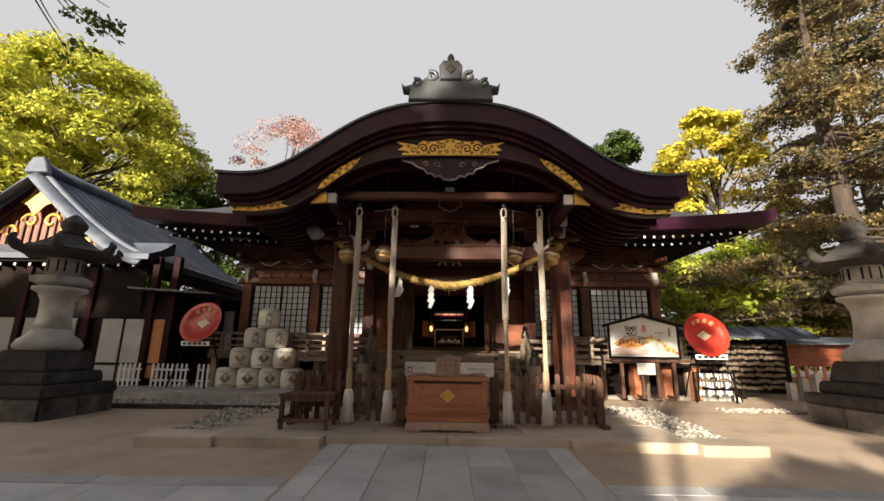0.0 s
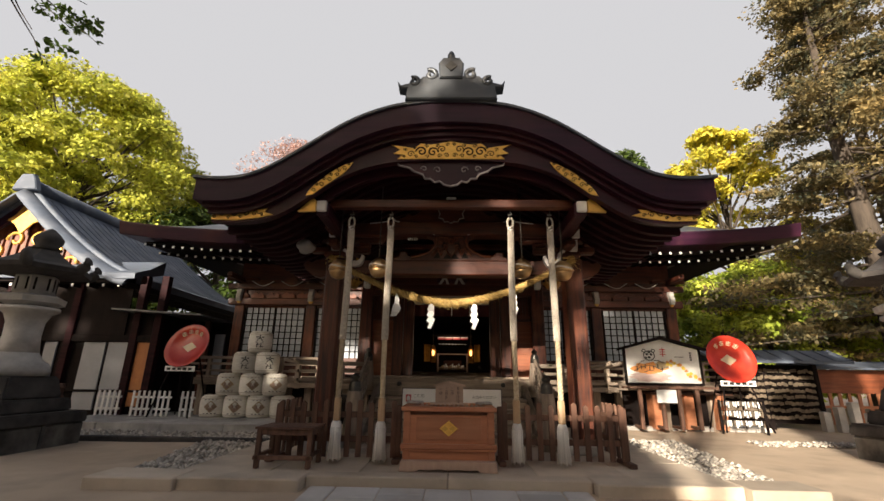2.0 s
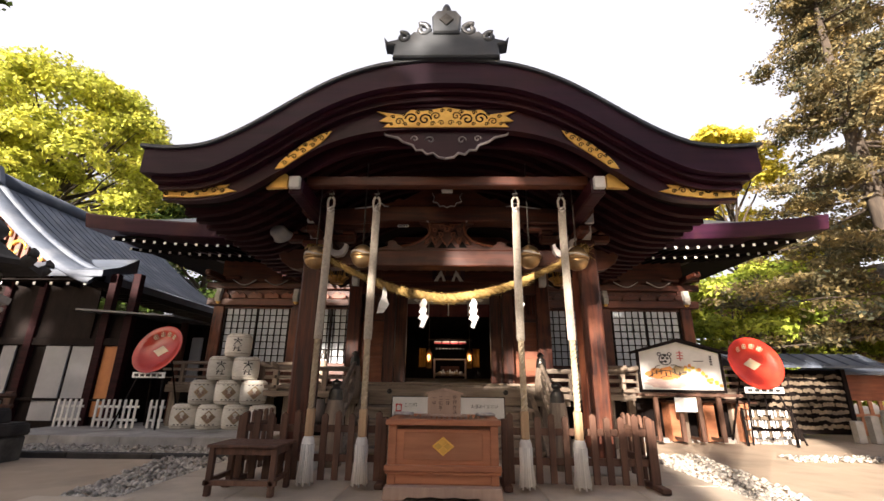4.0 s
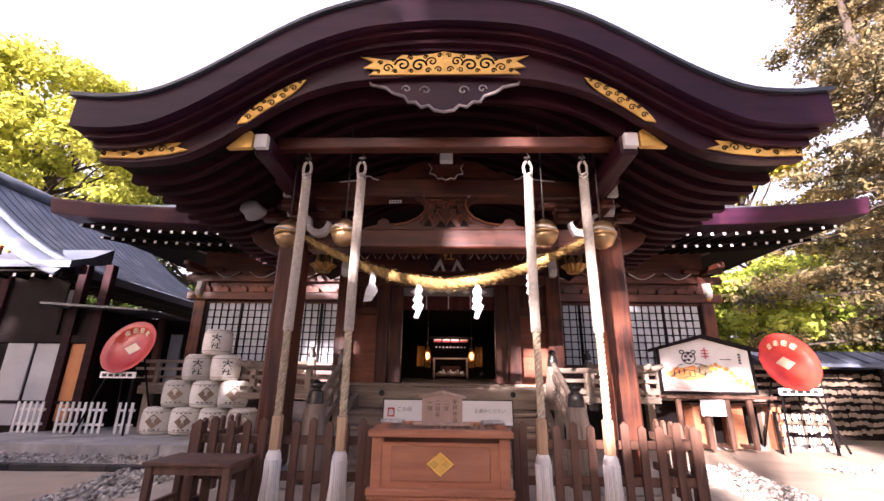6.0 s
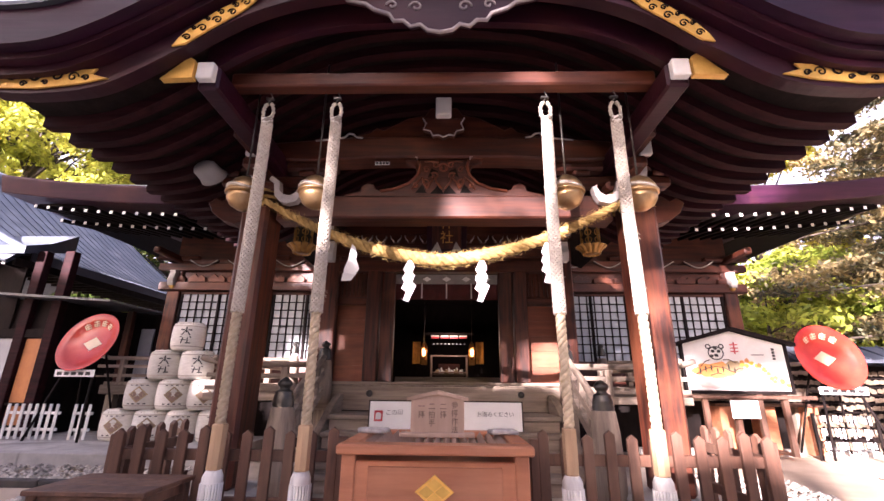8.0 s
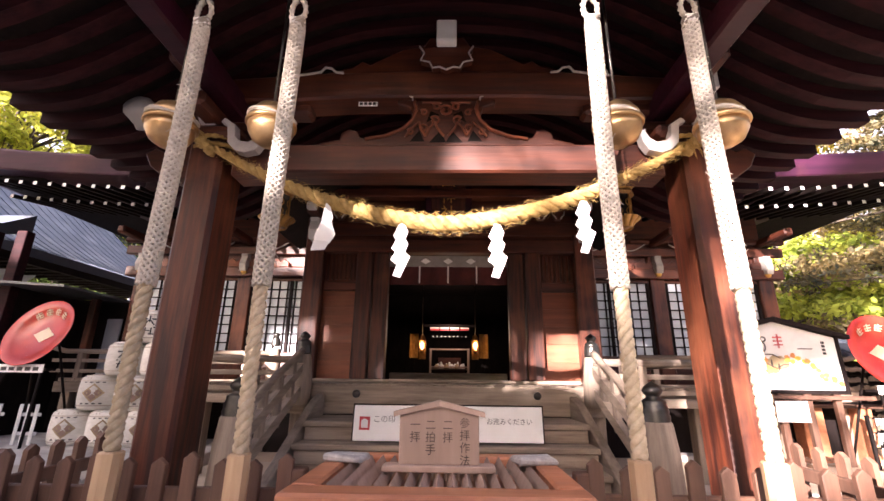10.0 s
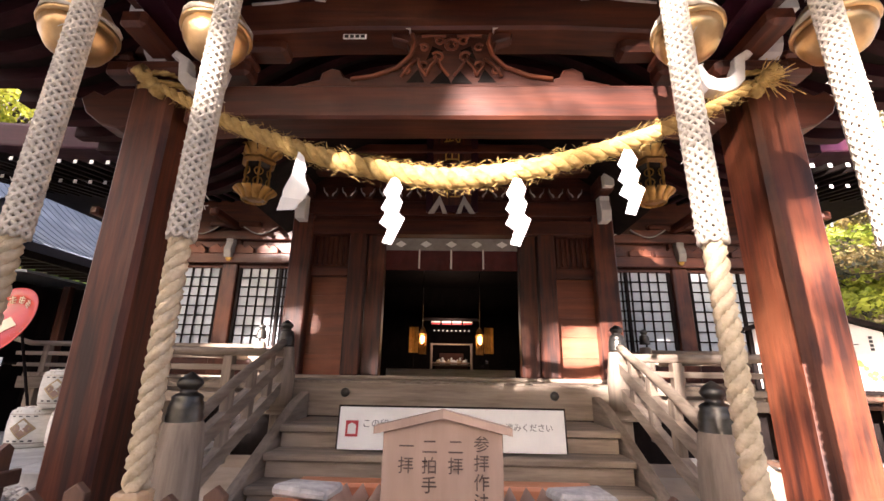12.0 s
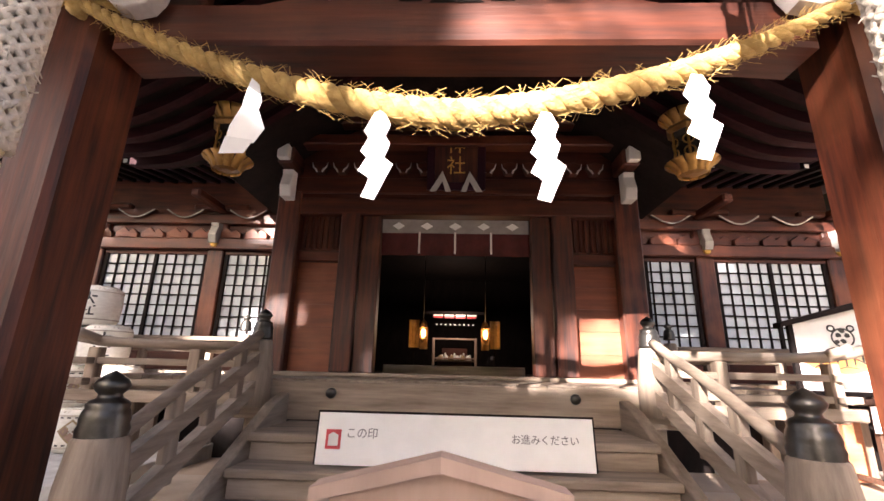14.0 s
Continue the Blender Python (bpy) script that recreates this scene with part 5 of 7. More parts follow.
# ---- stack of straw-wrapped barrels ----
crest_print = mat("brown_crest_print", (0.34, 0.23, 0.17), (0.26, 0.17, 0.13), (9, 9, 9), 0.7, bump=0.1)
def barrel(crest):
    b = thing("sake_barrel", (0, 0, -50), label="white straw-wrapped sake barrel with a diamond crest" if crest else "white wrapped sake barrel with brushed black characters", category="barrel", group="stacked barrels")
    part("wrapped_body", lathe_bm([(0.24, 0.0), (0.28, 0.015), (0.305, 0.06), (0.318, 0.18), (0.318, 0.34), (0.305, 0.47), (0.28, 0.515), (0.24, 0.53)], 28), barrel_white, b, smooth=True)
    for z in (0.07, 0.46):
        part("cord", lathe_bm([(0.3, z - 0.012), (0.318, z), (0.3, z + 0.012)], 28), hemp, b, smooth=True)
    part("lid", lathe_bm([(0.25, 0.53), (0.25, 0.545), (0.02, 0.55)], 28), barrel_white, b, smooth=True)
    for k in range(8):
        a = k * math.pi / 4 + 0.3
        tube("lashing", [(0.30 * math.cos(a), 0.30 * math.sin(a), 0.5), (0.15 * math.cos(a + 0.5), 0.15 * math.sin(a + 0.5), 0.556), (0.3 * math.cos(a + 1.0), 0.3 * math.sin(a + 1.0), 0.5)], 0.008, hemp, b, 5)
    def curved(name, pts, m, parent, dr=0.006):
        """A printed shape on the barrel's side: pts in (arc, height)."""
        vs = [(math.sin(u / 0.32) * (0.32 + dr), -math.cos(u / 0.32) * (0.32 + dr), v) for u, v in pts]
        return raw(name, vs, [tuple(range(len(vs)))], m, parent)
    if crest:
        curved("crest", [(-0.17, 0.27), (-0.085, 0.195), (0, 0.12), (0.085, 0.195), (0.17, 0.27), (0.085, 0.345), (0, 0.42), (-0.085, 0.345)], tan_print, b)
        for u, v in ((0, 0.335), (0, 0.205), (0.072, 0.27), (-0.072, 0.27)):
            curved("crest_diamond", [(u - 0.062, v), (u, v - 0.055), (u + 0.062, v), (u, v + 0.055)], barrel_white if u == 0 and v > 0.25 else crest_print, b, 0.009)
        for u in (-0.14, -0.05, 0.04, 0.13):
            curved("writing", [(u - 0.02, 0.045 + 0.05), (u + 0.025, 0.095), (u + 0.025, 0.115), (u - 0.02, 0.115)], ink, b, 0.008)
            curved("writing", [(u - 0.02, 0.43), (u + 0.025, 0.43), (u + 0.025, 0.445), (u - 0.02, 0.445)], ink, b, 0.008)
    else:
        for pts in ([(-0.1, 0.37), (0.1, 0.37), (0.1, 0.395), (-0.1, 0.395)], [(-0.012, 0.33), (0.012, 0.33), (0.014, 0.44), (-0.012, 0.44)], [(-0.09, 0.28), (-0.06, 0.28), (0, 0.37), (-0.02, 0.37)], [(0.09, 0.28), (0.06, 0.28), (0, 0.37), (0.02, 0.37)],
                    [(-0.1, 0.235), (0.1, 0.235), (0.1, 0.255), (-0.1, 0.255)], [(-0.08, 0.12), (-0.055, 0.12), (-0.03, 0.235), (-0.05, 0.235)], [(0.01, 0.12), (0.1, 0.12), (0.1, 0.14), (0.01, 0.14)], [(0.03, 0.12), (0.052, 0.12), (0.052, 0.235), (0.03, 0.235)], [(-0.09, 0.18), (0.02, 0.18), (0.02, 0.195), (-0.09, 0.195)]):
            curved("stroke", pts, ink, b)
    return b


bc, bp_ = barrel(True), barrel(False)
for row, (n, src) in enumerate(((4, bc), (3, bc), (2, bp_), (1, bp_))):
    for i in range(n):
        x = -5.2 + (i - (n - 1) / 2) * 0.6 + 0.04 * row
        copy_thing(src, pose(x, 11.68, 0.2 + row * 0.537, 0, 0, 24 + rnd.uniform(-8, 8)) @ Matrix.Diagonal((0.94, 0.94, 0.976, 1)))
for src in (bc, bp_):
    for o in list(src.children_recursive) + [src]:
        bpy.data.objects.remove(o)

# ---- red lacquered sake cups on stands ----
def cup(x, y, z, rz, tilt, group):
    st = thing("display_stand", (x, y, 0.1 if x > 0 else 0.2), rz=rz, label="black folding easel holding a red cup", category="stand", group="cup stands")
    zz = z - (0.1 if x > 0 else 0.2) - 0.55
    for sx in (-1, 1):
        tube("leg", [(sx * 0.55, -0.35, 0), (sx * 0.3, -0.1, zz + 0.05)], 0.022, black_wood_shade, st, 6)
        tube("rear_leg", [(sx * 0.45, 0.5, 0), (sx * 0.2, 0.12, zz + 0.5)], 0.02, black_wood_shade, st, 6)
    bx("shelf", (-0.45, -0.18, zz - 0.06), (0.45, 0.0, zz - 0.02), black_wood_shade, st, 0.006)
    bx("card", (-0.42, -0.2, zz - 0.09), (0.42, -0.185, zz + 0.04), paper, st, 0.003)
    for k in range(5):
        bx("writing", (-0.36 + k * 0.15, -0.203, zz - 0.06), (-0.26 + k * 0.15, -0.2, zz - 0.0), ink, st, 0)
    c = thing("red_sake_cup", (x, y - 0.02, z), rz=rz, rx=90 - tilt, label="large round vermilion lacquered sake cup with a pale diamond crest", category="cup", group="red cups")
    part("bowl", lathe_bm([(0.02, -0.09), (0.2, -0.09), (0.34, -0.07), (0.48, -0.01), (0.585, 0.06), (0.6, 0.075), (0.59, 0.08), (0.47, 0.015), (0.33, -0.04), (0.2, -0.06), (0.01, -0.062)], 40), red_lacquer, c, smooth=True)
    part("crest", prism_bm([(-0.2, 0), (0, -0.14), (0.2, 0), (0, 0.14)], -0.055, -0.05, axis="z"), mat("pale_gold", (0.80, 0.66, 0.45), (0.7, 0.55, 0.35), (6, 6, 6), 0.4) if "pale_gold" not in bpy.data.materials else bpy.data.materials["pale_gold"], c)
    for k in range(4):
        a = 0.95 + k * 0.42
        cx_, cy_ = 0.41 * math.cos(a), 0.41 * math.sin(a)
        for u0, u1, v0, v1 in ((-0.055, 0.055, 0.03, 0.045), (-0.06, 0.06, -0.01, 0.005), (-0.05, 0.05, -0.05, -0.035), (-0.008, 0.008, -0.055, 0.065), (-0.05, -0.036, -0.05, 0.03 * (k % 2))):
            bm = box_bm((u0, v0, -0.004), (u1, v1, 0.002), 0.001)
            bmesh.ops.transform(bm, verts=bm.verts, matrix=Matrix.Translation((cx_, cy_, 0.012)) @ Matrix.Rotation(a - 1.57, 4, "Z") @ Matrix.Rotation(0.42, 4, "X"))
            part("stroke", bm, bpy.data.materials["pale_gold"], c)
    tube("foot_ring", [(0.2 * math.cos(a), 0.2 * math.sin(a), -0.1) for a in np.linspace(0, 6.283, 28)], 0.02, red_lacquer, c, 6)


cup(-6.94, 11.6, 1.94, -6, 20, "")
cup(6.96, 11.47, 1.77, 0, 15, "")

# ---- large votive picture board and its trestle ----
ema = thing("votive_board", (5.3, 11.5, 0.1), rz=-5, label="large white votive board with painted tiger in black gabled frame", category="board")
part("panel", prism_bm([(-0.88, 1.06), (0.88, 1.06), (0.88, 1.88), (0, 2.14), (-0.88, 1.92)], -0.02, 0.02, bev=0.004), white_paint, ema)
for a, b in (((-0.9, 1.05), (0.9, 1.05)), ((0.9, 1.05), (0.9, 1.9)), ((-0.9, 1.05), (-0.9, 1.93))):
    bx("frame", (min(a[0], b[0]) - 0.03, -0.035, min(a[1], b[1]) - 0.03), (max(a[0], b[0]) + 0.03, 0.03, max(a[1], b[1]) + 0.03), black_wood_shade, ema, 0.006)
for s in (-1, 1):
    part("roof_board", prism_bm([(0, 2.14), (s * 1.06, 1.86), (s * 1.06, 1.92), (0, 2.22)], -0.1, 0.06, bev=0.006), black_wood_shade, ema)


def blob(name, cx, cz, rx_, rz_, m, parent, y=-0.024, seed=0, n=22):
    r_ = random.Random(seed)
    pts = [(cx + rx_ * math.cos(a) * (1 + r_.uniform(-0.22, 0.22)), y, cz + rz_ * math.sin(a) * (1 + r_.uniform(-0.22, 0.22))) for a in np.linspace(0, 2 * math.pi, n + 1)[:-1]]
    return raw(name, pts, [tuple(range(n))], m, parent)


blob("painted_ground", -0.32, 1.22, 0.5, 0.12, mauve_print, ema, -0.0225, 1)
blob("painted_tiger", -0.34, 1.44, 0.40, 0.13, orange_print, ema, -0.0232, 2, 34)
blob("painted_tiger", -0.02, 1.5, 0.16, 0.1, tan_print, ema, -0.0236, 3, 26)
for cx, cz, r0 in ((-0.3, 1.74, 0.13), (-0.42, 1.86, 0.04), (-0.19, 1.86, 0.04)):
    tube("ink_outline", [(cx + r0 * math.cos(a), -0.0225, cz + r0 * 0.9 * math.sin(a)) for a in np.linspace(0, 6.283, 20)], 0.011, ink, ema, 4)
for x0, z0, x1, z1 in ((-0.7, 1.36, -0.35, 1.5), (-0.35, 1.5, -0.05, 1.4), (-0.6, 1.5, -0.42, 1.62), (-0.2, 1.62, 0.02, 1.56), (-0.05, 1.4, 0.14, 1.46), (-0.45, 1.34, -0.2, 1.36)):
    tube("ink_outline", [(x0, -0.0235, z0), ((x0 + x1) / 2, -0.0235, (z0 + z1) / 2 + 0.03), (x1, -0.0235, z1)], 0.008, faded_ink, ema, 4)
for k in range(7):
    blob("ink_stripe", -0.62 + 0.1 * k, 1.42 + 0.03 * (k % 3), 0.014, 0.06, ink, ema, -0.0248, 20 + k, 8)
for q in ((-0.35, 1.77), (-0.25, 1.77), (-0.3, 1.7), (-0.3, 1.83), (-0.38, 1.69)):
    blob("ink_stripe", q[0], q[1], 0.035, 0.028, ink, ema, -0.0255, int(q[0] * -100), 10)
for k in range(16):
    blob("painted_flower", 0.12 + 0.045 * k + rnd.uniform(-0.05, 0.05), 1.62 - 0.028 * k + rnd.uniform(-0.07, 0.07), 0.045, 0.04, yellow_print if k % 3 else orange_print, ema, -0.0235 - 0.0002 * k, 40 + k, 10)
for k in range(3):
    bx("brush_stroke", (-0.04, -0.026, 1.76 + 0.06 * k), (0.1, -0.0235, 1.78 + 0.06 * k), red_ink, ema, 0)
bx("brush_stroke", (0.02, -0.0265, 1.72), (0.045, -0.0238, 1.94), red_ink, ema, 0)
for k in range(4):
    bx("brush_stroke", (0.66, -0.026, 1.62 + 0.055 * k), (0.71, -0.0235, 1.66 + 0.055 * k), ink, ema, 0)
bx("brush_stroke", (0.3, -0.026, 1.7), (0.52, -0.0235, 1.715), ink, ema, 0)
for x in (-0.62, -0.1, 0.3, 0.72):
    bx("leg", (x - 0.045, -0.05, 0), (x + 0.045, 0.04, 1.02), fence_wood, ema, 0.008)
    bx("brace", (x - 0.03, 0.04, 0), (x + 0.03, 0.6, 0.06), fence_wood, ema, 0.008)
bx("shelf_rail", (-1.02, -0.12, 0.94), (1.2, 0.06, 1.0), fence_wood, ema, 0.008)
note = thing("notice", (5.24, 11.34, 0.72), rz=-5, label="small white paper notice hung on the trestle", category="notice")
bx("sheet", (-0.23, -0.01, 0), (0.23, 0.0, 0.3), paper, note, 0.002)
counter = thing("plank_table", (6.0, 12.2, 0.05), label="long weathered plank table", category="table")
bx("top", (-0.9, -0.25, 0.84), (1.2, 0.25, 0.9), fence_wood, counter, 0.008)
for x in (-0.7, 0.1, 0.9):
    bx("leg", (x - 0.12, -0.2, 0), (x + 0.12, 0.2, 0.84), box_wood, counter, 0.01)

# ---- rack of votive tablets and the low roofed stall ----
rack = thing("tablet_rack", (8.9, 12.9, 0), label="dark roofed rack crowded with small wooden votive tablets", category="rack")
for x in (-1.6, -0.2, 1.2):
    bx("post", (x - 0.06, -0.06, 0), (x + 0.06, 0.06, 1.72), black_wood_shade, rack, 0.008)
for k in range(8):
    bx("rail", (-1.6, -0.03, 0.4 + k * 0.17), (1.2, 0.03, 0.425 + k * 0.17), black_wood_shade, rack, 0.006)
bx("backing", (-1.6, 0.08, 0.15), (1.2, 0.11, 1.7), black_wood_shade, rack, 0)
me = None
for k in range(8):
    for i in range(26):
        x, z = -1.52 + i * 0.103 + rnd.uniform(-0.02, 0.02), 0.34 + k * 0.17 + rnd.uniform(-0.03, 0.02)
        if me is None:
            me = part("votive_tablet", prism_bm([(-0.055, -0.04), (0.055, -0.04), (0.055, 0.03), (0, 0.055), (-0.055, 0.03)], -0.006, 0.006), mat("tablet_wood", (0.20, 0.155, 0.11), (0.12, 0.09, 0.06), (12, 12, 12), 0.6), rack)
            o = me
        else:
            o = linked("votive_tablet", me.data, rack)
        o.location, o.rotation_euler = (x, -0.05 - 0.012 * (i % 3), z), (rnd.uniform(-0.1, 0.1), rnd.uniform(-0.25, 0.25), 0)
part("rack_roof", prism_bm([(-0.75, 1.78), (0, 2.1), (0.6, 1.86), (0.6, 1.8), (0, 2.03), (-0.75, 1.72)], -1.9, 1.7, axis="x"), slate, rack, "grey sheet roof")
for i in range(9):
    part("roof_seam", prism_bm([(-0.75, 1.78), (0, 2.1), (0, 2.13), (-0.75, 1.81)], -1.85 + i * 0.44, -1.82 + i * 0.44, axis="x"), slate, rack)
small = thing("fortune_rack", (7.2, 11.7, 0), rz=-8, label="low frame hung with votive tablets and paper fortunes", category="rack")
for s in (-1, 1):
    bx("post", (s * 0.5 - 0.025, -0.025, 0), (s * 0.5 + 0.025, 0.025, 0.8), black_wood_shade, small, 0.005)
for z in (0.3, 0.52, 0.74):
    bx("rail", (-0.5, -0.015, z), (0.5, 0.015, z + 0.03), black_wood_shade, small, 0.004)
    for i in range(17):
        x = -0.46 + i * 0.056 + rnd.uniform(-0.012, 0.012)
        bx("paper_slip", (x - 0.018, -0.03, z - 0.11 + rnd.uniform(-0.05, 0.04)), (x + 0.018, -0.018, z + 0.02), paper if i % 4 else bpy.data.materials["tablet_wood"], small, 0.004)
stall = thing("low_stall", (11.7, 13.4, 0), label="low red-brown wooden stall with a dark roof", category="stall")
bx("body", (-1.3, 0, 0.95), (1.6, 1.0, 1.6), panel_wood, stall, 0.01)
part("stall_roof", prism_bm([(-0.35, 1.66), (0.5, 1.86), (1.2, 1.7), (1.2, 1.64), (0.5, 1.8), (-0.35, 1.6)], -1.6, 1.9, axis="x"), slate, stall)
for i in range(11):
    bx("slat", (-1.25 + i * 0.27, -0.05, 0.1), (-1.15 + i * 0.27, -0.01, 0.95), box_wood, stall, 0.006)
bx("rail", (-1.3, -0.09, 0.55), (1.6, -0.05, 0.62), box_wood, stall, 0.006)
for i in range(4):
    lean = thing("stone_stump", (9.9 + i * 0.3, 12.6 - 0.1 * i, 0), label="short weathered stone post", category="stone", group="stone posts")
    part("shaft", prism_bm([(-0.09, -0.09), (0.09, -0.09), (0.08, 0.09), (-0.08, 0.09)], 0, 0.5 + 0.13 * (i % 3), axis="z", bev=0.02), granite, lean)

# ---- stone lanterns on stepped bases ----
def stone_lantern(x, y, flip):
    ln = thing("stone_lantern", (x, y, -0.05), rz=flip, label="tall granite lantern with dark curled cap on stepped base", category="lantern", group="stone lanterns")
    def sq(r0, r1, z0, z1, m, name, bev=0.03):
        bm = bmesh.new()
        a = [bm.verts.new((sx * r0, sy * r0, z0)) for sx, sy in ((-1, -1), (1, -1), (1, 1), (-1, 1))]
        b = [bm.verts.new((sx * r1, sy * r1, z1)) for sx, sy in ((-1, -1), (1, -1), (1, 1), (-1, 1))]
        bm.faces.new(a[::-1]); bm.faces.new(b)
        for k in range(4):
            bm.faces.new((a[k], a[(k + 1) % 4], b[(k + 1) % 4], b[k]))
        bmesh.ops.bevel(bm, geom=list(bm.edges), offset=bev, segments=2, affect="EDGES")
        return part(name, bm, m, ln)
    for k in range(4):
        a = k * math.pi / 2
        c, s = math.cos(a), math.sin(a)
        for j in (-1, 1):
            bm = box_bm((-0.41, -0.25, 0), (0.41, 0.25, 0.42), 0.03)
            bmesh.ops.translate(bm, verts=bm.verts, vec=(j * 0.42, -0.585, 0))
            bmesh.ops.rotate(bm, verts=bm.verts, cent=(0, 0, 0), matrix=Matrix.Rotation(a, 3, "Z"))
            part("base_block", bm, stained_base, ln)
    sq(0.87, 0.84, 0.42, 0.62, dark_stone, "base_slab")
    sq(0.68, 0.65, 0.62, 0.84, dark_stone, "step")
    sq(0.55, 0.47, 0.84, 1.22, dark_stone, "step")
    part("foot", lathe_bm([(0.49, 1.22), (0.53, 1.3), (0.47, 1.42), (0.36, 1.5), (0.3, 1.62)], 24), granite, ln, smooth=True)
    part("shaft", lathe_bm([(0.3, 1.62), (0.26, 1.9), (0.27, 2.15), (0.33, 2.3), (0.44, 2.36), (0.44, 2.42), (0.3, 2.44)], 24), granite, ln, smooth=True)
    part("platform", lathe_bm([(0.34, 2.44), (0.5, 2.5), (0.52, 2.6), (0.42, 2.64)], 6), granite, ln)
    fb = part("fire_box", lathe_bm([(0.3, 2.64), (0.32, 2.7), (0.32, 2.98), (0.28, 3.02)], 6), granite, ln)
    for k in range(6):
        a = k * math.pi / 3 + math.pi / 6
        bm = box_bm((-0.07, -0.012, 2.72), (0.07, 0.012, 2.95), 0.004)
        bmesh.ops.translate(bm, verts=bm.verts, vec=(0, -0.285, 0))
        bmesh.ops.rotate(bm, verts=bm.verts, cent=(0, 0, 0), matrix=Matrix.Rotation(a, 3, "Z"))
        part("opening", bm, black_wood_shade, fb)
    part("cap", lathe_bm([(0.5, 3.0), (0.82, 3.06), (0.84, 3.14), (0.6, 3.22), (0.42, 3.34), (0.26, 3.46), (0.22, 3.5)], 6), dark_stone, ln)
    for k in range(6):
        a = k * math.pi / 3
        tube("corner_curl", [((0.74 + 0.14 * math.sin(t)) * math.cos(a), (0.74 + 0.14 * math.sin(t)) * math.sin(a), 3.1 + 0.11 * t) for t in np.linspace(0, 2.4, 8)], [0.09, 0.1, 0.1, 0.09, 0.08, 0.07, 0.05, 0.03], dark_stone, ln, 7)
    part("jewel", lathe_bm([(0.2, 3.5), (0.24, 3.54), (0.17, 3.58), (0.22, 3.66), (0.23, 3.74), (0.15, 3.84), (0.05, 3.93), (0.01, 3.95)], 18), dark_stone, ln, smooth=True)


stone_lantern(-7.72, 7.85, 0)
stone_lantern(7.92, 7.75, 0)

# ---- hanging gilt lanterns, loudspeaker, name plaque ----
for s in (-1, 1):
    hl = thing("hanging_lantern", (s * 2.2, 9.45, 3.12), label="gilt bronze hexagonal hanging lantern with flaring petals", category="lantern", group="hanging lanterns")
    part("roof", lathe_bm([(0.04, 0.62), (0.09, 0.56), (0.17, 0.5), (0.2, 0.46), (0.17, 0.43)], 6), dark_gilt, hl)
    part("cage", lathe_bm([(0.13, 0.14), (0.14, 0.2), (0.14, 0.38), (0.15, 0.43)], 6), bronze, hl)
    part("base", lathe_bm([(0.06, 0.0), (0.14, 0.03), (0.17, 0.09), (0.13, 0.14)], 6), dark_gilt, hl)
    for k in range(12):
        a = k * math.pi / 6
        for z0, h0, fl in ((0.44, 0.2, 0.11), (0.0, 0.15, 0.1)):
            vs = [((0.13 + fl * v ** 1.6) * math.cos(a + u * 0.3 * math.sin(min(1.0, 0.35 + v * 0.9) * 2.3)), (0.13 + fl * v ** 1.6) * math.sin(a + u * 0.3 * math.sin(min(1.0, 0.35 + v * 0.9) * 2.3)), z0 + h0 * v - 0.03 * v * v) for v in (0.0, 0.35, 0.7, 1.0) for u in (-1, 0, 1)]
            petal = raw("petal", vs, [(3 * i + j, 3 * i + j + 1, 3 * i + j + 4, 3 * i + j + 3) for i in range(3) for j in range(2)], bright_gilt, hl, smooth=True)
            petal.modifiers.new("thick", "SOLIDIFY").thickness = 0.006
    for k in range(6):
        a = k * math.pi / 3
        for h in range(2):
            tube("filigree", [(0.045 * math.cos(t), -0.13, 0.2 + 0.12 * h + 0.045 * math.sin(t)) for t in np.linspace(0, 6.28, 12)], 0.008, bright_gilt, hl, 4).rotation_euler = (0, 0, a + math.pi / 6)
        bx("bar", (0.14 * math.cos(a) - 0.01, 0.14 * math.sin(a) - 0.01, 0.13), (0.14 * math.cos(a) + 0.01, 0.14 * math.sin(a) + 0.01, 0.44), bright_gilt, hl, 0.002)
    tube("chain", [(0, 0, 0.62), (0, 0, 1.15)], 0.01, bronze, hl, 6)
    bx("lantern_beam", (s * 2.2 - 0.08, 8.1, 4.24), (s * 2.2 + 0.08, 10.8, 4.38), wood_y, porch, 0.02)
sp = thing("loudspeaker", (-2.60, 7.5, 3.46), rz=-14, rx=-18, label="grey horn loudspeaker under the eaves", category="loudspeaker")
bm = lathe_bm([(0.1, 0.14), (0.14, 0.1), (0.15, -0.02), (0.17, -0.06), (0.16, -0.065), (0.13, -0.03), (0.02, 0.04)], 24)
bmesh.ops.scale(bm, vec=(1.0, 0.72, 1), verts=bm.verts)
bmesh.ops.rotate(bm, verts=bm.verts, cent=(0, 0, 0), matrix=Matrix.Rotation(radians(-90), 3, "X") @ Matrix.Rotation(radians(180), 3, "Y"))
part("horn", bm, mat("grey_plastic", (0.34, 0.33, 0.32), (0.28, 0.27, 0.26), (5, 5, 5), 0.5, bump=0), sp, smooth=True)
tube("bracket", [(0, 0.1, 0.02), (0.05, 0.2, 0.2), (0.05, 0.2, 0.35)], 0.018, bronze, sp, 6)

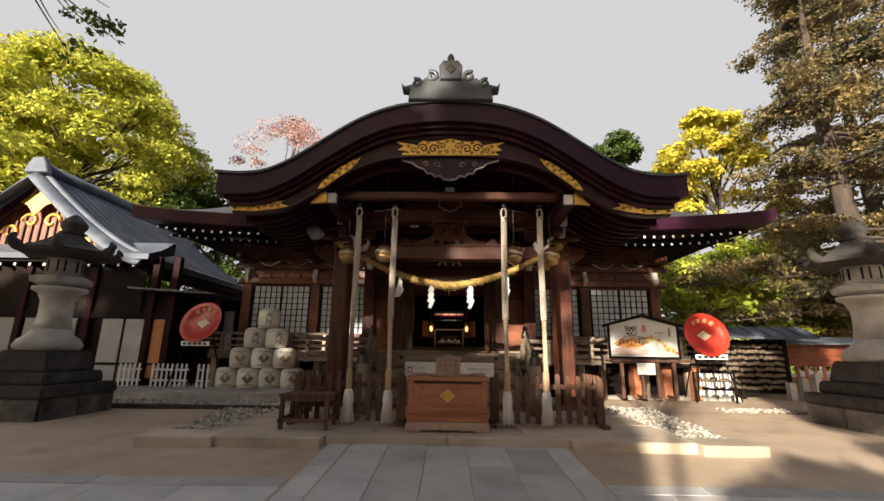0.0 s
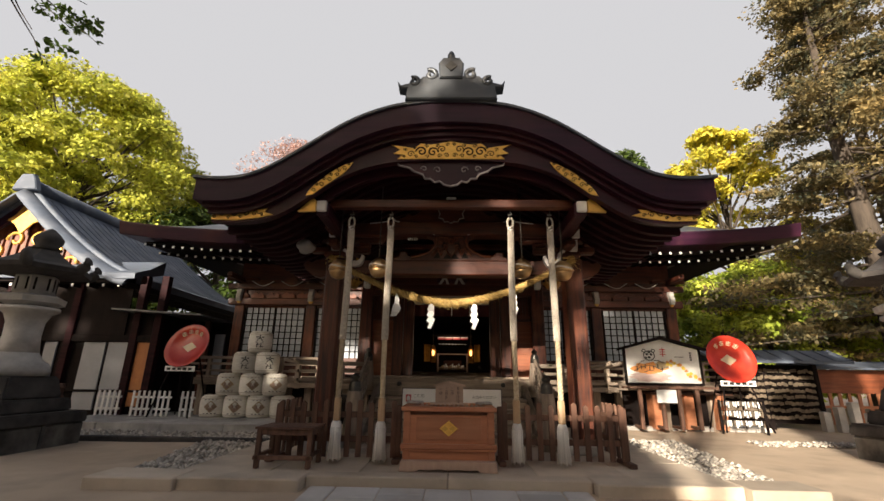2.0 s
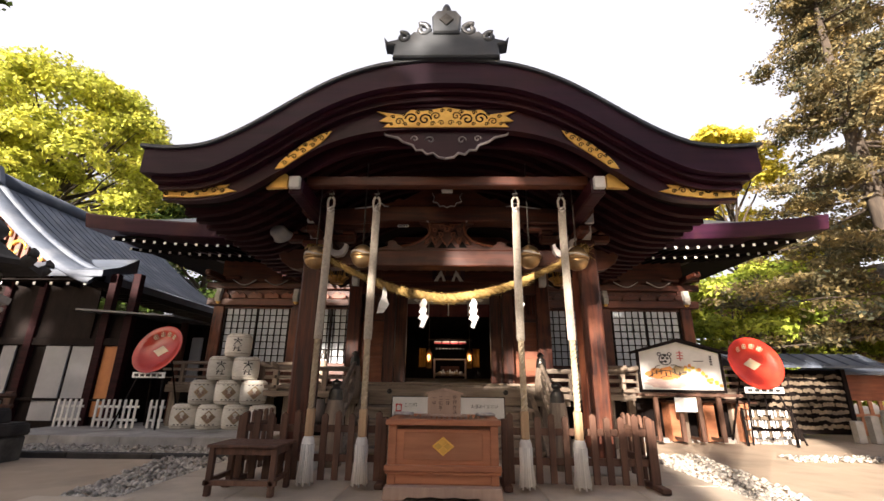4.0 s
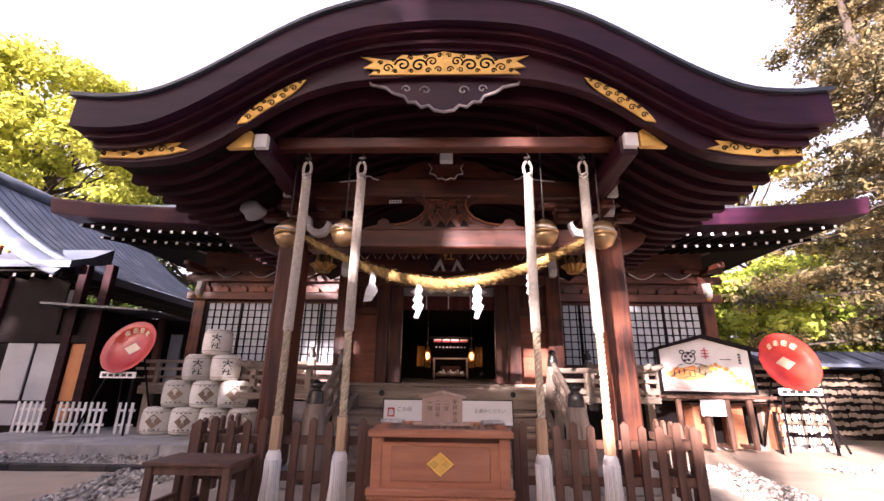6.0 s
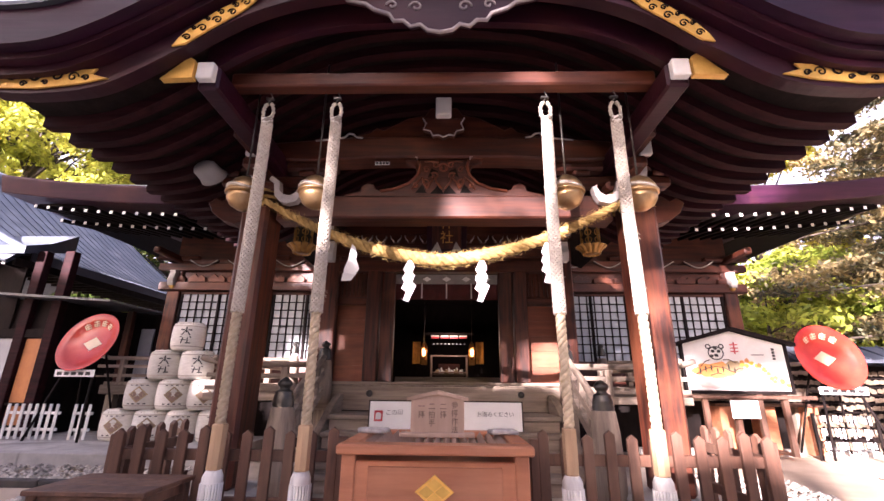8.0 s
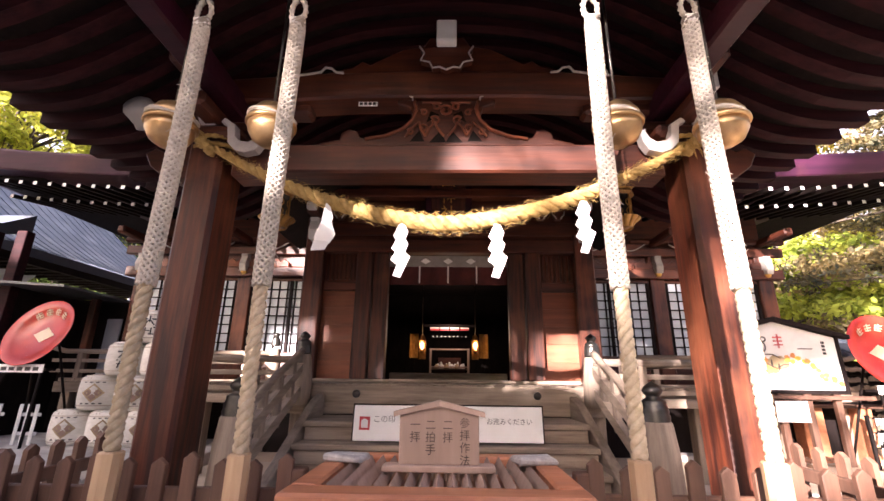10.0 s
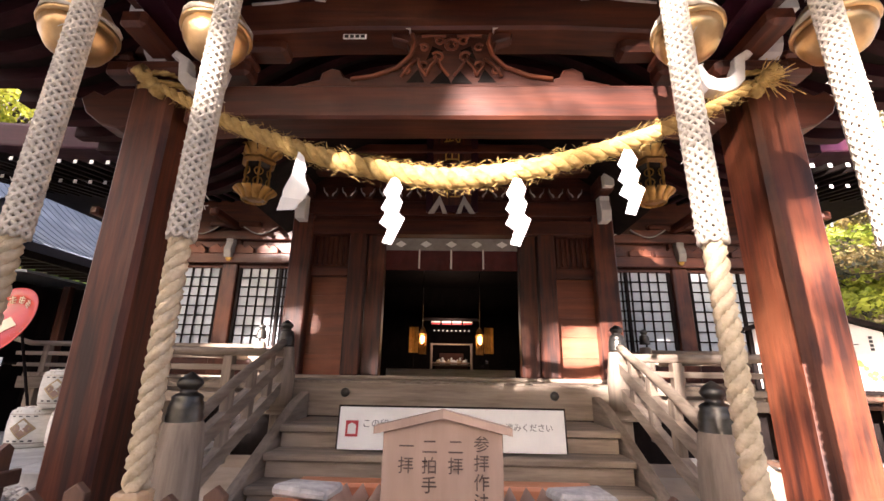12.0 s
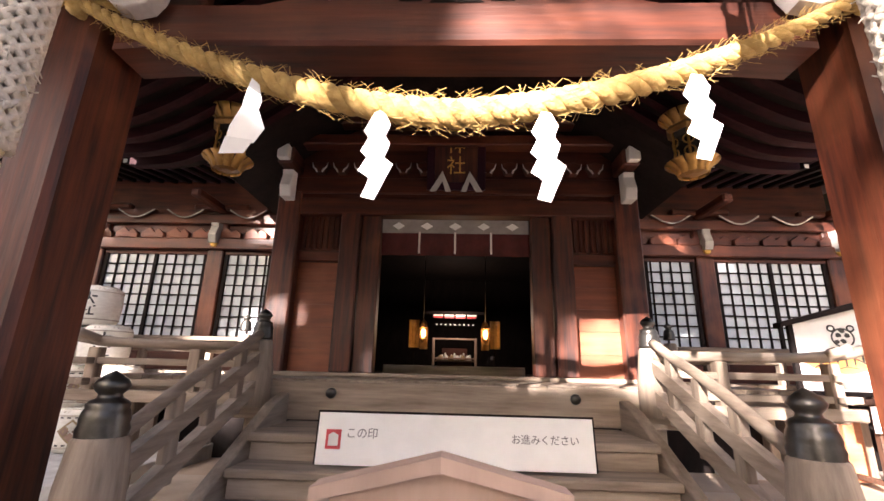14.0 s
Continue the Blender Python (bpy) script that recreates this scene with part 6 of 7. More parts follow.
gaku = thing("name_plaque", (0, FY - 0.12, 3.5), rx=10, label="dark upright name plaque with gilt characters in a carved frame", category="plaque")
bx("panel", (-0.27, 0, 0.1), (0.27, 0.03, 1.3), wood_z, gaku, 0.004)
for s in (-1, 1):
    bx("frame", (s * 0.32 - 0.05, -0.02, 0.05), (s * 0.32 + 0.05, 0.04, 1.35), lacquer, gaku, 0.012)
    part("foot", prism_bm([(s * 0.06, -0.02), (s * 0.17, 0.24), (s * 0.33, -0.02), (s * 0.25, -0.02), (s * 0.17, 0.11), (s * 0.13, -0.02)], -0.06, -0.03, bev=0.004), granite, gaku, "pale pointed carved foot")
for z in (0.06, 1.3):
    bx("frame", (-0.37, -0.02, z - 0.05), (0.37, 0.04, z + 0.05), lacquer, gaku, 0.012)
words("武田神社", 0.25, gold, gaku, pose(0, -0.002, 1.12), vertical=True)

# ---- inside the hall: lanterns and altar ----
for s in (-1, 1):
    il = thing("hall_lantern", (s * 0.59, 14.0, 1.86), label="lit gilt hanging lantern inside the hall", category="lantern", group="hall lanterns")
    part("glass", lathe_bm([(0.02, 0.03), (0.04, 0.06), (0.045, 0.16), (0.03, 0.19)], 8), lamp_glow, il, "warm lit glass")
    part("roof", lathe_bm([(0.012, 0.32), (0.04, 0.27), (0.085, 0.225), (0.08, 0.205), (0.03, 0.2)], 6), dark_gilt, il)
    part("base", lathe_bm([(0.02, -0.06), (0.055, 0.0), (0.05, 0.025), (0.03, 0.03)], 6), dark_gilt, il)
    for k in range(6):
        a = k * math.pi / 3
        tube("bar", [(0.055 * math.cos(a), 0.055 * math.sin(a), 0.02), (0.06 * math.cos(a), 0.06 * math.sin(a), 0.21)], 0.006, dark_gilt, il, 4)
    tube("chain", [(0, 0, 0.32), (0, 0, 2.34)], 0.008, bronze, il, 5)
    part("backplate", prism_bm([(-0.075, -0.18), (0.075, -0.18), (0.085, 0.2), (0.05, 0.33), (0, 0.4), (-0.05, 0.33), (-0.085, 0.2)], 0.1, 0.115), dark_gilt, il, "arched gilt plate")
    tube("arm", [(0, 0.1, 0.3), (0, 0.0, 0.32)], 0.008, bronze, il, 4)
    ps = thing("gilt_screen", (s * 0.8, 14.35, FLOOR), label="narrow gilt banner panel on a dark stand", category="screen", group="gilt screens")
    for k in range(3):
        bx("panel", (-0.1 + 0.068 * k, 0.01 * (k % 2), 0.5), (-0.036 + 0.068 * k, 0.012 + 0.01 * (k % 2), 1.04), bright_gilt, ps, 0.003)
    bx("post", (-0.012, 0.03, 0.03), (0.012, 0.05, 1.08), black_wood_shade, ps, 0.003)
    bx("cross_bar", (-0.14, 0.025, 1.05), (0.14, 0.05, 1.075), black_wood_shade, ps, 0.003)
    bx("foot", (-0.12, -0.1, 0), (0.12, 0.14, 0.03), black_wood_shade, ps, 0.005)
    pl_data = bpy.data.lights.new("hall_lantern_light", "POINT")
    pl_data.energy, pl_data.color, pl_data.shadow_soft_size = 0.7, (1.0, 0.55, 0.2), 0.06
    new("hall_lantern_light", pl_data).location = (s * 0.59, 13.86, 2.0)
altar = thing("altar", (0, 18.2, FLOOR), label="distant altar with white offerings under a red valance", category="altar")
for k in range(3):
    bx("tier", (-0.5 + 0.06 * k, 0.3 + 0.25 * k, 0.0), (0.5 - 0.06 * k, 0.25 * k + 0.58, 0.3 + 0.2 * k), wood_x, altar, 0.01)
for s in (-1, 1):
    bx("post", (s * 0.6 - 0.035, -0.06, 0), (s * 0.6 + 0.035, 0.02, 0.95), pale_wood, altar, 0.01)
for z in (0.36, 0.9):
    bx("rail", (-0.564, -0.05, z), (0.564, 0.0, z + 0.045), pale_wood, altar, 0.006)
bx("shelf", (-0.56, 0.02, 0.3), (0.56, 0.29, 0.34), pale_wood, altar, 0.006)
bx("canopy_beam", (-0.85, -0.1, 1.62), (0.85, -0.03, 1.7), black_wood_shade, altar, 0.006)
for k in range(4):
    x = -0.48 + k * 0.32
    bx("valance_strip", (x - 0.135, -0.13, 1.5), (x + 0.135, -0.11, 1.56), red_ink, altar, 0.003, "red valance strip")
    bx("white_band", (x - 0.135, -0.13, 1.562), (x + 0.135, -0.11, 1.6), paper, altar, 0.003)
for k in range(9):
    bx("paper_tag", (-0.54 + k * 0.13, -0.13, 1.3), (-0.5 + k * 0.13, -0.12, 1.335), paper, altar, 0.003)
for i in range(11):
    part("offering", lathe_bm([(0.03, 0), (0.05, 0.04 + 0.03 * (i % 2)), (0.035, 0.12 + 0.05 * (i % 3)), (0.01, 0.16 + 0.05 * (i % 3))], 10, c=(-0.45 + i * 0.09, 0.4 + 0.1 * (i % 2), 0.3 if i % 2 == 0 else 0.3)), paper if i % 3 else brass, altar, smooth=True)
for i in range(6):
    part("offering", lathe_bm([(0.05, 0), (0.07, 0.02), (0.06, 0.1), (0.02, 0.14)], 10, c=(-0.4 + i * 0.16, 0.15, 0.34)), paper if i % 2 else tan_print, altar, smooth=True)
# Added fill lamp with no fixture, to brighten the altar offerings.
al_data = bpy.data.lights.new("altar_light", "POINT")
al_data.energy, al_data.color, al_data.shadow_soft_size = 5.0, (1.0, 0.75, 0.5), 0.1
new("altar_light", al_data).location = (0, 17.7, 2.75)

# ---- the neighbouring hall ----
nb = tagged(new("neighbour_hall"), "white-walled shrine office with a sweeping blue-grey roof and gilt gable", "building", kind="structure")
RX, RZ, EX, EZ, NY0, NY1 = -13.1, 6.68, -9.0, 3.88, 12.15, 19.4


def sweep(u):
    return EZ + (RZ - EZ) * (1 - u) ** 1.35


for s in (-1, 1):
    vs, fs = [], []
    n = 14
    for i in range(n + 1):
        u = i / n
        x = RX - s * (RX - EX) * u
        z = sweep(u)
        for y, dz in ((NY0 - 0.25 * u, 0.0), (NY1, 0.0), (NY1, -0.2), (NY0 - 0.25 * u, -0.2)):
            vs.append((x, y, z + dz))
    for i in range(n):
        for k in range(4):
            fs.append((4 * i + k, 4 * i + (k + 1) % 4, 4 * i + 4 + (k + 1) % 4, 4 * i + 4 + k))
    fs += [(0, 3, 2, 1), (4 * n, 4 * n + 1, 4 * n + 2, 4 * n + 3)]
    raw("roof_slope", vs, fs, slate, nb)
    for k in range(22):
        y = NY0 + 0.1 + k * 0.35
        tube("roof_rib", [(RX - s * (RX - EX) * u, y, sweep(u) + 0.012) for u in np.linspace(0.04, 1, 9)], 0.009, slate, nb, 5)
    # verge and gable board
    tube("verge_roll", [(RX - s * (RX - EX) * u, NY0 - 0.25 * u, sweep(u) + 0.03) for u in np.linspace(0.03, 1, 12)], 0.09, slate, nb, 8)
    vs, fs = [], []
    for i in range(13):
        u = 0.02 + 0.62 * i / 12
        x = RX - s * (RX - EX) * u
        for y, dz in ((NY0 + 0.05, -0.2), (NY0 + 0.12, -0.2), (NY0 + 0.12, -0.55), (NY0 + 0.05, -0.55)):
            vs.append((x, y, sweep(u) + dz))
    for i in range(12):
        for k in range(4):
            fs.append((4 * i + k, 4 * i + (k + 1) % 4, 4 * i + 4 + (k + 1) % 4, 4 * i + 4 + k))
    raw("gable_board", vs, fs, roof_edge, nb)
    vs, fs = [], []
    for i in range(15):
        u = 0.0 + i / 14
        x = RX - s * (RX - EX) * u
        for y, dz in ((NY0 + 0.12, 0.05), (NY0 - 0.25, -0.06), (NY0 - 0.5, -0.32), (NY0 - 0.44, -0.36), (NY0 - 0.2, -0.14), (NY0 + 0.12, -0.04)):
            vs.append((x, y - 0.25 * u, sweep(u) + dz))
    for i in range(14):
        for k in range(6):
            fs.append((6 * i + k, 6 * i + (k + 1) % 6, 6 * i + 6 + (k + 1) % 6, 6 * i + 6 + k))
    raw("verge_skirt", vs, fs, slate, nb, smooth=True)
    for cx, cz, r0 in ((0.35, 1.55, 0.28), (0.9, 1.95, 0.3), (1.5, 2.3, 0.26)):
        tube("gilt_curl", [(RX + s * (cx + r0 * (1 - a / 8) * math.cos(a)), NY0 + 0.28, RZ - cz + r0 * (1 - a / 8) * math.sin(a)) for a in np.linspace(0, 6, 16)], 0.06, gold, nb, 6)
tube("ridge_roll", [(RX, NY0 - 0.1, RZ + 0.12), (RX, NY1, RZ + 0.12)], 0.2, slate, nb, 10)
part("ridge_ornament", prism_bm([(RX - 0.4, RZ - 0.1), (RX + 0.4, RZ - 0.1), (RX + 0.3, RZ + 0.2), (RX + 0.18, RZ + 0.42), (RX - 0.18, RZ + 0.42), (RX - 0.3, RZ + 0.2)], NY0 - 0.3, NY0 - 0.1, bev=0.03), slate, nb)
part("gable_wall", prism_bm([(RX - 3.2, EZ), (RX + 3.2, EZ), (RX, RZ - 0.5)], NY0 + 0.3, NY0 + 0.4), panel_wood, nb)
for k in range(17):
    x = RX - 2.0 + k * 0.25
    bx("gable_slat", (x - 0.03, NY0 + 0.24, EZ + 0.3), (x + 0.03, NY0 + 0.298, EZ + 0.3 + 1.9 * max(0.12, 1 - abs(x - RX) / 2.4)), wood_z, nb, 0.004)
part("gilt_pendant", prism_bm([(RX, RZ - 1.45), (RX + 0.3, RZ - 1.1), (RX + 0.55, RZ - 1.0), (RX + 0.3, RZ - 0.8), (RX + 0.1, RZ - 0.45), (RX - 0.1, RZ - 0.45), (RX - 0.3, RZ - 0.8), (RX - 0.55, RZ - 1.0), (RX - 0.3, RZ - 1.1)], NY0 - 0.0, NY0 + 0.05, bev=0.01), gold, nb, "gilt gable pendant")
# lower front roof and eaves all round
vs, fs = [], []
prof = [(NY0 + 0.5, EZ + 0.62), (NY0 - 0.1, EZ + 0.24), (NY0 - 0.65, EZ + 0.02), (NY0 - 0.65, EZ - 0.14), (NY0 + 0.5, EZ + 0.2)]
for x in (RX - 4.8, EX + 0.25):
    for y, z in prof:
        vs.append((x, y, z))
fs = [tuple(range(5)), tuple(range(5, 10))[::-1]] + [(k, k + 5, (k + 1) % 5 + 5, (k + 1) % 5) for k in range(5)]
raw("lower_roof", vs, fs, slate, nb)
bx("eave_fascia", (EX - 0.06, NY0 - 0.55, EZ - 0.36), (EX + 0.02, NY1, EZ - 0.2), black_wood_shade, nb, 0.01)
for k in range(24):
    bx("rafter", (EX - 1.2, NY0 + k * 0.32, EZ - 0.34), (EX - 0.08, NY0 + 0.08 + k * 0.32, EZ - 0.24), black_wood_shade, nb, 0.005)
for k in range(20):
    x = RX - 4.5 + k * 0.44
    if x < EX:
        bx("rafter", (x, NY0 - 0.57, EZ - 0.36), (x + 0.08, NY0 + 0.4, EZ - 0.27), black_wood_shade, nb, 0.005)
        bx("rafter_tip", (x + 0.005, NY0 - 0.578, EZ - 0.355), (x + 0.075, NY0 - 0.571, EZ - 0.275), white_paint, nb, 0)
bx("soffit", (RX - 4.7, NY0 - 0.55, EZ - 0.22), (EX - 0.1, NY0 + 0.5, EZ - 0.18), black_wood_shade, nb, 0)
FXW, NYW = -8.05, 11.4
bx("front_wall", (RX - 4.5, NYW + 0.55, 0.0), (FXW, NYW + 0.7, 2.85), black_wood_shade, nb, 0)
for x, w_ in ((-13.0, 0.4), (-11.95, 0.4), (-10.98, 0.17), (-9.75, 0.3), (-9.1, 0.27)):
    bx("sliding_panel", (x - w_, NYW + 0.5, 0.3), (x + w_, NYW + 0.54, 2.04), plaster, nb, 0.004, "white sliding panel")
bx("side_wall", (FXW - 0.12, NYW + 0.7, 0.0), (FXW, NY1, 2.85), black_wood_shade, nb, 0)
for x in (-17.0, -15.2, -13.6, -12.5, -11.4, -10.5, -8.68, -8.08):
    bx("post", (x - 0.1, NYW + 0.42, 0), (x + 0.1, NYW + 0.6, EZ), shade_wood, nb, 0.01)
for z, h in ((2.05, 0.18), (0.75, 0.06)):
    bx("rail", (RX - 4.5, NYW + 0.45, z), (FXW, NYW + 0.58, z + h), black_wood_shade, nb, 0.01)
bx("upper_boards", (RX - 4.5, NYW + 0.5, 2.23), (-9.0, NYW + 0.54, EZ), black_wood_shade, nb, 0)
# pent roof over the side passage
part("pent_roof", prism_bm([(-9.2, 2.93), (-6.7, 2.78), (-6.7, 2.74), (-9.2, 2.88)], 11.5, 13.2), copper, nb)
for x in (-9.4, -8.4, -7.3):
    bx("passage_post", (x - 0.07, 12.9, 0), (x + 0.07, 13.04, 2.8), wood_z, nb, 0.01)
bx("passage_wall", (-9.8, 13.3, 0.2), (-6.6, 13.4, 2.8), black_wood_shade, nb, 0)
bx("passage_panel", (-8.56, NYW + 0.5, 0.4), (-8.2, NYW + 0.54, 2.04), mat("orange_panel", (0.5, 0.2, 0.06), (0.38, 0.14, 0.05), (4, 4, 4), 0.6), nb, 0.004)
bx("passage_panel", (-7.2, 13.24, 0.4), (-6.9, 13.29, 2.4), plaster, nb, 0.004)
# dark rail fence before it, and a row of white pickets
dr = thing("rail_fence", (-9.6, 9.9, 0), label="dark timber rail fence before the office", category="fence")
for z in (0.42, 0.72, 0.92):
    tube("rail", [(-4.0, 0, z), (0.9, 0.2, z)], 0.045, fence_wood, dr, 7)
for i in range(6):
    bx("post", (-4.0 + i * 0.95 - 0.05, -0.02 + 0.04 * i, 0), (-3.9 + i * 0.95 + 0.0, 0.08 + 0.04 * i, 1.0), fence_wood, dr, 0.01)
for gx0, n in ((-8.9, 5), (-8.0, 8), (-6.75, 3)):
    wf = thing("white_picket_fence", (gx0, 11.4, 0.2), label="low white wooden picket fence", category="fence", group="white pickets")
    for i in range(n):
        bx("picket", (i * 0.13 - 0.03, -0.02, 0.02), (i * 0.13 + 0.03, 0.0, 0.62), white_paint, wf, 0.008)
    for z in (0.16, 0.44):
        bx("rail", (-0.05, 0.001, z), (n * 0.13 - 0.07, 0.03, z + 0.05), white_paint, wf, 0.004)

# ---- trees ----
def limb(vs, fs, a, b, r0, r1, r_, n=6):
    a, b = Vector(a), Vector(b)
    pts = [a.lerp(b, t) + Vector((r_.gauss(0, 0.06), r_.gauss(0, 0.06), 0)) * (b - a).length * 0.25 * math.sin(t * 3.1) for t in np.linspace(0, 1, 6)]
    tube_data(pts, [r0 + (r1 - r0) * t for t in np.linspace(0, 1, 6)], n, vs, fs)


def leaves(rs, centres, radii, n, size, flat=0.6, squash=0.75):
    """Small leaf blades gathered on the skin of many clumps."""
    c = np.array(centres)[rs.randint(0, len(centres), n)] if isinstance(radii, float) else None
    k = rs.randint(0, len(centres), n)
    c, rad = np.array(centres)[k], np.array(radii)[k]
    d = rs.normal(size=(n, 3))
    d /= np.linalg.norm(d, axis=1, keepdims=True)
    d[:, 2] = np.where(d[:, 2] < -0.3, -d[:, 2] * 0.7, d[:, 2])
    p = c + d * (rad * (0.55 + 0.5 * rs.random(n)))[:, None] * np.array([1, 1, squash])
    nrm = d * flat + rs.normal(size=(n, 3)) * 0.5 + np.array([0, 0, 0.4])
    nrm /= np.linalg.norm(nrm, axis=1, keepdims=True)
    u = np.cross(nrm, rs.normal(size=(n, 3)))
    u /= np.linalg.norm(u, axis=1, keepdims=True)
    v = np.cross(nrm, u)
    s = (size * (0.6 + 0.8 * rs.random(n)))[:, None]
    quad = np.stack([p - u * s, p - v * s * 0.5, p + u * s, p + v * s * 0.5], 1)
    return quad.reshape(-1, 3)


def leaf_mesh(name, verts, material, parent, label=""):
    n = len(verts) // 4
    me = bpy.data.meshes.new(name)
    me.vertices.add(len(verts))
    me.vertices.foreach_set("co", verts.astype(np.float32).ravel())
    me.loops.add(4 * n)
    me.loops.foreach_set("vertex_index", np.arange(4 * n, dtype=np.int32))
    me.polygons.add(n)
    me.polygons.foreach_set("loop_start", np.arange(0, 4 * n, 4, dtype=np.int32))
    me.update()
    me.validate()
    me.materials.append(material)
    return linked(name, me, parent, label)


def broad_tree(x, y, h, spread, material, label, seed, n=26000, size=0.16, clumps=60, base=0.35, trunk=0.35, clump=0.26, kind_name="tree"):
    tr = thing(kind_name, (x, y, -0.3 if y < 0 else 0), label=label, category="tree")
    rs, r_ = np.random.RandomState(seed), random.Random(seed)
    cs, rad = [], []
    for i in range(clumps):
        a, q = r_.uniform(0, 6.283), r_.random() ** 0.5
        t = r_.random()
        zz = h * (base + (1 - base) * t)
        w_ = spread * math.sqrt(max(0.06, 1 - (2 * t - 0.85) ** 2 * 0.75)) * (0.45 + 0.55 * q)
        cs.append((w_ * math.cos(a), w_ * math.sin(a), zz))
        rad.append(spread * clump * r_.uniform(0.6, 1.3))
    vs, fs = [], []
    tube_data([(0, 0, 0), (0.1, 0, h * 0.2), (0, 0.1, h * 0.5), (0.1, 0, h * 0.85)], [trunk * 1.25, trunk, trunk * 0.7, trunk * 0.15], 9, vs, fs)
    for c in cs[::2]:
        limb(vs, fs, (0, 0, min(c[2] * 0.75, h * 0.7)), c, trunk * 0.3, 0.02, r_, 5)
    raw("trunk", vs, fs, bark, tr, smooth=True)
    leaf_mesh("crown", leaves(rs, cs, rad, n, size), material, tr)
    return tr


def conifer(x, y, h, spread, material, label, seed, n=30000, size=0.13, low=0.22, trunk=0.4):
    """A tall pine: level layered boughs with drooping sprays."""
    tr = thing("pine_tree", (x, y, 0), label=label, category="tree")
    rs, r_ = np.random.RandomState(seed), random.Random(seed)
    vs, fs, cs, rad = [], [], [], []
    tube_data([(0, 0, 0), (0.15, 0, h * 0.3), (-0.1, 0.1, h * 0.6), (0, 0, h)], [trunk * 1.2, trunk, trunk * 0.6, 0.05], 9, vs, fs)
    for i in range(95):
        t = r_.random()
        z = h * (low + (1 - low) * t)
        a = r_.uniform(0, 6.283)
        ln = spread * (1 - t * 0.75) * r_.uniform(0.55, 1.1)
        tip = Vector((ln * math.cos(a), ln * math.sin(a), z - ln * 0.12))
        limb(vs, fs, (0, 0, z), tip, 0.07, 0.012, r_, 5)
        for k in range(7):
            q = 0.3 + 0.7 * k / 6
            cs.append((tip.x * q + r_.gauss(0, 0.35), tip.y * q + r_.gauss(0, 0.35), z - ln * 0.12 * q + r_.gauss(0, 0.12)))
            rad.append(r_.uniform(0.4, 0.95))
    raw("trunk", vs, fs, bark, tr, smooth=True)
    leaf_mesh("crown", leaves(rs, cs, rad, n, size, 0.25, 0.62), material, tr)
    return tr


broad_tree(-23.5, 24, 18.6, 7.4, leaf_yellow, "large round yellow-green broadleaf tree in sun", 1, 120000, 0.14, 230, 0.22, clump=0.19)
broad_tree(-34, 27, 19.5, 8, leaf_yellow, "large round yellow-green broadleaf tree in sun", 2, 60000, 0.18, 110, 0.2, clump=0.2)
broad_tree(-15.5, 27, 12, 5.0, leaf_green, "dark green broadleaf tree", 3, 22000, 0.17, 60, 0.15)
broad_tree(-13.5, 32, 19.5, 4.4, leaf_pink, "thin faded pink autumn tree", 4, 9000, 0.10, 60, 0.35, 0.2)
broad_tree(18.6, 28, 18, 4.2, leaf_gold, "golden yellow autumn tree in sun", 5, 30000, 0.17, 70, 0.2)
broad_tree(12.2, 30, 17.5, 3.6, leaf_green, "dull green tree behind the roof", 6, 20000, 0.16, 60, 0.2)
conifer(16.2, 16.5, 19, 6.6, leaf_conifer, "tall brown-green pine with layered boughs", 7, 78000, 0.085, 0.12)
conifer(22, 21, 24, 7.0, leaf_conifer, "tall brown-green pine with layered boughs", 8, 40000, 0.12, 0.08)
for i, (x, y, h, s) in enumerate(((11.5, 19, 5.2, 2.6), (14.5, 20.5, 6.0, 3.0), (17.5, 19.5, 5.6, 3.0), (21, 17.5, 5.2, 3.0), (12.5, 23, 7.2, 3.2), (18, 24, 8, 3.6), (24, 22, 8, 4))):
    broad_tree(x, y, h, s, leaf_bush, "leafy green shrub at the wood's edge", 20 + i, 14000, 0.12, 40, 0.1, 0.12, 0.3, "shrub")
for i, (x, y, h, s) in enumerate(((-22, 18, 7, 4), (-30, 20, 9, 5), (-18, 23, 7, 3.6))):
    broad_tree(x, y, h, s, leaf_green, "leafy green shrub behind the office", 30 + i, 12000, 0.16, 36, 0.1, 0.14, 0.3, "shrub")
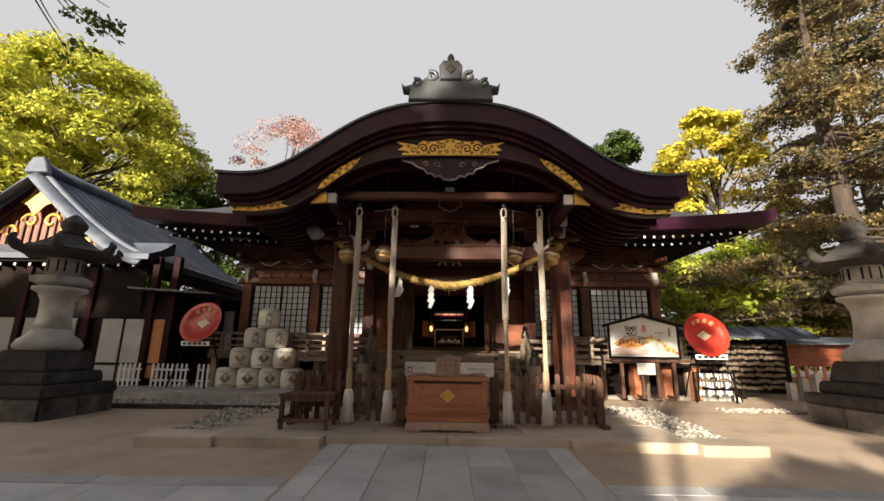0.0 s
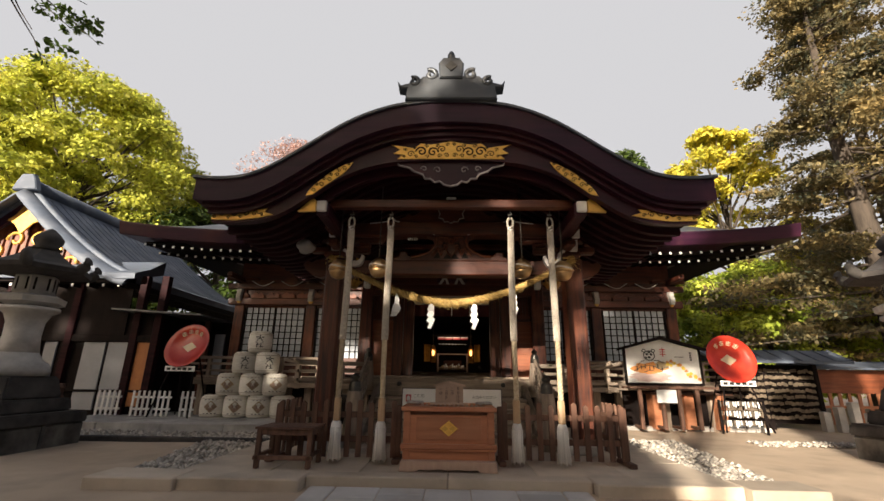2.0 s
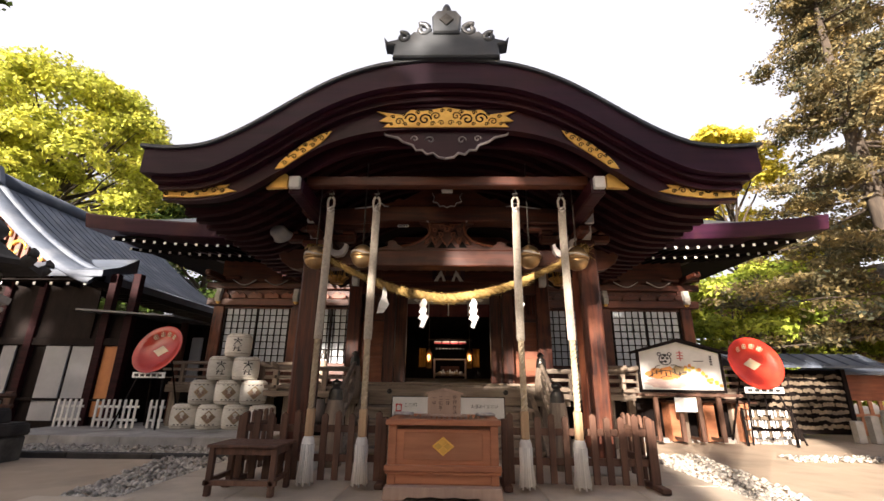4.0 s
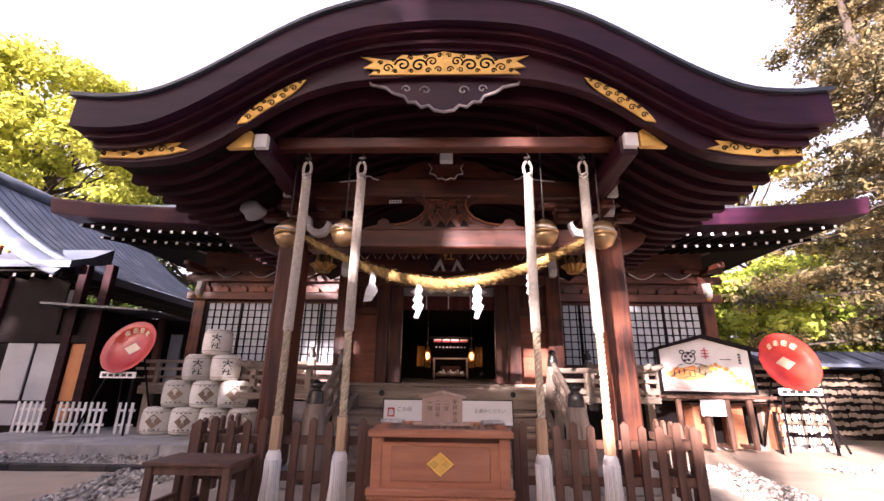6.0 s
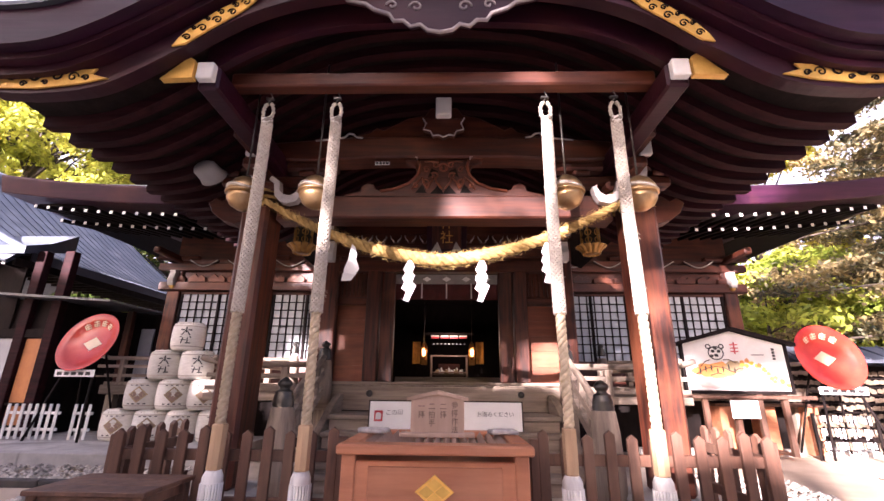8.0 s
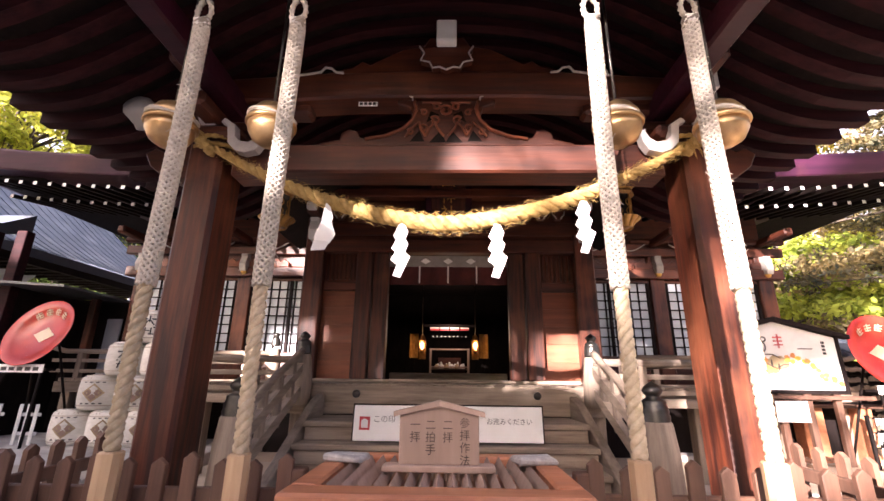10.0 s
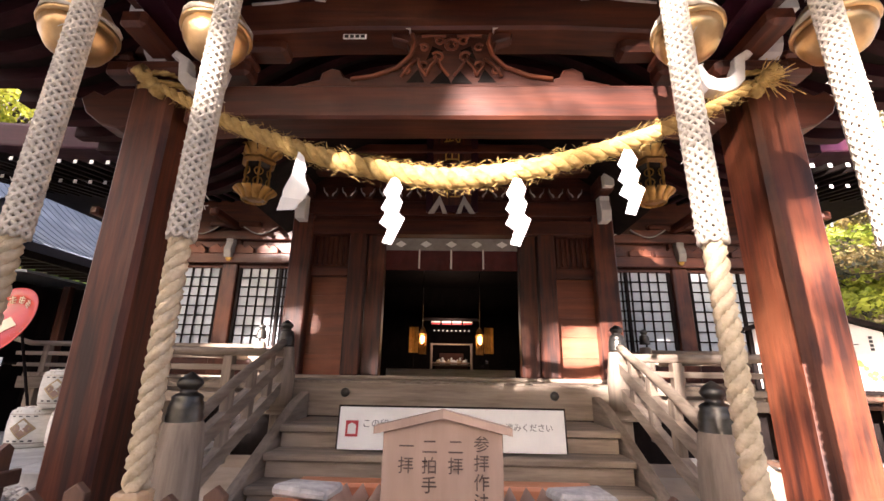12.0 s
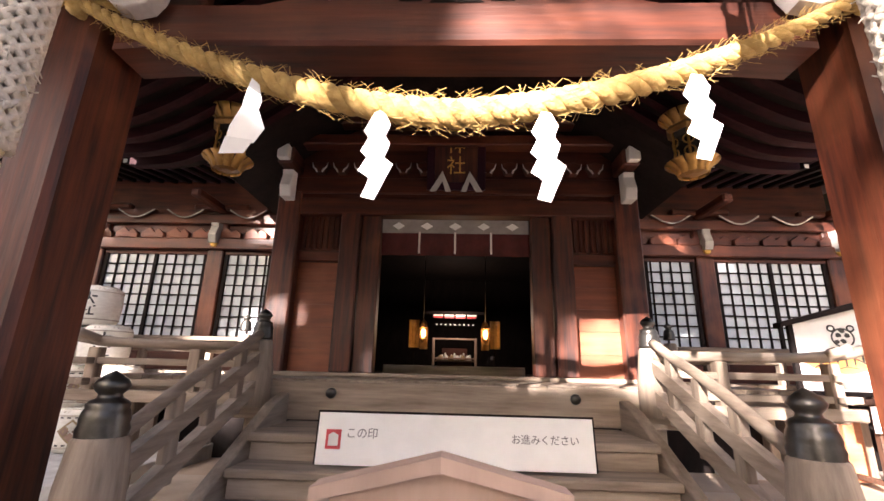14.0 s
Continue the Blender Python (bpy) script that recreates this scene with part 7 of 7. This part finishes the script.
# unseen grove added across the forecourt, its crowns set to dapple the low sun
for i, (x, y, h, s, lo) in enumerate(((-25, -13, 11.2, 4.6, 0.06), (-15.9, -13.5, 11.6, 4.2, 0.06), (-18.8, -14, 11.2, 4.0, 0.06), (-22.2, -13.6, 11.5, 3.4, 0.06), (-10.4, -14, 4.7, 3.2, 0.06), (-11.2, -14.2, 8.4, 2.3, 0.8), (-10.0, -14.0, 8.75, 1.45, 0.74), (-13.6, -14.1, 9.7, 1.1, 0.8), (-11.5, -14.0, 9.7, 0.75, 0.8), (-1.7, -14.2, 10.0, 1.5, 0.56), (-18.5, -14.5, 17, 4.4, 0.8), (-3.2, -14, 5.85, 3.2, 0.06), (-5.0, -14.2, 5.45, 1.7, 0.06), (-6.9, -14, 5.7, 1.7, 0.06), (-7.7, -14.3, 7.4, 0.7, 0.76), (-12.2, -14.3, 13.0, 1.9, 0.8), (3.5, -15, 6.0, 3.8, 0.06), (11, -14, 7.5, 4.4, 0.06), (19, -13, 9, 4.6, 0.06),
                                      (-8.7, -14.5, 17, 4.4, 0.655), (-0.8, -14.5, 17, 3.6, 0.54), (-8, -25, 6.5, 4.5, 0.06), (0, -26, 6.5, 4.5, 0.06), (9, -26, 8, 4.5, 0.06), (-17, -25, 10.5, 5, 0.06))):
    broad_tree(x, y, h, s, leaf_green, "unseen dark evergreen added across the forecourt to shade the hall", 50 + i, 12000, 0.28, 64, lo, 0.35 if lo < 0.1 else 0.14, 0.27 if lo < 0.1 else 0.2)
broad_tree(-9.1, -14.1, 11.0, 2.1, leaf_green, "unseen slim half-bare tree added across the forecourt to dapple the sun", 90, 130, 0.2, 40, 0.78, 0.1, 0.2)
broad_tree(-6.2, -14.1, 10.8, 1.6, leaf_green, "unseen slim half-bare tree added across the forecourt to dapple the sun", 91, 150, 0.2, 40, 0.82, 0.1, 0.2)
# a tree beside the forecourt, whose twig hangs into the view
side_tree = thing("side_tree", (-12.5, 3.6, 0), label="slim tree with an overhanging twig of small leaves", category="tree")
r_ = random.Random(5)
vs, fs = [], []
tube_data([(0, 0, -0.2), (0.1, 0, 3), (0.4, 0.1, 6), (0.5, 0.2, 9)], [0.2, 0.17, 0.13, 0.08], 9, vs, fs)
limb(vs, fs, (0.3, 0.1, 5.5), (5.2, 1.5, 7.6), 0.07, 0.02, r_, 6)
for k in range(6):
    limb(vs, fs, (5.2, 1.5, 7.6), (r_.uniform(6.2, 7.2), 1.6 + r_.uniform(-0.3, 0.3), r_.uniform(5.8, 6.5)), 0.02, 0.005, r_, 5)
raw("trunk", vs, fs, bark, side_tree, smooth=True)
leaf_mesh("leaves", leaves(np.random.RandomState(3), [(r_.uniform(6.2, 7.2), 1.6 + r_.uniform(-0.3, 0.3), r_.uniform(5.75, 6.6)) for _ in range(10)], [0.18] * 10, 260, 0.05), leaf_green, side_tree)

# ---- paving stones ----
lay(-1.3, 1.3, -3.2, 5.76, 5, "y", pavement)
lay(-1.61, -1.31, -3.2, 5.76, 1, "y", pavement)
lay(1.31, 1.61, -3.2, 5.76, 1, "y", pavement)
for s in (-1, 1):
    lay(min(s * 1.63, s * 9.5), max(s * 1.63, s * 9.5), 2.5, 4.1, 3, "x", pavement)
    lay(min(s * 1.63, s * 9.5), max(s * 1.63, s * 9.5), 4.11, 4.36, 1, "x", pavement)
